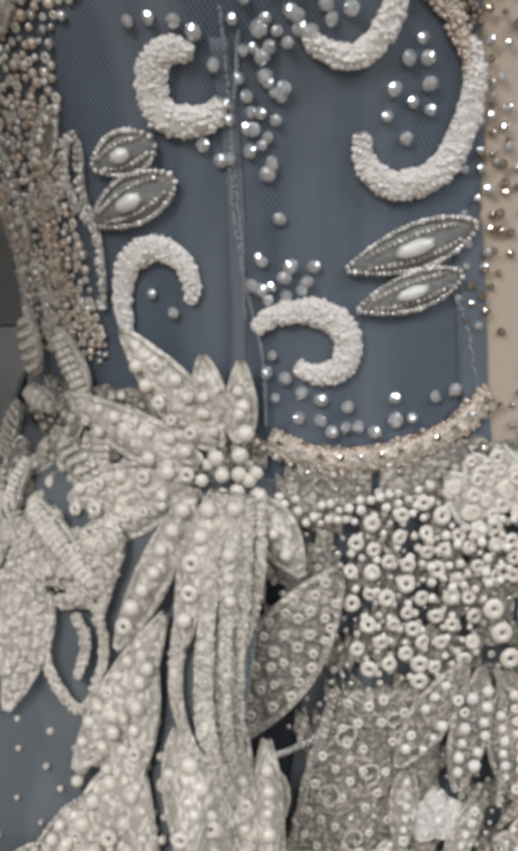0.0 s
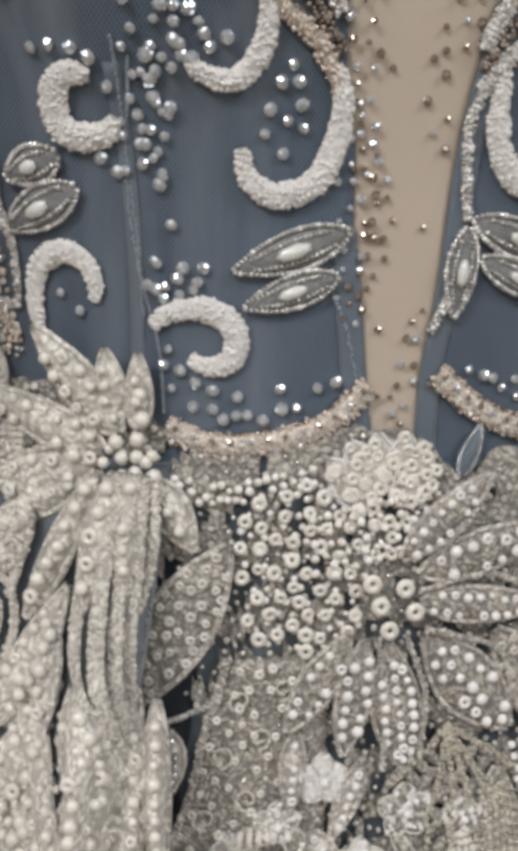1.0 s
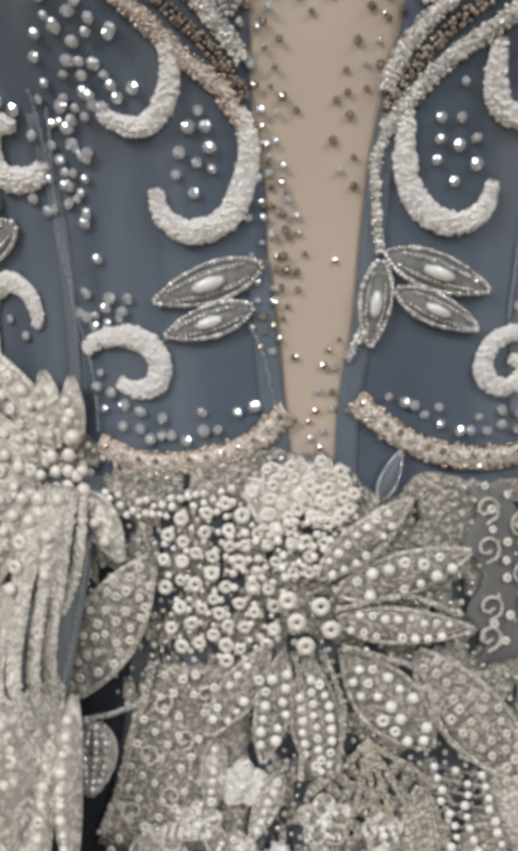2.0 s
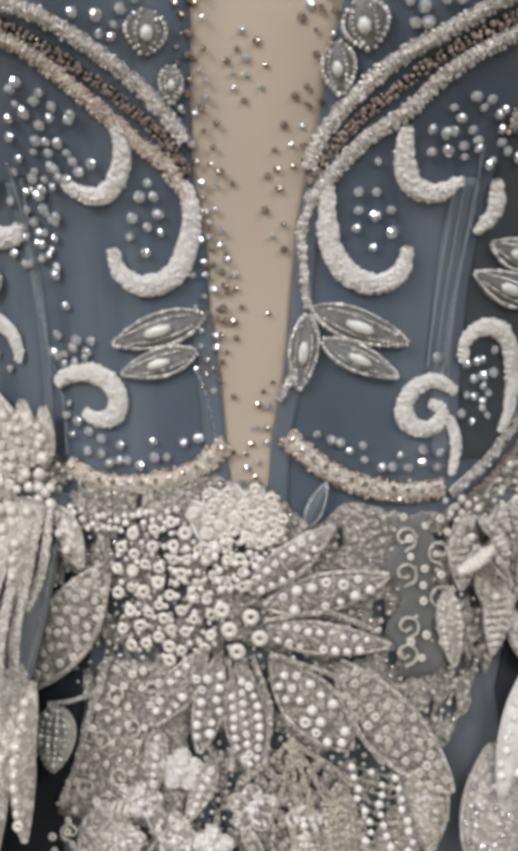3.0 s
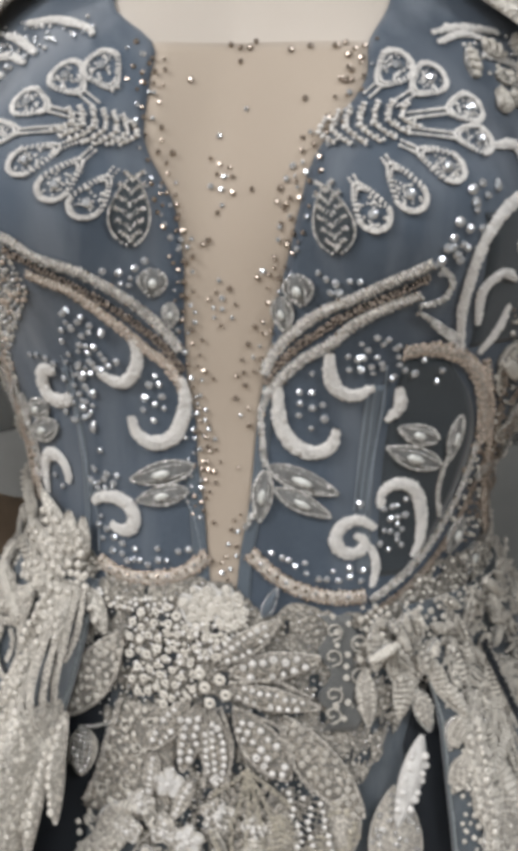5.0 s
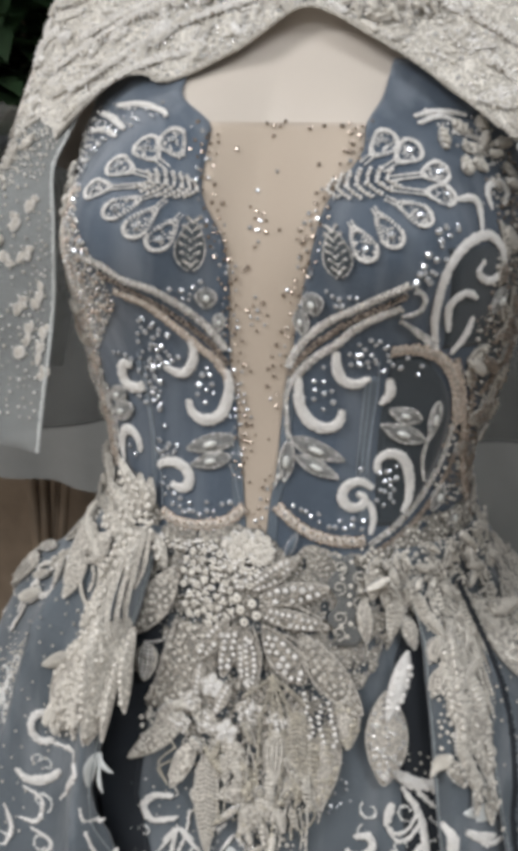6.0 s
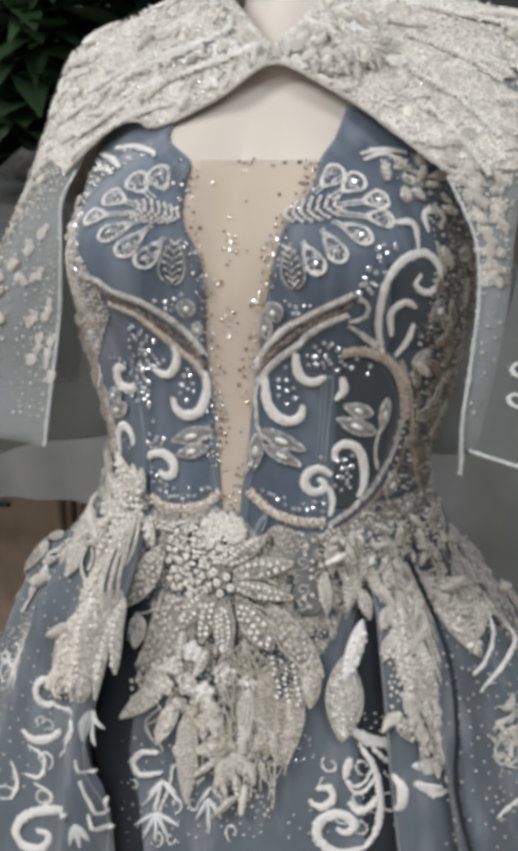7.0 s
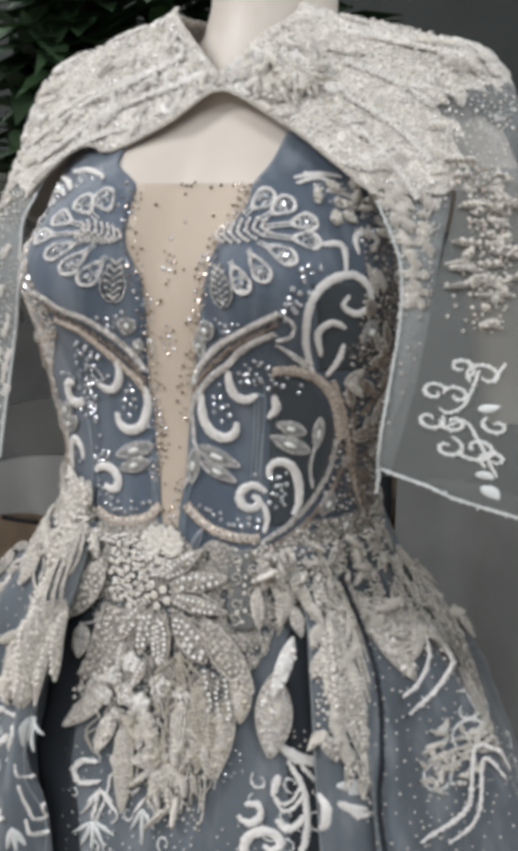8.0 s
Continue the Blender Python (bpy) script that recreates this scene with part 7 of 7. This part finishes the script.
# white scrolls and lace on the back fall
for (x, z), size, start, way in zip([(58.6, 1.2052), (60.7, 1.1999), (55.4, 1.1898), (57.5, 1.1881), (54.4, 1.1735), (56.6, 1.1719), (55.6, 1.1569), (58.2, 1.1569), (60.3, 1.1703), (59.4, 1.1499)], (0.0062, 0.0085, 0.0062, 0.006, 0.0068, 0.006, 0.007, 0.0085, 0.006, 0.006), (-1.2, 3.6, 0.2, 3.0, 0.4, 2.8, 1.2, 3.4, 2.0, 4.0), (1, -1, 1, -1, -1, 1, -1, 1, 1, -1)):
    turns = np.linspace(0, 6.6, 12)
    scroll(back_fall, [(x + math.cos(start + way * a) * size * (1 - a / 8.6) / 0.0046, z + math.sin(start + way * a) * size * (1 - a / 8.6)) for a in turns], 0.0024, on=on_back, lift=0.0005, mat=CHALK, crumbs=WHITE_SEED, name="embroidered_scroll", coarse=0.0007, taper=0.5)
for line in ([(60.3, 1.2039), (58.0, 1.1831), (56.2, 1.1775), (55.5, 1.1807)], [(55.6, 1.1688), (57.6, 1.1728), (58.3, 1.1646), (59.3, 1.1398)], [(61.2, 1.1973), (62.9, 1.2077)]):
    scroll(back_fall, line, 0.0022, on=on_back, lift=0.0005, mat=CHALK, crumbs=WHITE_SEED, name="embroidered_scroll", coarse=0.0007, taper=0.5)
for a, e in ([(59.1, 1.1794), (61.2, 1.1822)], [(57.8, 1.1426), (59.0, 1.138)], [(58.0, 1.1343), (59.2, 1.1281)]):
    petal(back_fall, a, e, 0.005, on=on_back, lift=0.0006, bulge=0.001, edge=None, pad=CHALK, kind="none", name="embroidered_petal")
sow(back_fall, [(67.3, 1.3397), (70.1, 1.3457), (75.3, 1.3409), (63.4, 1.2253), (61.0, 1.225), (62.2, 1.2596), (67.9, 1.3174)], 0.0024, (0.0008, 0.0018), [PEBBLE, RING, SMALL], [SEED, LACE, PEACH], on=on_back, lift=0.001, name="lace_border")
strew(back_fall, [(67.3, 1.3397), (70.1, 1.3457), (75.3, 1.3409), (63.4, 1.2253), (61.0, 1.225), (62.2, 1.2596), (67.9, 1.3174)], 60, (0.004, 0.009), (0.0022, 0.004), -80, 60, on=on_back, lift=0.0015, kinds=("crumbs", "veins"))
sow(back_fall, [(59.8, 1.2593), (63.4, 1.2737), (60.2, 1.2249), (58.2, 1.2246)], 0.006, (0.0009, 0.0015), [SMALL], [SEED], on=on_back, name="bead_dots")
for pts in ([(264, 1.2), (262, 1.21), (259, 1.2), (260, 1.185)], [(262, 1.16), (259, 1.165), (257, 1.15), (260, 1.14)]):
    scroll(back_fall, pts, 0.0042, on=on_back, lift=0.0005, mat=CHALK, crumbs=CHALK, name="embroidered_scroll", coarse=0.0009)

# ---------- plants behind ----------
def potted_plant(x, y, height, spread, count, seed):
    rnd = random.Random(seed)
    plant = tagged(new("potted_plant"), "dark green leafy plant in a clay pot", "plant", "plants behind the gown")
    plant.location = (x, y, 0)
    b = Build()
    prof = [(0.0, 0.11), (0.02, 0.12), (0.24, 0.16), (0.25, 0.175), (0.28, 0.175), (0.28, 0.155), (0.25, 0.15)]
    v = [(x + r * math.cos(2 * math.pi * j / 20), y + r * math.sin(2 * math.pi * j / 20), z) for z, r in prof for j in range(20)]
    f = [(i * 20 + j, i * 20 + (j + 1) % 20, (i + 1) * 20 + (j + 1) % 20, (i + 1) * 20 + j) for i in range(6) for j in range(20)] + [tuple(range(20)), tuple(120 + j for j in range(20))]
    b.raw(v, f, 0)
    b.done("pot", [CLAY], plant)
    stems, leaves = Build(), Build()
    for k in range(9):
        a = rnd.uniform(0, 6.28)
        top = np.array((x + math.cos(a) * spread * rnd.uniform(0.2, 0.7), y + math.sin(a) * spread * rnd.uniform(0.0, 0.3), height * rnd.uniform(0.6, 0.98)))
        foot = np.array((x, y, 0.24))
        pts = [foot + (top - foot) * t + np.array((0, 0, 0.1)) * math.sin(math.pi * t) for t in np.linspace(0, 1, 8)]
        stems.tube(pts, [(0.0, 1.0, 0.0)] * 8, np.linspace(0.011, 0.004, 8), np.linspace(0.011, 0.004, 8), 0, 6, False)
        for i in range(count // 9):
            t = rnd.uniform(0.74, 1.0)
            p = foot + (top - foot) * t + np.array((0, 0, 0.1)) * math.sin(math.pi * t)
            d = np.array((rnd.gauss(0, 1), rnd.gauss(0, 1), rnd.gauss(0.2, 0.6)))
            d = d / np.linalg.norm(d)
            s = np.cross(d, (0, 0, 1))
            s = s / (np.linalg.norm(s) + 1e-6)
            l, w = rnd.uniform(0.09, 0.2), rnd.uniform(0.025, 0.045)
            q = [p, p + d * l * 0.35 + s * w, p + d * l * 0.7 + s * w * 0.8 - np.array((0, 0, 0.015)), p + d * l - np.array((0, 0, 0.04)), p + d * l * 0.7 - s * w * 0.8 - np.array((0, 0, 0.015)), p + d * l * 0.35 - s * w, p + d * l * 0.5 + np.array((0, 0, -0.012))]
            leaves.raw(q, [(0, 1, 6), (1, 2, 6), (2, 3, 6), (3, 4, 6), (4, 5, 6), (5, 0, 6)], 0)
    stems.done("stem", [WOOD], plant)
    tagged(leaves.done("foliage", [LEAF], plant), kind="stuff")


potted_plant(-0.72, 0.85, 1.95, 0.4, 700, 3)
potted_plant(-0.28, 0.85, 1.9, 0.35, 420, 8)
potted_plant(0.42, 0.85, 1.85, 0.4, 520, 5)


# ---------- grey drape and sideboard behind ----------
DRAPE = material("grey_drape_cloth", (0.2, 0.205, 0.2), 0.85, vary=0.18, scale=14, bump=0.3, bump_scale=300, sheen=0.2)


def hanging_drape(x0, x1, low, label):
    drape = tagged(new("hanging_drape"), label, "drape", "drapes behind the gown")
    drape.location = ((x0 + x1) / 2, 0.6, 0)
    cols, rows_ = int((x1 - x0) * 72), 12
    v = []
    for j in range(cols + 1):
        x = x0 + (x1 - x0) * j / cols
        for i in range(rows_ + 1):
            z = low + (1.31 - low) * i / rows_
            v.append((x, 0.6 + 0.022 * math.sin(x * 17 + 1.5 * math.sin(x * 5)) + 0.008 * math.sin(x * 47 + z * 4), z + 0.01 * math.sin(x * 9) * (1 - i / rows_)))
    nn, g = len(v), rows_ + 1
    f = [(j * g + i, (j + 1) * g + i, (j + 1) * g + i + 1, j * g + i + 1) for j in range(cols) for i in range(rows_)]
    b = Build()
    b.raw(v + [(x, y + 0.003, z) for x, y, z in v], f + [tuple(i + nn for i in reversed(q)) for q in f], 0)
    b.done("cloth", [DRAPE], drape)
    b = Build()
    b.tube([(x0 - 0.02, 0.6, 1.315), ((x0 + x1) / 2, 0.6, 1.315), (x1 + 0.02, 0.6, 1.315)], [(0.0, 0.0, 1.0)] * 3, [0.012] * 3, [0.012] * 3, 0, 10, False)
    b.done("rail", [BLACK_AND_SHADE], drape, "thin black metal rail")
    for x in (x0 - 0.02, x1 + 0.02):
        b = Build()
        b.tube([(x, 0.6, 0.0), (x, 0.6, 0.7), (x, 0.6, 1.315)], [(0.0, -1.0, 0.0)] * 3, [0.012] * 3, [0.012] * 3, 0, 10, False)
        b.done("post", [BLACK_AND_SHADE], drape)


hanging_drape(-1.25, -0.06, 0.78, "short grey cloth drape hung from a thin rail")
hanging_drape(0.0, 1.25, 0.25, "long grey cloth drape hung from a thin rail")

sideboard = tagged(new("sideboard"), "low brown wooden sideboard with four doors", "sideboard")
sideboard.location = (0, 1.27, 0)
b = Build()
box(b, -1.4, 1.4, 1.08, 1.46, 0.06, 0.74)
b.done("body", [WOOD], sideboard)
b = Build()
box(b, -1.43, 1.43, 1.05, 1.48, 0.743, 0.775)
b.done("top", [WOOD], sideboard)
for k in range(4):
    b = Build()
    box(b, -1.38 + k * 0.69, -0.6 + k * 0.69, 1.062, 1.077, 0.1, 0.72)
    d = b.done("door", [WOOD], sideboard)
    b = Build()
    x = -1.05 + k * 0.69
    b.tube([(x - 0.05, 1.05, 0.6), (x, 1.045, 0.6), (x + 0.05, 1.05, 0.6)], [(0.0, -1.0, 0.0)] * 3, [0.006] * 3, [0.006] * 3, 0, 8, False)
    b.done("handle", [BLACK_AND_SHADE], d)
for x in (-1.35, 1.35):
    for y in (1.12, 1.42):
        b = Build()
        box(b, x - 0.03, x + 0.03, y - 0.03, y + 0.03, 0, 0.06)
        b.done("foot", [WOOD], sideboard)
